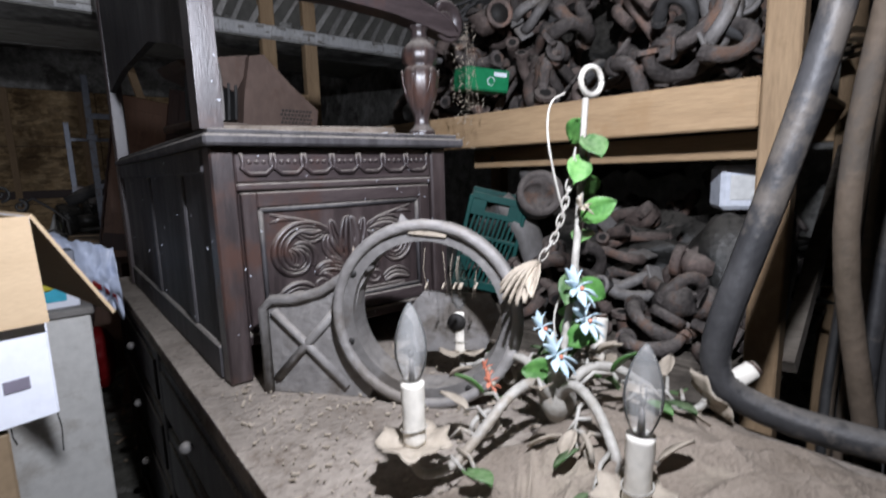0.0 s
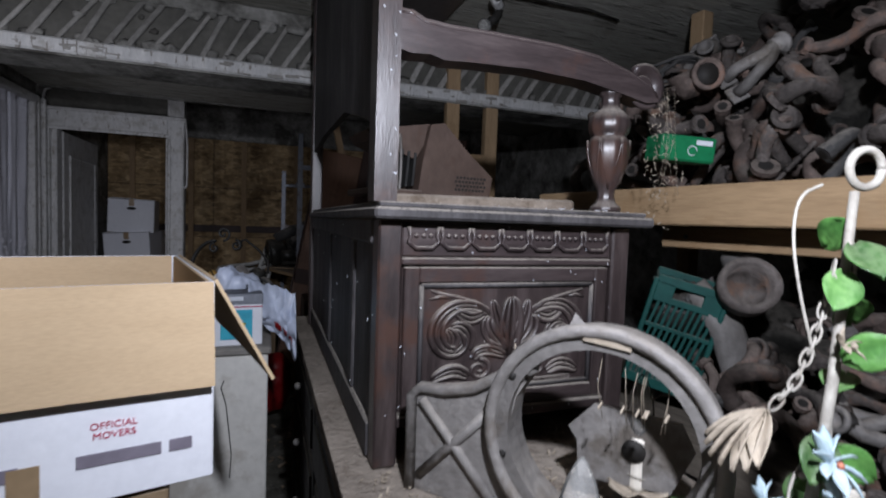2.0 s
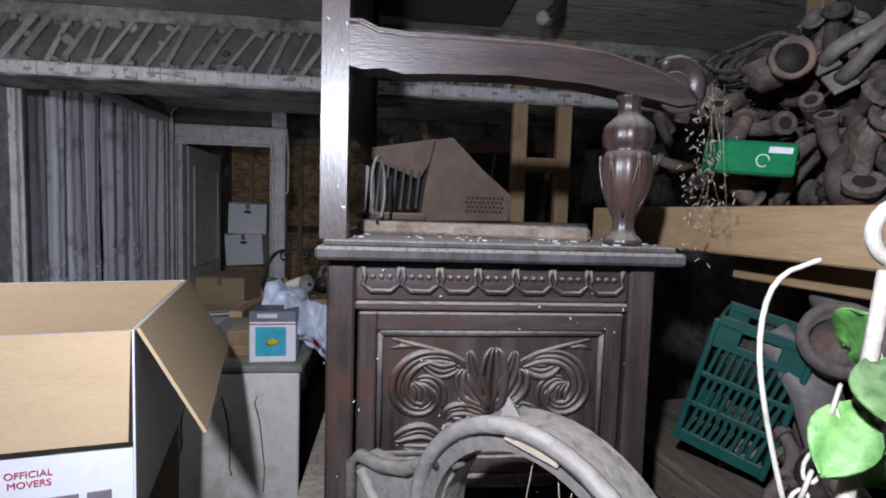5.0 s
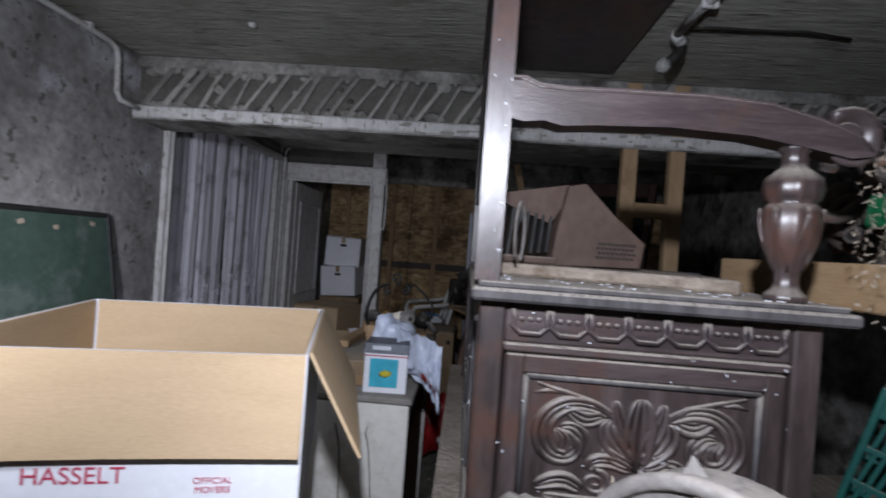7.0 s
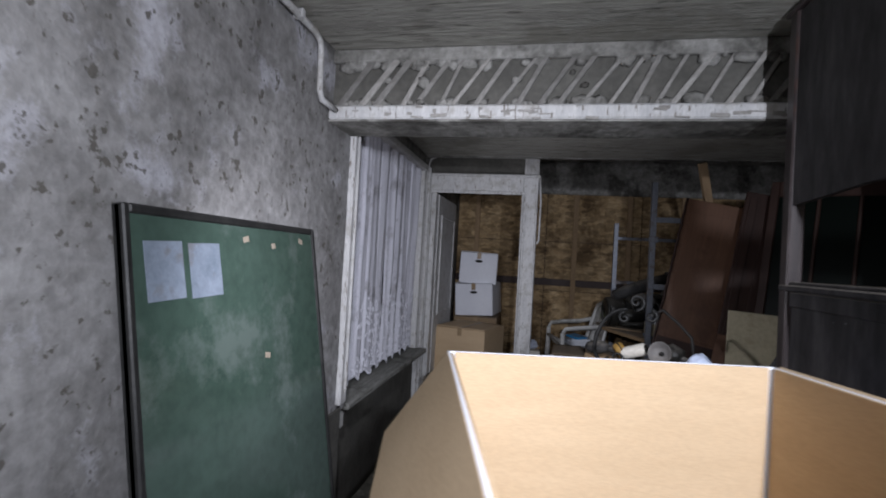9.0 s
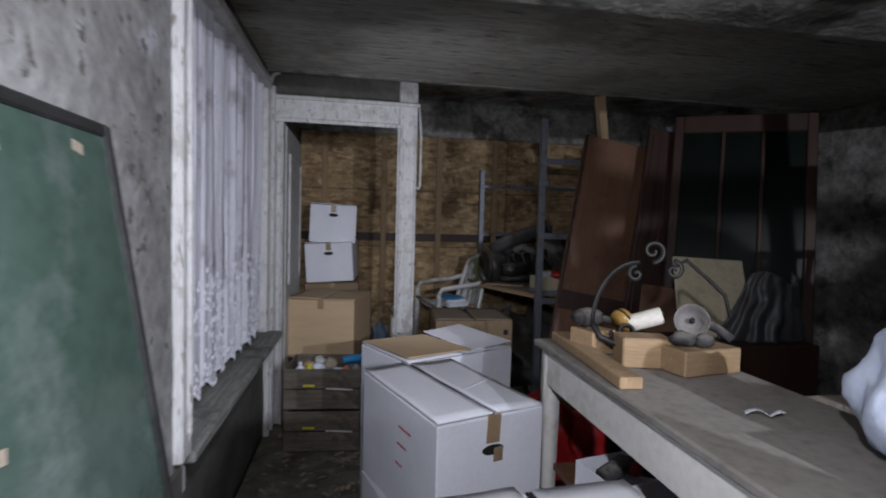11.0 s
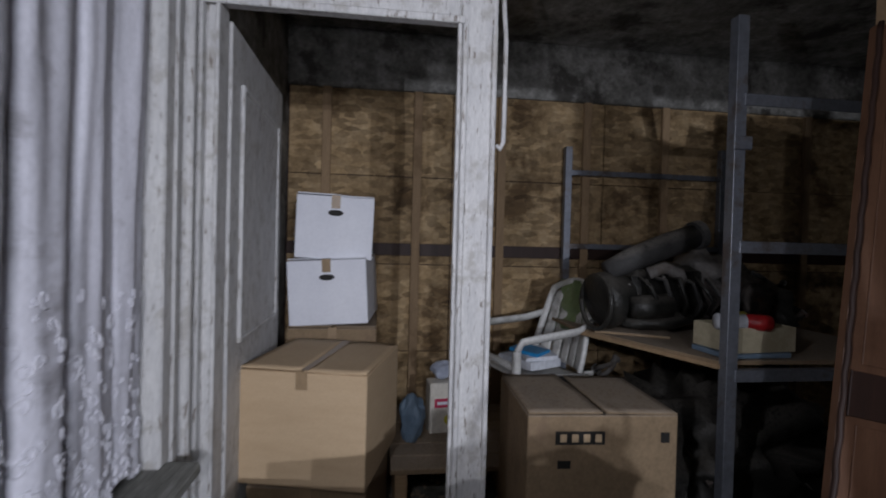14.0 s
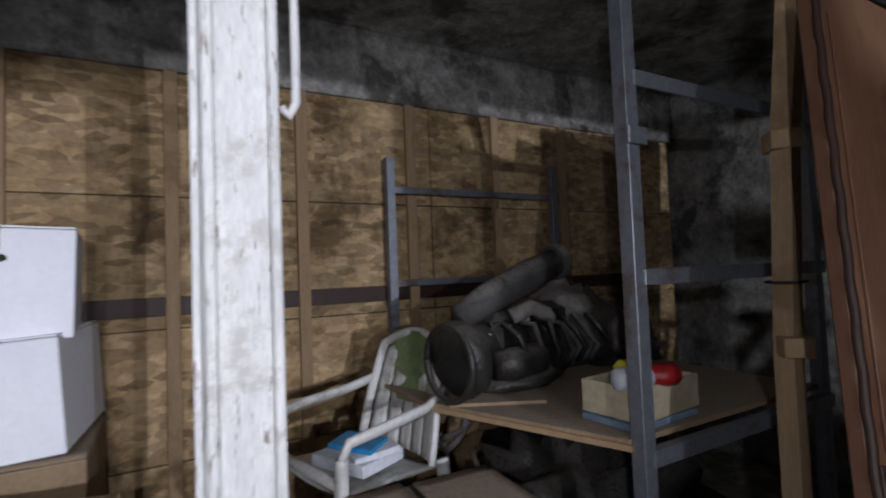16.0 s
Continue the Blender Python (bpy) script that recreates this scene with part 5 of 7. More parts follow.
            for q in (-1, 1):
                part("support_wire", Form().tube([m3 @ Vector((0.001 * q, 0, 0.115)) + at, m3 @ Vector((0.006 * q, 0, 0.135)) + at, m3 @ Vector((0.003 * q, 0, 0.150)) + at], 0.0005, 4), ALLOY, arm)
        else:
            part("socket", Form().lathe([(0.0125, 0.0885), (0.0125, 0.094), (0.009, 0.095)], at, m3, 12), SHROUD, arm, "brown rim of an empty lamp socket")
        # side tendrils and leaves
        for j in range(7):
            r, o = R * (0.22 + 0.11 * j), rn.choice((-1, 1))
            b = P(r, 0.088 - 0.009 * j, 0.01)
            e = b + P(rn.uniform(-0.01, 0.035), rn.uniform(-0.035, 0.03), o * rn.uniform(0.025, 0.05))
            part("tendril", Form().tube([b, b.lerp(e, 0.5) + Vector((0, 0, 0.014)), e], [0.0034, 0.0030, 0.0022], 6), WHITEMETAL, arm)
            d = (e - b).normalized() + Vector((rn.uniform(-0.4, 0.4), rn.uniform(-0.4, 0.4), rn.uniform(-0.2, 0.6)))
            part("leaf", leaf_form(Form(), e, e + d.normalized() * rn.uniform(0.040, 0.052), rn.uniform(0.014, 0.019)), (DUSTLEAF, LEAF, LEAF, DUSTLEAF)[(j + k) % 4], arm)
        vol = [P(0.13 + 0.030 * (1 - 0.7 * q / 14) * math.cos(q * 0.55), 0.042 + 0.026 * (1 - 0.7 * q / 14) * math.sin(q * 0.55), -0.012) for q in range(15)]
        part("scroll", Form().tube(vol, 0.0042, 6), WHITEMETAL, arm)
    # large leaves up the stem
    for z, an, rise in ((0.485, 60, -0.9), (0.455, 250, -0.8), (0.425, 200, -1.0), (0.40, 20, -0.8), (0.325, 290, 0.5), (0.285, 20, 0.2), (0.245, 200, -0.9), (0.235, 330, -0.7), (0.20, 40, -0.9), (0.165, 320, -0.6), (0.13, 300, 0.7), (0.11, 200, 0.2), (0.10, 20, 0.4), (0.09, 150, 0.1)):
        b, a = at_stem(z), radians(an)
        d = Vector((math.cos(a), math.sin(a), rise)).normalized()
        part("leaf", leaf_form(Form(), b + d * 0.006, b + d * rn.uniform(0.055, 0.066), rn.uniform(0.018, 0.022), 0.3, 8, (-0.7 + rn.uniform(-0.4, 0.4), -0.6 + rn.uniform(-0.4, 0.4), 0.3)), LEAF, t)
    for x, y, z, mt, cnt, rr in ((0.020, -0.022, 0.225, PETAL, 9, 0.030), (0.030, -0.030, 0.175, PETAL, 10, 0.030), (-0.025, -0.020, 0.130, PETAL, 10, 0.030), (0.000, 0.03, 0.155, PETAL, 8, 0.024),
                                  (-0.10, 0.045, 0.090, PEACH, 7, 0.015), (-0.075, 0.08, 0.095, PEACH, 6, 0.011), (0.040, -0.014, 0.345, DUSTLEAF, 5, 0.016)):
        fl = Form()
        for j in range(cnt):
            a = 2 * math.pi * j / cnt
            b = Vector((x, y, z))
            leaf_form(fl, b, b + Vector((rr * math.cos(a), rr * 0.7 * math.sin(a) - 0.008, rr * math.sin(a) + 0.006)), rr * 0.24, 0.3, 4)
        f = part("flower", fl, mt, t)
        part("flower_eye", Form().lump((x, y - 0.010, z + 0.003), (0.004, 0.004, 0.004), 0.1, 1, 1), PEACH if mt is PETAL else DUSTLEAF, f)
    big = Form()
    root = Vector((-0.005, 0.03, 0.262))
    for j in range(8):
        a = radians(-70 + 26 * j)
        leaf_form(big, root, root + Vector((-0.040 * math.cos(a * 0.5) - 0.018, 0.035 * math.sin(a), -0.034 - 0.022 * abs(math.cos(a)))), 0.013, 0.4, 6)
    part("acanthus_leaf", big, DUSTLEAF, t, "dusty beige acanthus leaf")
    chain = Form()
    pts = [at_stem(0.425) + Vector((-0.020, 0, 0)), at_stem(0.38) + Vector((-0.026, 0.002, 0)), at_stem(0.34) + Vector((-0.032, 0.006, 0)), at_stem(0.30) + Vector((-0.042, 0.012, 0)), root]
    path = []
    for a, c in zip(pts, pts[1:]):
        path += [a.lerp(c, j / 3) for j in range(3)]
    for i, p in enumerate(path):
        d = (path[min(i + 1, len(path) - 1)] - path[max(i - 1, 0)]).normalized()
        o = d.orthogonal().normalized()
        if i % 2:
            o = d.cross(o)
        chain.tube([p + d * 0.011 * math.cos(a) + o * 0.0050 * math.sin(a) for a in [2 * math.pi * q / 12 for q in range(13)]], 0.0016, 5)
    part("chain", chain, WHITEMETAL, t, "white link chain")
    for pts in ([at_stem(0.33) + Vector((-0.030, 0.004, 0)), at_stem(0.40) + Vector((-0.056, 0.01, 0)), at_stem(0.46) + Vector((-0.074, 0.012, 0)), at_stem(0.505) + Vector((-0.072, 0.012, 0)), at_stem(0.512) + Vector((-0.042, 0.008, 0.006))],
                [at_stem(0.47), at_stem(0.43) + Vector((0.020, 0, 0)), at_stem(0.39) + Vector((0.014, 0, 0)), at_stem(0.35)],
                [at_stem(0.28), at_stem(0.22) + Vector((0.018, 0, 0)), at_stem(0.17) + Vector((0.004, -0.01, 0)), at_stem(0.14) + Vector((0.055, -0.01, 0)), at_stem(0.11) + Vector((0.085, 0, 0)), at_stem(0.15) + Vector((0.095, 0.01, 0))],
                [at_stem(0.24), at_stem(0.19) + Vector((-0.030, 0.01, 0)), at_stem(0.14) + Vector((-0.035, -0.01, 0)), at_stem(0.10)]):
        for _ in range(2):
            nxt = [pts[0]]
            for a, b in zip(pts, pts[1:]):
                nxt += [a.lerp(b, 0.25), a.lerp(b, 0.75)]
            pts = nxt + [pts[-1]]
        part("vine", Form().tube(pts, 0.0018, 7), WHITEMETAL, t)


chandelier()


def sack_fn(u, v):
    x, y = 1.80 + 0.58 * u, 1.72 + 0.62 * v
    e = min(1, 6 * u, 6 * (1 - u), 6 * v, 6 * (1 - v))
    wu = u + 0.20 * noise.noise(Vector((u * 3, v * 3, 7)))
    wv = v + 0.20 * noise.noise(Vector((u * 3, v * 3, 17)))
    fold = 1 - abs(noise.noise(Vector((wu * 3.0 + wv * 4.5, wv * 1.6 - wu * 1.2, 9)))) * 2.6
    crease = 1 - abs(noise.noise(Vector((wu * 11 - wv * 5, wv * 8 + wu * 3, 4)))) * 2.2
    z = 0.018 + 0.030 * noise.noise(Vector((u * 4, v * 4, 5))) + 0.030 * max(0, fold) ** 2.2 + 0.011 * max(0, crease) ** 2
    return x + 0.05 * noise.noise(Vector((v * 6, 0, 1))), y + 0.05 * noise.noise(Vector((u * 6, 3, 1))), 0.962 + e * max(0.004, z)


solid("sacking", Form().sheet(110, 110, sack_fn, 0.003), SACK, "crumpled brown sacking on a dusty sideboard", "cloth")
solid("rag", Form().sheet(16, 12, lambda u, v: (1.84 + 0.11 * u, 2.02 + 0.12 * v, 0.985 + 0.035 * math.sin(3 * u) * math.sin(3 * v) + 0.015 * noise.noise(Vector((u * 6, v * 6, 2)))), 0.003), PAPER, "crumpled pale paper tissue on sacking", "tissue")

# Dust crumbs, straw and flakes on the sideboard.
rn = random.Random(21)
crumbs = Form()
for i in range(1500):
    x, y = rn.uniform(1.79, 2.40), rn.uniform(2.15, 2.84)
    r = 0.0008 + 0.0034 * rn.random() ** 2.2
    crumbs.box((x, y, 0.960), (r * rn.uniform(1, 4), r, r), (rn.uniform(-20, 20), rn.uniform(-20, 20), rn.uniform(0, 180)), 0.0003)
tagged(part("debris", crumbs, DUSTLEAF), "", "", "", "stuff")
crumbs = Form()
for i in range(900):
    x, y = rn.uniform(0.1, 1.9), rn.uniform(4.6, 8.1)
    r = rn.uniform(0.004, 0.016)
    crumbs.box((x, y, 0.010), (r * rn.uniform(1, 4), r * 1.5, 0.006), (rn.uniform(-15, 15), rn.uniform(-15, 15), rn.uniform(0, 180)), 0.001)
tagged(part("floor_debris", crumbs, CARD_DULL), "", "", "", "stuff")


# ---- hoses hanging beside the sideboard ----
hs = [
    ([(2.50, 2.05, 2.35), (2.475, 2.06, 1.95), (2.445, 2.07, 1.63), (2.425, 2.11, 1.42), (2.39, 2.155, 1.22), (2.365, 2.185, 1.09), (2.37, 2.18, 1.02), (2.40, 2.09, 0.985), (2.43, 1.93, 0.985), (2.50, 1.75, 0.97)], 0.022, HOSE),
    ([(2.54, 2.00, 2.35), (2.52, 2.01, 1.9), (2.50, 2.04, 1.6), (2.48, 2.06, 1.4), (2.47, 2.06, 1.2), (2.50, 2.00, 0.9), (2.55, 1.95, 0.02)], 0.016, BROWNHOSE),
    ([(2.57, 1.96, 2.35), (2.55, 1.97, 1.8), (2.53, 1.99, 1.4), (2.50, 1.99, 1.1), (2.52, 1.95, 0.6), (2.55, 1.9, 0.02)], 0.020, RUBBER),
]
rn = random.Random(17)
for k in range(11):
    a, b = rn.uniform(0, 0.20), rn.uniform(-0.13, 0.03)
    top, w = rn.uniform(-0.03, 0.10), rn.uniform(-0.02, 0.02)
    hs.append(([(2.93 + a + top, 2.12 + b, 2.35), (2.92 + a + top * 0.6, 2.13 + b, 1.9), (2.915 + a + w, 2.125 + b, 1.57), (2.86 + a + w, 2.115 + b, 1.30), (2.815 + a * 0.8, 2.11 + b, 1.05), (2.755 + a * 0.7 - w, 2.11 + b, 0.80), (2.74 + a * 0.7, 2.08 + b, 0.45), (2.76 + a, 2.05 + b, 0.02)],
               (0.010, 0.021, 0.014, 0.024, 0.009, 0.017)[k % 6], (BROWNHOSE, HOSE, RUBBER, BROWNHOSE, RUBBER)[k % 5]))
for pts, r, mt in hs:
    fine = []
    for a, c in zip(pts, pts[1:]):
        fine += [Vector(a).lerp(Vector(c), k / 3) for k in range(3)]
    fine.append(Vector(pts[-1]))
    for _ in range(2):
        fine = [fine[0]] + [(fine[i - 1] + fine[i] * 2 + fine[i + 1]) / 4 for i in range(1, len(fine) - 1)] + [fine[-1]]
    solid("hanging_hose", Form().tube(fine, r, 12), mt, "dusty dark rubber hose hanging in a bundle from above", "hose", None, "hanging hoses")
bt = [(2.90 + 0.10 * math.cos(a), 2.12 + 0.075 * math.sin(a), 1.58 + 0.01 * math.sin(3 * a)) for a in [2 * math.pi * k / 20 for k in range(21)]]
solid("binding_twine", Form().tube(bt, 0.006, 6).tube([(x, y, z + 0.018) for x, y, z in bt], 0.006, 6), DUSTLEAF, "frayed twine round a bundle of hoses", "twine")


# ---- parts rack ----
RACK = pose(2.62, 3.05, 0, 0, 0, -83)
rack = thing("parts_rack", "pine timber rack loaded with old car parts", "shelf rack", RACK)
part("front_beam", Form().box((0.15, 0.02, 1.485), (1.28, 0.045, 0.100), b=0.004), PINE, rack)
part("under_batten", Form().box((0.36, 0.14, 1.404), (0.84, 0.045, 0.060), b=0.003), PINE, rack)
part("screw", Form().lump((0.02, 0.116, 1.405), (0.007, 0.004, 0.007), 0, level=1), ALLOY, rack)
part("deck", Form().box((0.18, 0.42, 1.527), (1.34, 0.72, 0.018), b=0.003), PINE, rack)
part("rear_beam", Form().box((0.18, 0.80, 1.47), (1.34, 0.045, 0.093), b=0.004), PINE, rack)
part("lower_deck", Form().box((0.18, 0.43, 0.895), (1.34, 0.80, 0.02), b=0.003), CRATEWOOD, rack)
part("lower_beam", Form().box((0.18, 0.04, 0.845), (1.34, 0.045, 0.08), b=0.003), CRATEWOOD, rack)
for x, y in ((0.823, 0.028), (0.86, 0.80), (-0.48, 0.80)):
    part("upright", Form().box((x, y, 1.17), (0.062, 0.062, 2.34), b=0.004), PINE_UP, rack)
part("cross_brace", Form().tube([(0.86, 0.06, 0.93), (0.86, 0.78, 1.4)], 0.025, 4, False), CRATEWOOD, rack)
for x in (2.54, 2.76):
    solid("timber_upright", Form().box((x, 4.42, 1.175), (0.07, 0.05, 2.35), b=0.004), PINE_UP, "rough pine upright from floor to ceiling", "post", None, "timber uprights")
solid("nailed_block", Form().box((2.65, 4.40, 1.75), (0.16, 0.03, 0.07), b=0.004), PINE, "short pine block nailed between uprights", "wood")


def manifold(at, seed, mat):
    rn = random.Random(seed)
    t = thing("exhaust_manifold", "rusty cast iron exhaust manifold in a heap", "car part", at, "heap of car parts")
    n = rn.choice((2, 3, 4))
    for k in range(n):
        x = (k - (n - 1) / 2) * 0.075
        part("runner", Form().tube([(x, 0, 0), (x, 0.04, 0.02), (x * 0.7, 0.08, 0.05), (x * 0.3, 0.11, 0.09), (0.02, 0.12, 0.13)], [0.024, 0.022, 0.021, 0.023, 0.026], 10), mat, t)
        part("flange", Form().box((x, -0.006, 0), (0.066, 0.012, 0.07), b=0.006), mat, t)
    part("collector", Form().lathe([(0.030, 0), (0.028, 0.03), (0.040, 0.032), (0.040, 0.046), (0.024, 0.047), (0.022, 0.03)], (0.02, 0.12, 0.12), None, 16), mat, t)
    return t


def elbow(at, seed, mat):
    rn = random.Random(seed)
    t = thing("pipe_elbow", "bent cast pipe with end flanges in a heap", "car part", at, "heap of car parts")
    R, r, sweep = rn.uniform(0.07, 0.12), rn.uniform(0.020, 0.036), rn.uniform(1.6, 3.4)
    pts = [(R * math.cos(a), R * math.sin(a), 0.02 * math.sin(2 * a)) for a in [sweep * k / 12 for k in range(13)]]
    part("pipe", Form().tube(pts, [r * (1 + 0.12 * math.sin(k)) for k in range(13)], 12), mat, t)
    for p, q in ((pts[0], pts[1]), (pts[-1], pts[-2])):
        d = (Vector(q) - Vector(p)).normalized()
        part("flange", Form().tube([Vector(p) - d * 0.008, Vector(p) + d * 0.008], r * 1.5, 12, False), mat, t)
        # The pipe end is closed; a black disc paints its inner shade.
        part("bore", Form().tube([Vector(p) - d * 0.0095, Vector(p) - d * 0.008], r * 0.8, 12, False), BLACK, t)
    return t


def housing(at, seed, mat):
    rn = random.Random(seed)
    t = thing("pump_housing", "dirty cast housing with a round opening in a heap", "car part", at, "heap of car parts")
    part("body", Form().lump((0, 0, 0.05), (0.085, 0.06, 0.055), 0.5, seed, 2, 1.6), mat, t)
    part("rim", Form().lathe([(0.045, 0), (0.058, 0.0), (0.058, 0.03), (0.045, 0.03), (0.042, 0.01)], (0.02, -0.045, 0.05), Matrix.Rotation(math.pi / 2, 3, "X"), 20), mat, t)
    # Black disc over the solid body, for the shade within the rim.
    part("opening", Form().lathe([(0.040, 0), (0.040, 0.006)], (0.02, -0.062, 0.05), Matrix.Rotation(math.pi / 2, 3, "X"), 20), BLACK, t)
    for k in range(3):
        part("lug", Form().box((rn.uniform(-0.09, 0.09), rn.uniform(-0.04, 0.05), rn.uniform(0.03, 0.1)), (0.045, 0.02, 0.03), (rn.uniform(0, 90), 20, rn.uniform(0, 90)), 0.005), mat, t)
    return t


def bend(at, seed, mat):
    """A long branch pipe with one or two sweeps, a collar and a black disc for inner shade at each end."""
    rn = random.Random(seed)
    t = thing("branch_pipe", "curved rusty branch pipe in a heap", "car part", at, "heap of car parts")
    r, a = rn.uniform(0.017, 0.027), 0.0
    p, pts = Vector((0, 0, 0)), []
    turn = rn.choice((-1, 1))
    for k in range(22):
        pts.append(p.copy())
        a += turn * (0.34 if 3 < k < 12 else (-0.20 if k >= 14 and seed % 2 else 0.05))
        p = p + Vector((math.cos(a), math.sin(a), 0.12 * math.sin(k * 0.4))) * 0.019
    mid = sum(pts, Vector()) / len(pts)
    pts = [q - mid for q in pts]
    part("pipe", Form().tube(pts, [r * (1.25 - 0.3 * k / 21 + 0.08 * math.sin(k * 0.9)) for k in range(22)], 12), mat, t)
    for e, q in ((pts[0], pts[1]), (pts[-1], pts[-2])):
        d = (q - e).normalized()
        part("collar", Form().tube([e - d * 0.004, e + d * 0.016], r * 1.45, 10, False), mat, t)
        # Black end disc in place of the shaded hollow.
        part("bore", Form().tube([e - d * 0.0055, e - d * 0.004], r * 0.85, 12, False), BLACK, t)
    return t


makers = (manifold, bend, housing, bend, elbow, bend)
store = []
for i in range(12):
    store.append((makers[i % 6], (IRON, RUST, IRON, RUST, RUST, IRON, ALLOY, IRON, RUST, RUBBER, IRON, RUST)[i], i))
rn = random.Random(31)
masters = {}


def heap(n, x0, x1, y0, y1, z0, z1, frame_m, slope=0.0):
    """Parts heaped within a stretch of the rack, higher towards the back."""
    for i in range(n):
        kind, mt, k = store[rn.randrange(12)]
        x, y = rn.uniform(x0, x1), rn.uniform(y0, y1)
        back = (y - y0) / (y1 - y0)
        z = z0 + 0.04 + (rn.random() ** 1.3) * (z1 - z0) * (0.35 + 0.65 * back)
        m = frame_m @ pose(x, y, z, rn.uniform(-70, 70), rn.uniform(-60, 60), rn.uniform(0, 360))
        m0 = m @ Matrix.Scale(0.72, 4)
        if k in masters:
            ob = copy_thing(masters[k], m)
        else:
            masters[k] = kind(m0, k + 40, mt)


heap(175, -0.40, 0.76, 0.08, 0.70, 1.53, 2.14, RACK)
heap(26, 0.25, 0.80, 0.10, 0.55, 1.98, 2.26, RACK)
heap(85, -0.1, 0.78, 0.14, 0.72, 0.91, 1.26, RACK)
heap(34, 0.15, 0.78, 0.04, 0.30, 0.91, 1.12, RACK)
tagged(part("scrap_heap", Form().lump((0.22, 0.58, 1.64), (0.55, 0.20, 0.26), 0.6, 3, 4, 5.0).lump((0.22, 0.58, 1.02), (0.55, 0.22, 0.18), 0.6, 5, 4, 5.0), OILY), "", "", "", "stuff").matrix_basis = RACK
hc = thing("hose_coil", "loose tangle of thin black hose on a parts heap", "hose", RACK @ pose(-0.12, 0.22, 1.86, 62, 8, 20))
for k in range(7):
    part("loop", Form().tube([((0.085 + 0.03 * noise.noise(Vector((k, math.cos(a), math.sin(a))))) * math.cos(a + 0.5 * k), (0.075 + 0.03 * noise.noise(Vector((math.sin(a), k, 3)))) * math.sin(a + 0.5 * k), 0.014 * k + 0.03 * math.sin(a + k)) for a in [2 * math.pi * q / 28 for q in range(22 + k)]], 0.0055, 6), RUBBER, hc)
tr = thing("split_tyre", "dark worn rubber tyre carcass wedged under the ceiling", "tyre", RACK @ pose(0.42, 0.22, 2.16, 62, 0, 10))
for r, z, w in ((0.15, 0.0, 0.034), (0.135, 0.035, 0.026), (0.165, -0.03, 0.022)):
    part("tread_band", Form().tube([(r * math.cos(a), r * math.sin(a), z) for a in [2 * math.pi * q / 36 for q in range(31)]], w, 10), RUBBER, tr)


def plastic_crate(at):
    w, d, h = 0.185, 0.17, 0.33
    t = thing("plastic_crate", "dark green slatted plastic crate of parts, tipped on a shelf", "crate", at)
    for y in (-d / 2, d / 2):
        # slotted wall: bars between three rows of slots
        for z0, z1 in ((0.030, 0.100), (0.112, 0.182), (0.194, 0.262)):
            for k in range(10):
                part("slat", Form().box((-w / 2 + 0.018 + k * (w - 0.036) / 9, y, (z0 + z1) / 2), (0.0085, 0.005, z1 - z0 + 0.004), (0, 6, 0), 0.001), GREENPL, t)
        for z, hh in ((0.016, 0.030), (0.106, 0.013), (0.188, 0.013), (0.272, 0.020), (0.328, 0.026)):
            part("band", Form().box((0, y, z), (w, 0.008, hh), b=0.002), GREENPL, t)
        for x in (-0.066, 0.066):
            part("band", Form().box((x, y, 0.30), (0.053, 0.008, 0.045), b=0.002), GREENPL, t)
    for x in (-w / 2, w / 2):
        part("end_wall", Form().box((x, 0, h / 2), (0.007, d, h), b=0.002), GREENPL, t)
        part("corner_rib", Form().box((x * 1.03, -d / 2 - 0.002, h / 2), (0.014, 0.012, h), b=0.003), GREENPL, t)
        part("end_band", Form().box((x * 1.04, 0, h - 0.03), (0.008, d * 0.9, 0.012), b=0.002), GREENPL, t)
    part("base", Form().box((0, 0, 0.006), (w, d, 0.012), b=0.002), GREENPL, t)
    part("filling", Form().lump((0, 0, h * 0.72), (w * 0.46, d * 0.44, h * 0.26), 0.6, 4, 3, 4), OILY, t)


plastic_crate(pose(2.715, 3.10, 0.985, 4, 14, -42) @ Matrix.Scale(0.92, 4))
gb2 = thing("green_parts_box", "bright green plastic parts box with white print", "box", pose(2.65, 3.00, 1.602, 4, 3, -14) @ Matrix.Scale(0.86, 4))
part("body", Form().box((0, 0, 0.035), (0.17, 0.10, 0.075), b=0.006), BRIGHTGREEN, gb2)
# Solid box: a black sheet on top stands for its shaded inside.
part("inside", Form().box((0, 0, 0.073), (0.155, 0.085, 0.002), b=0.001), BLACK, gb2)
part("print_bar", Form().box((0.045, -0.051, 0.055), (0.05, 0.002, 0.014), b=0.0005), PAPER, gb2)
part("print_mark", Form().tube([(0.01 + 0.014 * math.cos(a), -0.051, 0.03 + 0.014 * math.sin(a)) for a in [k * 0.6 for k in range(10)]], 0.0015, 5), PAPER, gb2)
sp = thing("support_casting", "pale dusty suspension casting with a bearing ring", "car part", pose(2.80, 2.94, 0.905, 0, 0, -42) @ Matrix.Scale(1.12, 4))
part("arm", Form().tube([(0.05, 0, 0.0), (0.03, 0, 0.12), (-0.01, 0, 0.24), (-0.08, 0.01, 0.33)], [0.06, 0.05, 0.05, 0.035], 10, True, 0.6), ALLOY, sp)
part("bearing_ring", Form().lathe([(0.045, 0), (0.062, 0), (0.062, 0.06), (0.045, 0.06), (0.045, 0.0)], (0.02, -0.03, 0.33), Matrix.Rotation(radians(70), 3, "X"), 24), IRON, sp)
part("cap", Form().lump((0.03, 0.03, 0.40), (0.055, 0.05, 0.06), 0.15, 1), ALLOY, sp)
wb_ = thing("white_parts_box", "dirty white plastic box on a lower shelf", "box", pose(2.97, 2.377, 1.246, 0, 0, -52))
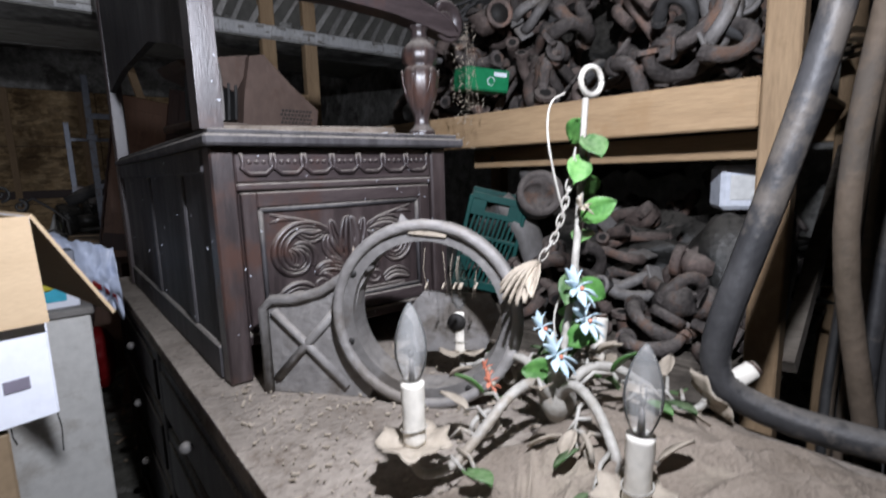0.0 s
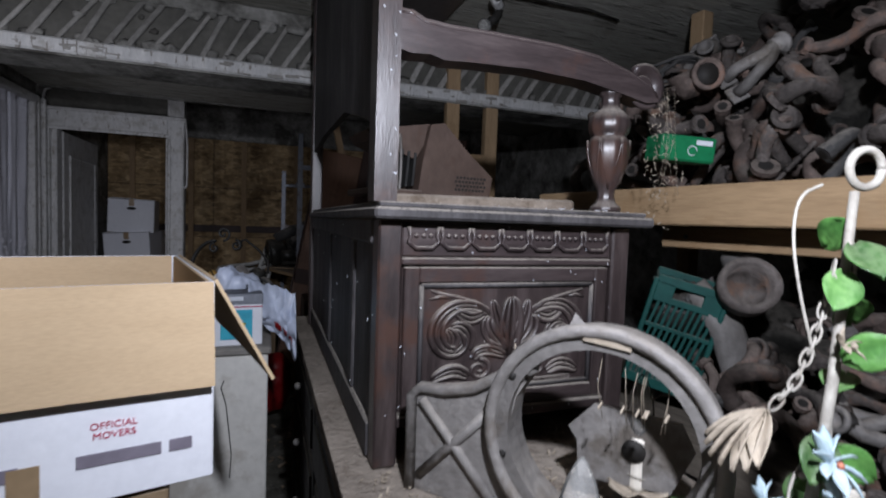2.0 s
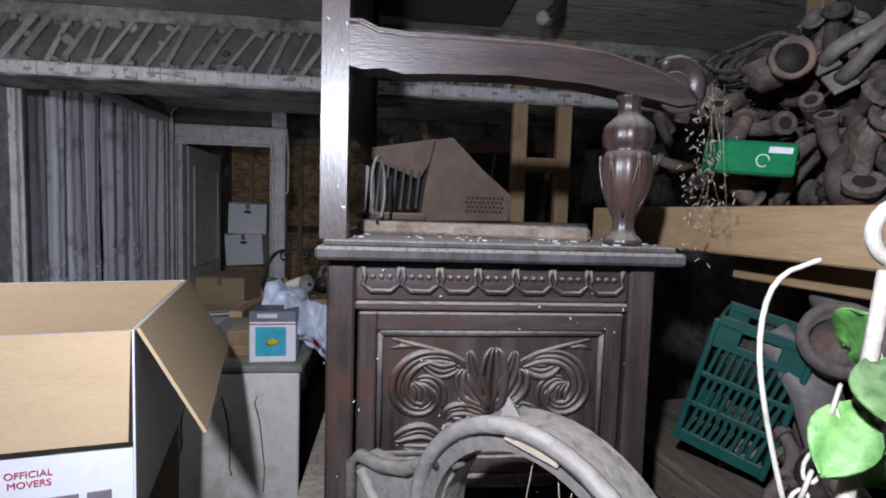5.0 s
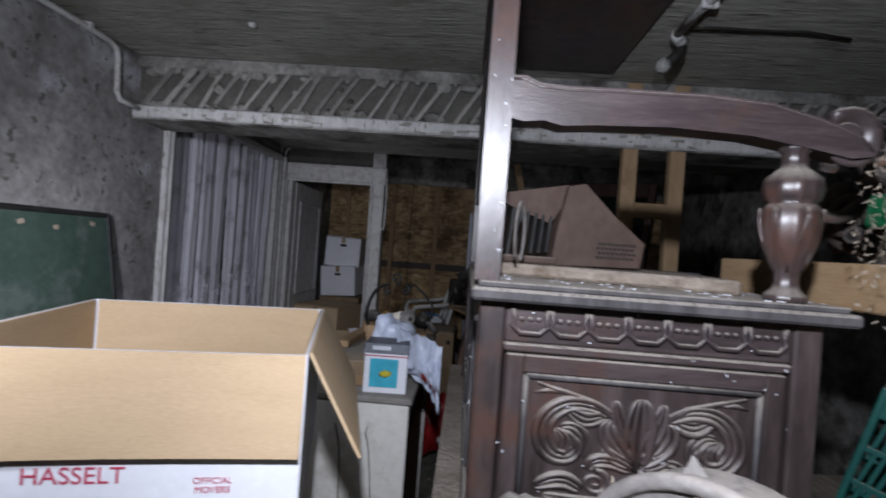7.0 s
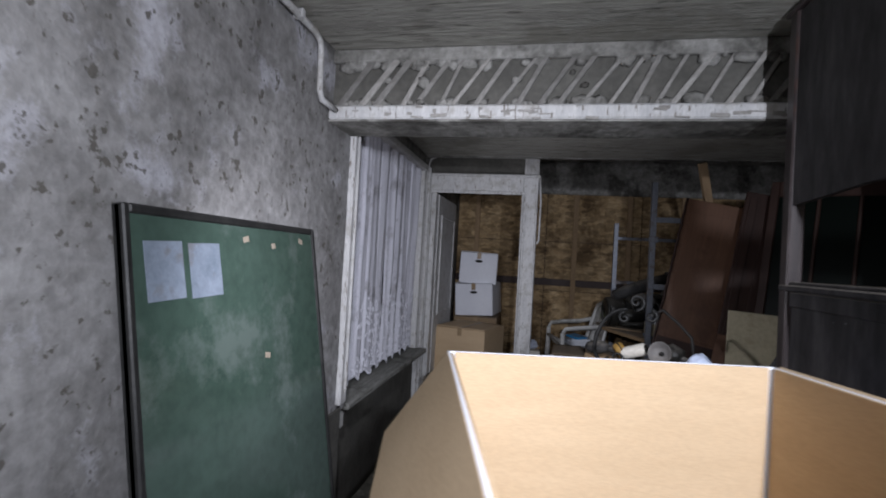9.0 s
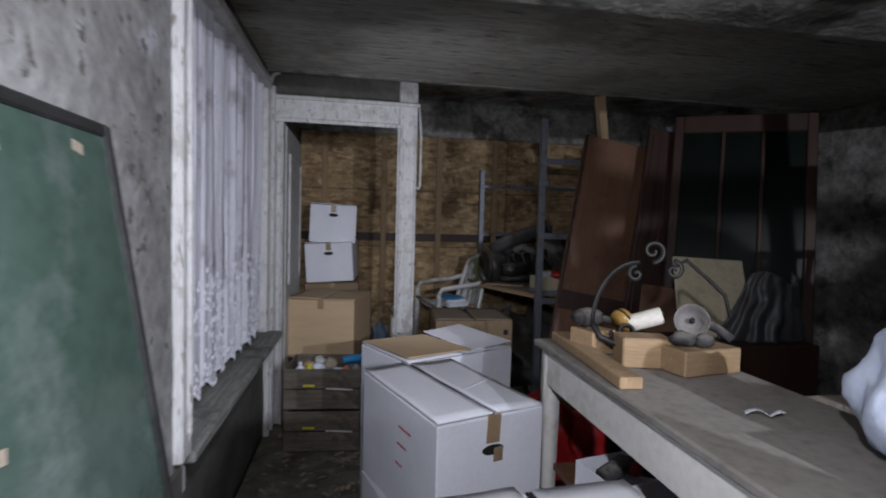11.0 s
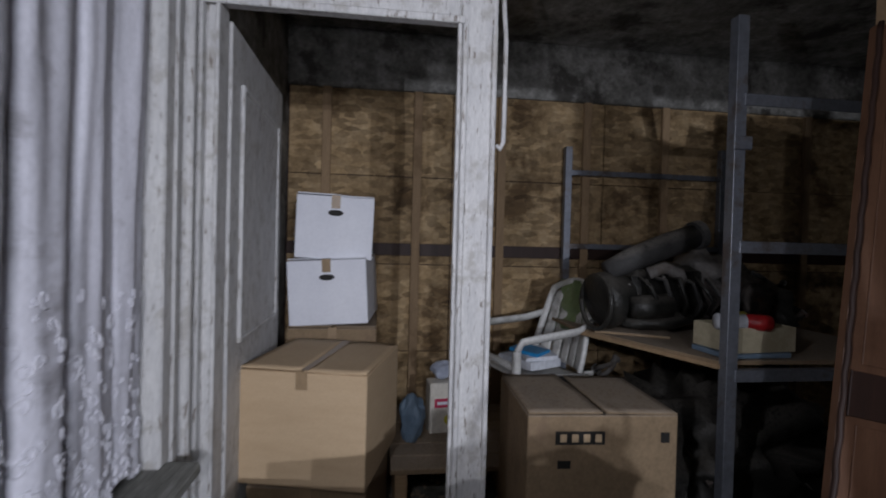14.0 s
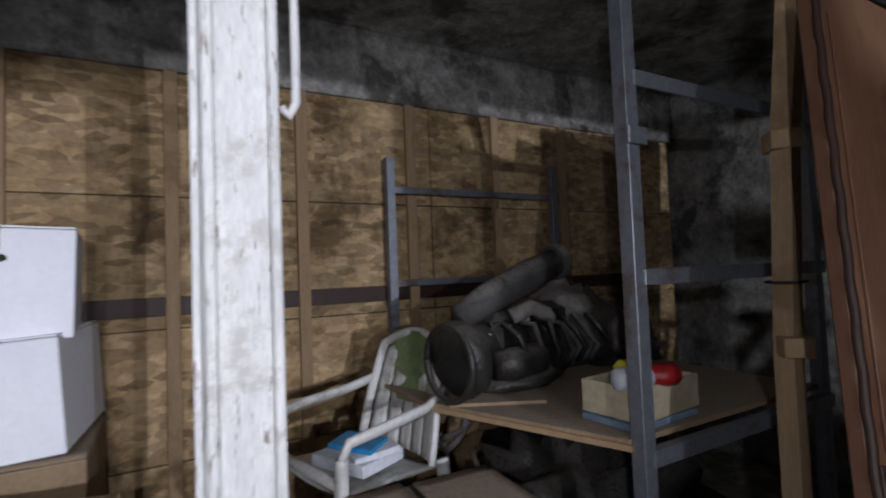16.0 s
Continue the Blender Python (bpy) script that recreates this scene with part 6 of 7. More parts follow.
part("body", Form().box((0, 0, 0.06), (0.13, 0.10, 0.11), b=0.01), PAPER, wb_)
part("panel", Form().box((0, -0.051, 0.06), (0.09, 0.004, 0.06), b=0.003), MONO, wb_)
solid("box_prop", Form().lump((2.97, 2.377, 1.075), (0.15, 0.13, 0.172), 0.25, 4, 3, 3), OILY, "oily black casting under a white box", "casting")


# ---- on the white table ----
def scroll_curve(cx, cz, r0, turns, start, hand, y=0.0):
    return [(x, y, z) for x, _, z in spiral(cx, cz, r0, turns, start, hand, 30)]


sc_t = thing("wrought_iron_scroll", "black wrought iron scroll bracket lying across pallet blocks", "ironwork", pose(1.36, 4.62, 1.085, 0, 0, -20))
arc = [(-0.075 + 0.13 * (1 - math.cos(a)), 0.0, 0.02 + 0.19 * math.sin(a)) for a in [k * math.pi / 20 for k in range(11)]]
part("main_bar", Form().tube(arc, 0.010, 6, True, 0.5), DARKSTEEL, sc_t)
for cx_, cz_, r_, tr, st, hd in ((0.09, 0.245, 0.034, 1.3, -math.pi / 2, 1), (0.045, 0.175, 0.026, 1.2, math.pi / 2, 1), (0.15, 0.19, 0.028, 1.3, math.pi / 2, -1), (0.02, 0.0, 0.04, 1.3, math.pi, 1), (0.07, -0.03, 0.035, 1.4, 0, -1)):
    part("curl", Form().tube(scroll_curve(cx_, cz_, r_, tr, st, hd), 0.009, 6, True, 0.55), DARKSTEEL, sc_t)
part("tail", Form().tube([(-0.075, 0, 0.02), (-0.05, -0.01, -0.02), (0.0, -0.03, -0.035), (0.08, -0.05, -0.03)], 0.010, 6), DARKSTEEL, sc_t)
part("wire", Form().tube([(0.15, 0, 0.2), (0.19, 0.02, 0.22), (0.25, 0.03, 0.17), (0.30, 0.02, 0.12), (0.31, 0, 0.06)], 0.006, 6), BLACK, sc_t)
can = thing("spray_can", "cream capped cylinder with black mouth lying on blocks", "can", pose(1.45, 4.62, 1.12, 70, 0, 60))
part("body", Form().lathe([(0.024, -0.05), (0.026, -0.046), (0.026, 0.045), (0.022, 0.05)]), CANDLE, can)
part("mouth", Form().lathe([(0.017, 0.0505), (0.017, 0.056)]), BLACK, can)
dl = thing("lamp_reflector", "dull grey dished reflector on a black motor", "lamp part", pose(1.545, 4.56, 1.075, 0, 0, 0))
part("dish", Form().lathe([(0.012, 0), (0.03, 0.012), (0.045, 0.035), (0.047, 0.036), (0.032, 0.009), (0.012, -0.004)], (0, -0.02, 0.055), Matrix.Rotation(radians(-34), 3, "Z") @ Matrix.Rotation(radians(78), 3, "X"), 28), ALLOY, dl, "dull grey dished reflector")
part("hub", Form().lump((-0.006, -0.032, 0.058), (0.010, 0.010, 0.010), 0.2, 2, 1), BLACK, dl)
part("motor", Form().lump((0.05, 0.04, 0.045), (0.05, 0.045, 0.045), 0.3, 3), OILY, dl)
part("grip", Form().tube([(0.04, 0.03, 0.05), (0.10, 0.0, 0.03), (0.13, -0.03, 0.0)], 0.014, 8), RUBBER, dl)
yc = thing("yellow_cup", "yellowed round cap among tools", "cap", pose(1.385, 4.66, 1.10, 0, 60, 10))
part("cup", Form().lathe([(0.035, 0), (0.040, 0.02), (0.034, 0.036), (0.016, 0.042)]), AMBER, yc)
part("band", Form().lathe([(0.0405, 0.016), (0.0415, 0.019), (0.0405, 0.022)]), BLACK, yc)
solid("hand_tool", Form().lump((0, 0, 0.03), (0.055, 0.035, 0.03), 0.35, 9).tube([(0.03, 0, 0.03), (0.09, -0.02, 0.02), (0.13, -0.05, 0.012)], 0.012, 8), RUBBER, "black hand tool with pale knob on a block", "tool", pose(1.31, 4.72, 1.078))
solid("hand_tool", Form().lump((0, 0, 0.02), (0.04, 0.028, 0.022), 0.4, 5).lump((0.05, -0.02, 0.018), (0.03, 0.02, 0.02), 0.4, 6), RUBBER, "black rubber tool grip on a block", "tool", pose(1.47, 4.47, 1.075))
solid("paper_scrap", Form().sheet(8, 3, lambda u, v: (0.075 * u, 0.020 * v * (1 - 0.5 * math.sin(3 * u)), 0.006 + 0.012 * abs(math.sin(5 * u))), 0.001), PAPER, "crumpled strip of white paper on a dusty table", "paper", pose(1.40, 4.16, 1.001, 0, 0, -24))


def blob_bag(name, label, at, s, mat, seed):
    def fn(u, v):
        a, b = 2 * math.pi * u, math.pi * v
        q = Vector((math.cos(a) * math.sin(b), math.sin(a) * math.sin(b), math.cos(b)))
        crease = 1 - abs(noise.noise(q * 2.6 + Vector((seed, 0, 0)))) * 2.2
        fine = 1 - abs(noise.noise(q * 6.0 + Vector((0, seed, 0)))) * 2.2
        r = 0.94 + 0.42 * noise.noise(q * 1.2 + Vector((0, 0, seed))) + 0.07 * crease + 0.028 * fine
        return s[0] * r * q.x, s[1] * r * q.y, max(0.002, s[2] * (1 - q.z * r))
    return solid(name, Form().sheet(72, 44, lambda u, v: fn(1 - u, v)), mat, label, "bag", at)


blob_bag("plastic_bag", "crumpled white plastic bag standing on a table", pose(1.53, 3.95, 1.001, 0, 0, 10), (0.085, 0.080, 0.115), POLY, 2.0)
def drape(u, v):
    x, z = 1.585 + 0.155 * u + 0.03 * v * math.sin(3 * u), 1.205 - 0.245 * v * (0.55 + 0.45 * u) - 0.06 * u
    f = 1 - abs(noise.noise(Vector((u * 5 + v * 2, v * 3, 4)))) * 2.4
    return x, 3.76 + 0.06 * math.sin(2.5 * u) - 0.055 * math.sin(3.0 * v) + 0.014 * f + 0.02 * noise.noise(Vector((u * 3, v * 4, 8))), z + 0.006 * f


bg = thing("plastic_bag", "pale blue printed plastic bag hanging over a table edge", "bag", pose(0, 0, 0))
part("film", Form().sheet(40, 40, drape, 0.002), POLY, bg)
rp = Form()
for k, (a, b) in enumerate(((0.42, 0.56), (0.60, 0.70), (0.74, 0.86))):
    rp.sheet(4, 4, lambda u, v: Vector(drape(a + (b - a) * u, 0.70 + 0.13 * v)) + Vector((0, -0.003, 0)), 0.001)
part("print_bar", rp, RED, bg, "red printed letters on the film")
ba = thing("lamp_carton", "small white carton with grey lid and cyan printed panel", "box", pose(1.555, 3.735, 1.001, 0, 0, 4) @ Matrix.Scale(1.12, 4))
part("body", Form().box((0, 0, 0.075), (0.13, 0.10, 0.15), b=0.003), WHITECARD, ba)
part("grey_band", Form().box((0, -0.0005, 0.135), (0.132, 0.102, 0.032), b=0.002), STEEL, ba, "grey printed band")
part("print_panel", Form().box((-0.005, -0.0515, 0.062), (0.085, 0.002, 0.085), b=0.0005), CYAN, ba, "cyan printed panel")
part("print_bar", Form().box((-0.015, -0.0525, 0.137), (0.055, 0.002, 0.012), b=0.0005), PAPER, ba)
part("print_line", Form().box((0, -0.0512, 0.113), (0.13, 0.002, 0.003), b=0.0003), PRINTRED, ba)
part("print_mark", Form().lump((0.0, -0.0525, 0.06), (0.022, 0.001, 0.012), 0.2, level=1), YELLOW, ba)
solid("wooden_block", Form().box((0, 0, 0.02), (0.09, 0.12, 0.04), b=0.003), PINE, "small pine block on a table", "wood", pose(1.43, 3.80, 1.001, 0, 0, 15))
solid("wooden_block", Form().box((0, 0, 0.02), (0.08, 0.12, 0.05), b=0.003), CARD_DULL, "small brown carton on a table", "box", pose(1.43, 3.80, 1.044, 0, 0, 8))
ub = thing("open_carton", "small open white carton of black and red tools under a table", "box", pose(1.40, 4.60, 0.582, 0, 0, 12))
for c, s_ in (((-0.12, 0, 0.045), (0.004, 0.18, 0.09)), ((0.12, 0, 0.045), (0.004, 0.18, 0.09)), ((0, -0.09, 0.045), (0.24, 0.004, 0.09)), ((0, 0.09, 0.045), (0.24, 0.004, 0.09)), ((0, 0, 0.003), (0.24, 0.18, 0.004))):
    part("side", Form().box(c, s_, b=0.001), WHITECARD, ub)
part("black_tool", Form().tube([(-0.09, 0, 0.07), (0.0, 0.02, 0.09), (0.09, -0.02, 0.08)], 0.03, 8), RUBBER, ub)
part("red_grip", Form().tube([(0.0, -0.03, 0.09), (0.05, 0.0, 0.10)], 0.018, 8), RED, ub)
blob_bag("red_bag", "shiny red plastic bag on the floor", pose(1.56, 5.50, 0.0, 0, 0, 0), (0.23, 0.20, 0.28), RED, 8.0)


# ---- wooden crates by the window ----
def wooden_crate(at, label):
    w, d, h = 0.50, 0.34, 0.255
    t = thing("wooden_crate", label, "crate", at, "stacked crates")
    for y in (-d / 2, d / 2):
        for z in (0.065, 0.19):
            part("plank", Form().box((0, y, z), (w, 0.014, 0.118), b=0.003), CRATEWOOD, t)
    for x in (-w / 2 + 0.008, w / 2 - 0.008):
        part("end_board", Form().box((x, 0, h / 2), (0.016, d - 0.016, h - 0.01), b=0.003), CRATEWOOD, t)
    part("base", Form().box((0, 0, 0.008), (w - 0.03, d - 0.02, 0.012), b=0.002), CRATEWOOD, t)
    part("tag", Form().box((-0.10, -d / 2 - 0.0085, 0.15), (0.07, 0.003, 0.014), b=0.001), YELLOW, t, "small yellow tag")
    part("batten", Form().box((0.08, -d / 2 - 0.011, 0.13), (0.16, 0.008, 0.010), (0, 3, 0), 0.002), WHITEPAINT, t, "splintered pale strip")
    return t


wooden_crate(pose(0.42, 6.42, 0.002, 0, 0, -4), "grey wooden crate at the bottom of a stack")
wooden_crate(pose(0.42, 6.42, 0.260, 0, 0, -5), "grey wooden crate full of bottles and odds and ends")


def bottle(at, r, h, mat, cap, label, category="bottle"):
    t = thing("bottle", label, category, at, "crate contents")
    part("body", Form().lathe([(r * 0.9, 0), (r, 0.006), (r, h * 0.72), (r * 0.45, h * 0.84), (r * 0.42, h * 0.9)], n=14), mat, t)
    part("cap", Form().lathe([(r * 0.5, h * 0.9), (r * 0.5, h), (r * 0.4, h * 1.01)], n=12), cap, t)


rn = random.Random(77)
bottle(pose(0.245, 6.34, 0.40), 0.026, 0.13, PAPER, PAPER, "small white plastic bottle in a crate")
bottle(pose(0.30, 6.33, 0.40), 0.032, 0.12, YELLOW, YELLOW, "squat yellow-green bottle in a crate")
bottle(pose(0.50, 6.42, 0.515, 0, 86, 10), 0.026, 0.17, BLUE, BLUE, "bright blue bottle lying in a crate")
for x, y, z, mt, nm in ((0.35, 6.44, 0.46, PAPER, "crumpled paper"), (0.42, 6.46, 0.48, DUSTLEAF, "beige rag"), (0.40, 6.35, 0.44, OILY, "dark tin"), (0.47, 6.34, 0.45, PAPER, "white tube"), (0.52, 6.35, 0.45, PEACH, "reddish packet"), (0.58, 6.36, 0.46, ALLOY, "grey tin"),
                        (0.36, 6.50, 0.48, WHITEPAINT, "white jar"), (0.56, 6.50, 0.46, DULLBLUE, "blue packet"), (0.28, 6.48, 0.45, CARD, "brown packet")):
    solid("oddment", Form().lump((0, 0, 0), (rn.uniform(0.035, 0.05), rn.uniform(0.03, 0.045), 0.045), 0.5, rn.randrange(99), 2, 1.8), mt, nm + " among bottles in a crate", "oddment", pose(x, y, z, rn.uniform(-30, 30), 0, rn.uniform(0, 180)), "crate contents")
solid("crate_filling", Form().lump((0.42, 6.42, 0.34), (0.22, 0.14, 0.10), 0.3, 4, 3, 3), OILY, "dark jumble of tins in a crate", "oddments")


# ---- back room ----
pf = thing("low_platform", "low dusty wooden plank platform along the end wall", "platform", pose(0, 0, 0))
for i in range(6):
    part("plank", Form().box((1.27, 7.405 + i * 0.15, 0.241), (1.20, 0.144, 0.026), (0, 0, 0.3 * (i % 2)), 0.004), CARD_DULL, pf)
for x in (0.72, 1.27, 1.82):
    part("joist", Form().box((x, 7.78, 0.114), (0.06, 0.88, 0.226), b=0.004), PINE, pf)
blob_bag("blue_bag", "dull blue plastic bag on a low platform", pose(0.79, 7.62, 0.257), (0.065, 0.06, 0.13), DULLBLUE, 3.0)
dt = thing("detergent_box", "white and yellow detergent box with red print", "box", pose(0.97, 7.80, 0.257, 0, 0, 6))
part("body", Form().box((0, 0, 0.14), (0.17, 0.12, 0.28), b=0.006), CANDLE, dt)
part("print_panel", Form().box((0, -0.0615, 0.17), (0.12, 0.003, 0.05), b=0.001), PRINTRED, dt)
part("print_bar", Form().box((0, -0.0635, 0.17), (0.09, 0.002, 0.016), b=0.0005), PAPER, dt)
part("print_spot", Form().lump((0.03, -0.0615, 0.08), (0.035, 0.002, 0.03), 0.3), YELLOW, dt)
blob_bag("clear_bag", "thin grey plastic bag on a detergent box", pose(0.97, 7.80, 0.542), (0.07, 0.06, 0.05), POLY, 6.0)


def garden_chair():
    t = thing("plastic_chair", "white moulded plastic armchair heaped with papers", "chair", pose(1.44, 7.66, 0.257, 0, 0, -75))
    part("seat", Form().sheet(10, 10, lambda u, v: (-0.22 + 0.44 * u, -0.22 + 0.42 * v, 0.40 - 0.03 * v + 0.02 * (2 * u - 1) ** 2), 0.008), MONO, t)

    def back(u, v):
        a = (u - 0.5) * 2
        w = 0.22 * (1 - 0.25 * v * v)
        return a * w, 0.20 + 0.10 * v - 0.05 * a * a, 0.40 + 0.46 * v * (1 - 0.12 * a * a)
    for k in range(5):
        u0, u1 = 0.07 + k * 0.175, 0.07 + k * 0.175 + 0.15
        part("back_slat", Form().sheet(3, 10, lambda u, v: back(u0 + (u1 - u0) * u, v * 0.92), 0.008), MONO, t)
    rim = [back(0.0, k / 8) for k in range(9)] + [back(k / 10, 1.0) for k in range(1, 10)] + [back(1.0, 1 - k / 8) for k in range(9)]
    part("back_rim", Form().tube(rim, 0.020, 8, True, 0.7), MONO, t)
    for s_ in (-1, 1):
        part("arm", Form().tube([(s_ * 0.21, 0.24, 0.66), (s_ * 0.25, 0.10, 0.62), (s_ * 0.26, -0.12, 0.60), (s_ * 0.25, -0.22, 0.585), (s_ * 0.245, -0.245, 0.54)], 0.030, 8, True, 0.55), MONO, t)
        part("front_leg", Form().tube([(s_ * 0.245, -0.245, 0.54), (s_ * 0.24, -0.25, 0.3), (s_ * 0.25, -0.26, 0.0)], [0.022, 0.026, 0.024], 8), MONO, t)
        part("rear_leg", Form().tube([(s_ * 0.20, 0.22, 0.40), (s_ * 0.22, 0.27, 0.0)], 0.026, 8), MONO, t)
    part("rail", Form().tube([(-0.24, -0.25, 0.46), (0.24, -0.25, 0.46)], 0.018, 8), MONO, t)


garden_chair()
CHAIR = pose(1.44, 7.66, 0.257, 0, 0, -75)
solid("green_wrapper", Form().sheet(12, 10, lambda u, v: (-0.15 + 0.30 * u, 0.235 + 0.05 * v + 0.015 * noise.noise(Vector((u * 5, v * 5, 1))), 0.58 + 0.28 * v), 0.003), material("green_film", [(0.10, 0.16, 0.06), (0.22, 0.27, 0.14)], 9, 0.3, 0, 0.4, 30),
      "green plastic film draped on a chair back", "wrapper", CHAIR)
solid("paper_sheaf", Form().box((0, -0.02, 0.43), (0.26, 0.22, 0.045), (0, 0, 12), 0.004), PAPER, "sheaf of loose white paper on a chair seat", "paper", CHAIR)
solid("paper_sheaf", Form().box((0.02, 0.0, 0.467), (0.22, 0.18, 0.025), (4, 3, -10), 0.003), PAPER, "smaller sheaf of white paper on another sheaf", "paper", CHAIR)
solid("blue_book", Form().box((0.02, -0.03, 0.487), (0.18, 0.13, 0.02), (3, 3, 24), 0.003), BLUE, "blue covered book on papers", "book", CHAIR)


def steel_rack():
    t = thing("steel_rack", "grey painted angle-iron rack with sagging board shelf", "rack", pose(0, 0, 0))
    for x, y, h in ((1.93, 6.76, 2.20), (2.95, 6.78, 2.2), (2.95, 8.20, 2.0), (1.83, 8.20, 1.97)):
        part("post", Form().box((x, y, h / 2), (0.045, 0.006, h), b=0.002).box((x - 0.02, y + 0.02, h / 2), (0.006, 0.045, h), b=0.002), STEEL, t)
    for z in (1.885, 1.33, 0.84):
        part("rail", Form().box((2.44, 6.755, z), (1.0, 0.008, 0.045), b=0.002).box((2.44, 6.77, z + 0.02), (1.0, 0.03, 0.006), b=0.002), STEEL, t)
    for z in (1.80, 1.31):
        part("rail", Form().box((2.39, 8.205, z), (1.1, 0.008, 0.035), b=0.002), STEEL, t)
    part("joint_plate", Form().box((1.932, 6.748, 1.72), (0.075, 0.012, 0.05), b=0.003), STEEL, t)
    out = [(1.62, 7.52), (1.90, 6.80), (2.93, 6.80), (2.93, 8.17), (1.62, 8.17)]
    part("shelf_board", Form().prism(out, 0.016, Matrix.Translation((0, 0, 0.872))), CARD_DULL, t, "worn brown board shelf")
    part("loose_board", Form().box((1.86, 7.38, 0.896), (0.34, 0.22, 0.012), (0, 0, -28), 0.002), CARD_DULL, t)
    part("edge_strip", Form().tube([(1.63, 7.50, 0.868), (1.90, 6.79, 0.868)], 0.012, 4, False), PINE, t)
    part("leg", Form().box((1.66, 8.12, 0.43), (0.045, 0.045, 0.87), b=0.003), PINE_UP, t)


steel_rack()


def engine():
    t = thing("engine", "oily black engine and gearbox lying on a shelf", "engine", pose(1.63, 7.36, 0.892, 0, 0, 8))
    part("flywheel_housing", Form().lathe([(0.06, 0), (0.125, 0.0), (0.142, 0.02), (0.138, 0.07), (0.11, 0.10), (0.10, 0.16), (0.06, 0.16)], (0.04, 0.0, 0.15), Matrix.Rotation(radians(76), 3, "Y"), 28), OILY, t)
    part("housing_rim", Form().tube([(0.03, 0.13 * math.cos(a), 0.15 + 0.13 * math.sin(a)) for a in [2 * math.pi * k / 28 for k in range(29)]], 0.013, 8), OILY, t)
    part("block", Form().box((0.42, 0.08, 0.18), (0.42, 0.30, 0.30), (0, -5, 0), 0.03), OILY, t)
    part("sump", Form().lump((0.36, 0.0, 0.06), (0.22, 0.14, 0.055), 0.3, 3, 3), OILY, t)
    part("starter", Form().tube([(0.14, -0.12, 0.14), (0.20, -0.13, 0.14), (0.34, -0.14, 0.15), (0.36, -0.14, 0.15)], [0.05, 0.058, 0.058, 0.03], 14), OILY, t)
    part("air_duct", Form().tube([(0.10, 0.02, 0.30), (0.22, 0.0, 0.36), (0.40, -0.02, 0.43), (0.58, -0.02, 0.49)], [0.05, 0.06, 0.065, 0.06], 14), RUBBER, t)
    part("duct_mouth", Form().tube([(0.58, -0.02, 0.49), (0.62, -0.02, 0.50)], 0.075, 16, False), RUBBER, t)
    part("intake", Form().tube([(0.25, -0.10, 0.30), (0.32, -0.13, 0.33), (0.40, -0.13, 0.30), (0.46, -0.10, 0.26)], 0.03, 10), ALLOY, t)
    part("cover", Form().lump((0.66, 0.02, 0.30), (0.13, 0.12, 0.12), 0.5, 6, 3, 2), ALLOY, t)
    part("pulley", Form().lathe([(0.03, 0), (0.09, 0.0), (0.075, 0.012), (0.09, 0.024), (0.03, 0.024)], (0.86, -0.14, 0.17), Matrix.Rotation(radians(80), 3, "X"), 22), IRON, t)
    part("gearbox", Form().tube([(0.64, 0.06, 0.18), (0.85, 0.04, 0.17), (1.05, 0.02, 0.15), (1.15, 0.0, 0.14)], [0.15, 0.14, 0.10, 0.08], 14), IRON, t)
    for k in range(7):
        a = k * 0.9
        part("hose", Form().tube([(0.2 + 0.08 * k, -0.10, 0.28), (0.22 + 0.08 * k, -0.16, 0.24 + 0.04 * math.sin(a)), (0.26 + 0.08 * k, -0.17, 0.16), (0.3 + 0.07 * k, -0.13, 0.10)], 0.011, 7), RUBBER if k % 2 else OILY, t)
    for k in range(6):
        part("bolt", Form().lump((0.16 + 0.1 * k, -0.075, 0.24 + 0.02 * (k % 3)), (0.012, 0.012, 0.012), 0, level=1), ALLOY, t)


engine()
wt = thing("parts_tray", "pale wooden tray with a can and scraps on a rack shelf", "tray", pose(2.11, 6.93, 0.912, 0, 0, 6))
for c, s_ in (((-0.15, 0, 0.05), (0.01, 0.20, 0.10)), ((0.15, 0, 0.05), (0.01, 0.20, 0.10)), ((0, -0.10, 0.05), (0.31, 0.01, 0.10)), ((0, 0.10, 0.05), (0.31, 0.01, 0.10)), ((0, 0, 0.004), (0.30, 0.20, 0.008))):
    part("board", Form().box(c, s_, b=0.003), BEIGE, wt)
solid("catalogue", Form().box((0, 0, 0.011), (0.30, 0.20, 0.02), b=0.003), DULLBLUE, "dark blue catalogue under a wooden tray", "book", pose(2.09, 6.92, 0.889, 0, 0, 3))
cn = thing("aerosol_can", "white and red aerosol can lying in a tray", "can", pose(2.05, 6.85, 1.03, 90, 0, 75))
part("body", Form().lathe([(0.03, -0.11), (0.033, -0.10), (0.033, 0.0)]), PAPER, cn)
part("red_half", Form().lathe([(0.0332, 0.0), (0.0332, 0.09), (0.026, 0.10)]), RED, cn)
solid("yellow_scrap", Form().lump((0, 0, 0), (0.05, 0.04, 0.035), 0.6, 4, 2, 2.4), YELLOW, "crumpled yellow wrapper in a tray", "wrapper", pose(2.10, 6.96, 1.02))
solid("grey_rag", Form().lump((0, 0, 0), (0.09, 0.06, 0.05), 0.5, 7, 2, 2.4), PLINTH, "dark rag in a tray", "rag", pose(2.15, 6.96, 0.97))
fm = thing("foam_packing", "white polystyrene packing corner with ribs", "packing", pose(2.08, 6.38, 0.0, 0, 0, 25))
part("block", Form().box((0, 0, 0.28), (0.16, 0.12, 0.56), b=0.012), MONO, fm)
part("foot", Form().box((-0.12, -0.02, 0.19), (0.14, 0.14, 0.38), (0, 14, 0), 0.015), MONO, fm)
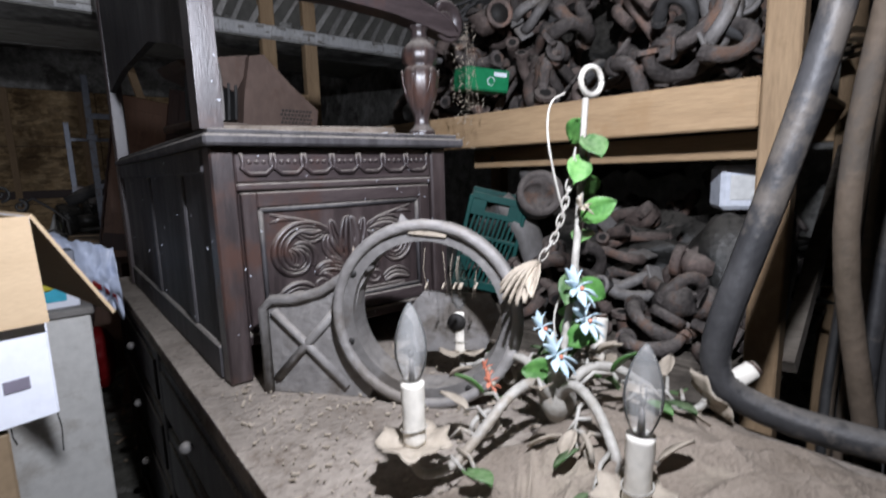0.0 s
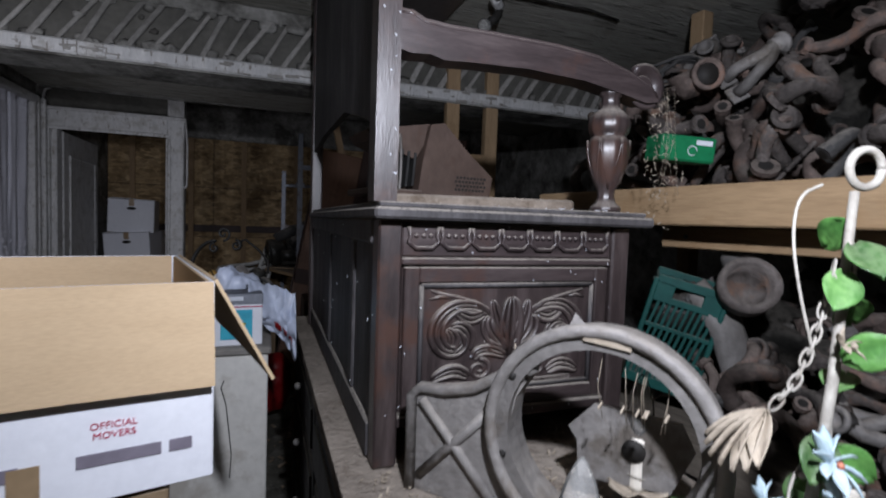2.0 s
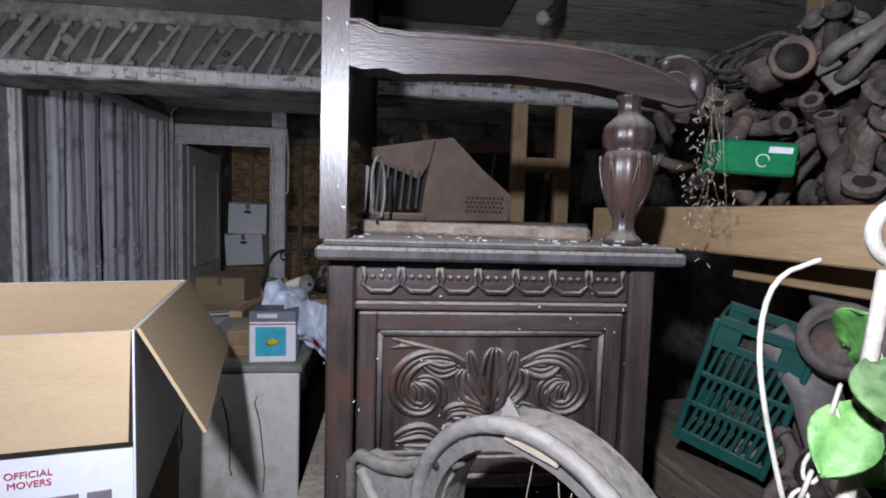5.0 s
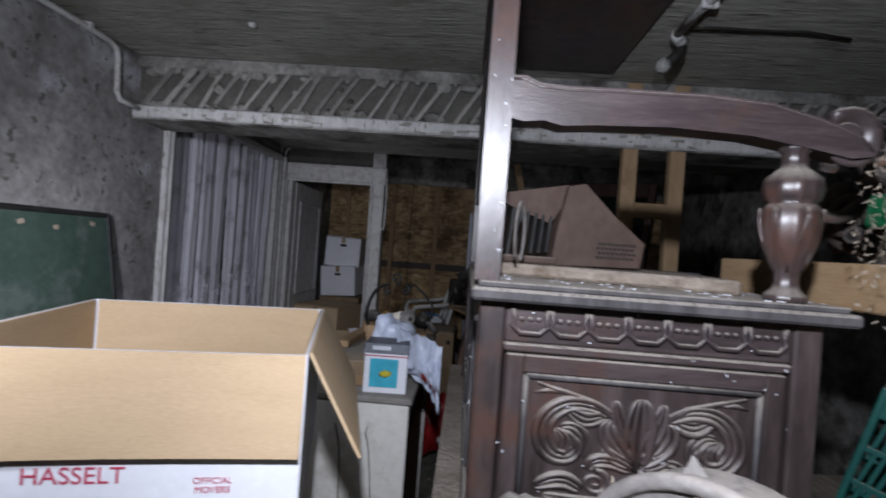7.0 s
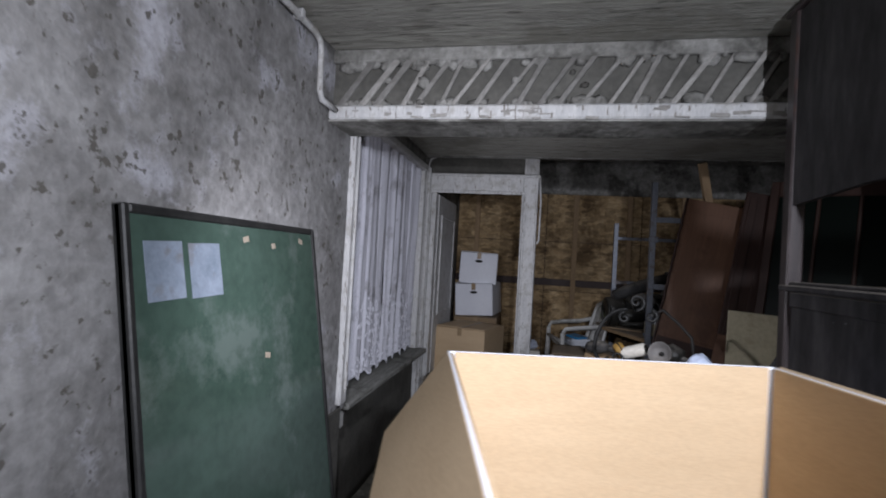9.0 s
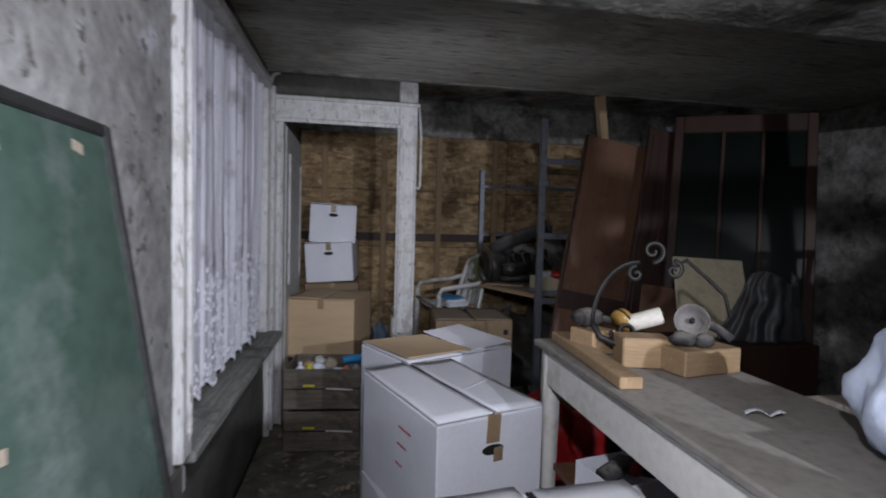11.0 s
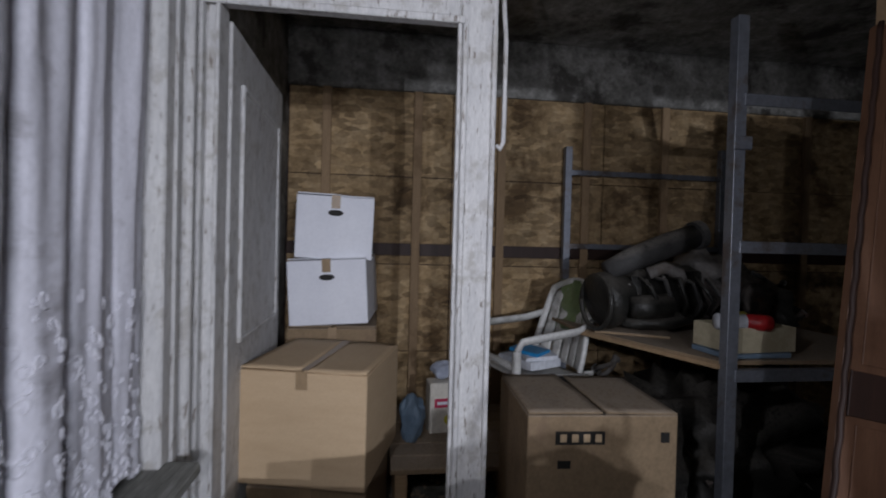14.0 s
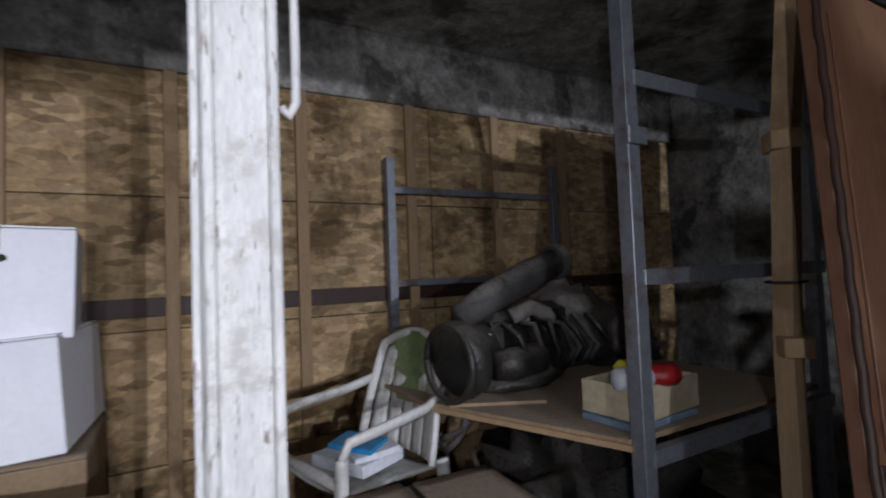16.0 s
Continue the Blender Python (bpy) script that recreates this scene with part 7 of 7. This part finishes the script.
for k in range(4):
    part("rib", Form().box((-0.17 + 0.028 * k, -0.08, 0.375 + 0.012 * k), (0.014, 0.04, 0.03), b=0.004), MONO, fm)
solid("white_cup", Form().lathe([(0.03, 0), (0.04, 0.10), (0.037, 0.10), (0.028, 0.01)], (0, 0, 0)), PAPER, "white plastic cup on a foam block", "cup", pose(2.09, 6.37, 0.562, 0, 0, 0))
BACK = pose(1.75, 7.02, 0, 0, 0, 0)
heap(46, 0.12, 1.1, 0.05, 1.0, 0.0, 0.55, BACK)
heap(26, 0.75, 1.15, 0.35, 1.05, 0.90, 1.28, BACK)
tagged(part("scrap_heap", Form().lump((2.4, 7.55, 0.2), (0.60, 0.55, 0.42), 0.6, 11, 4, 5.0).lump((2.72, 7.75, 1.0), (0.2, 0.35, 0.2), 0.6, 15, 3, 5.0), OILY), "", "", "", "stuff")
cb = thing("cable_coil", "coiled dark hoses hung on a timber upright", "hose", pose(2.62, 4.36, 0.0))
for k in range(9):
    part("loop", Form().tube([(-0.18 + 0.05 * k, -0.01 * k, 1.45), (-0.22 + 0.045 * k, -0.03, 1.2), (-0.30 + 0.05 * k, -0.05 - 0.01 * k, 0.95), (-0.36 + 0.06 * k, -0.07, 0.75)], 0.012 + 0.003 * (k % 3), 7), RUBBER, cb)
part("cross_bar", Form().box((0.0, -0.02, 1.46), (0.5, 0.03, 0.03), b=0.003), STEEL, cb)

# Cobweb strands with chaff at the arm's scroll and under the housing.
rn = random.Random(55)
web = Form()
for k in range(130):
    x, y, z = 2.47 + rn.gauss(0, 0.022), FY + rn.uniform(-0.02, 0.04), rn.uniform(1.58, 1.73)
    web.box((x, y, z - rn.random() ** 2 * 0.2), (0.0016, 0.0012, rn.uniform(0.004, 0.011)), (rn.uniform(-60, 60), rn.uniform(-60, 60), rn.uniform(0, 180)), 0.0003)
for k in range(5):
    x = rn.uniform(2.42, 2.50)
    web.tube([(x, FY + 0.01, 1.74), (x + rn.uniform(-0.02, 0.02), FY, 1.62), (x + rn.uniform(-0.03, 0.03), FY, 1.50)], 0.0003, 4)
for k in range(9):
    x = rn.uniform(2.0, 2.16)
    y = 2.58 - (x - 2.06) * 1.15
    web.tube([(x, y, 1.24), (x + rn.uniform(-0.01, 0.01), y, 1.20), (x + rn.uniform(-0.01, 0.01), y, 1.15)], 0.0005, 4)
    web.box((x, y, 1.17), (0.006, 0.003, 0.012), (20, 30, 40), 0.001)
tagged(part("cobweb", web, DUSTLEAF), "", "", "", "stuff")

# Pale flecks of paint and chaff stuck to the dresser.
rn = random.Random(91)
fleck = Form()
for k in range(34):
    x, z = rn.uniform(LX, RX), rn.uniform(1.0, 1.42)
    fleck.box((x, FY - 0.0005, z), (rn.uniform(0.0015, 0.005), 0.0012, rn.uniform(0.001, 0.002)), (0, rn.uniform(0, 180), 0), 0.0003)
for k in range(16):
    fleck.box((rn.uniform(LX - 0.01, LX + 0.028), FY - 0.0065, rn.uniform(1.46, 2.1)), (rn.uniform(0.002, 0.006), 0.0012, 0.0015), (0, rn.uniform(0, 180), 0), 0.0003)
for k in range(60):
    fleck.box((rn.uniform(LX, RX + 0.02), FY + rn.uniform(-0.02, 0.25), 1.4575), (rn.uniform(0.003, 0.014), 0.002, 0.0015), (0, 0, rn.uniform(0, 180)), 0.0004)
for k in range(18):
    fleck.box((LX - 0.0045, rn.uniform(FY, FAR), rn.uniform(1.0, 1.42)), (0.0012, rn.uniform(0.002, 0.006), 0.0016), (rn.uniform(0, 180), 0, 0), 0.0003)
tagged(part("fleck_scatter", fleck, PAPER), "", "", "", "stuff")
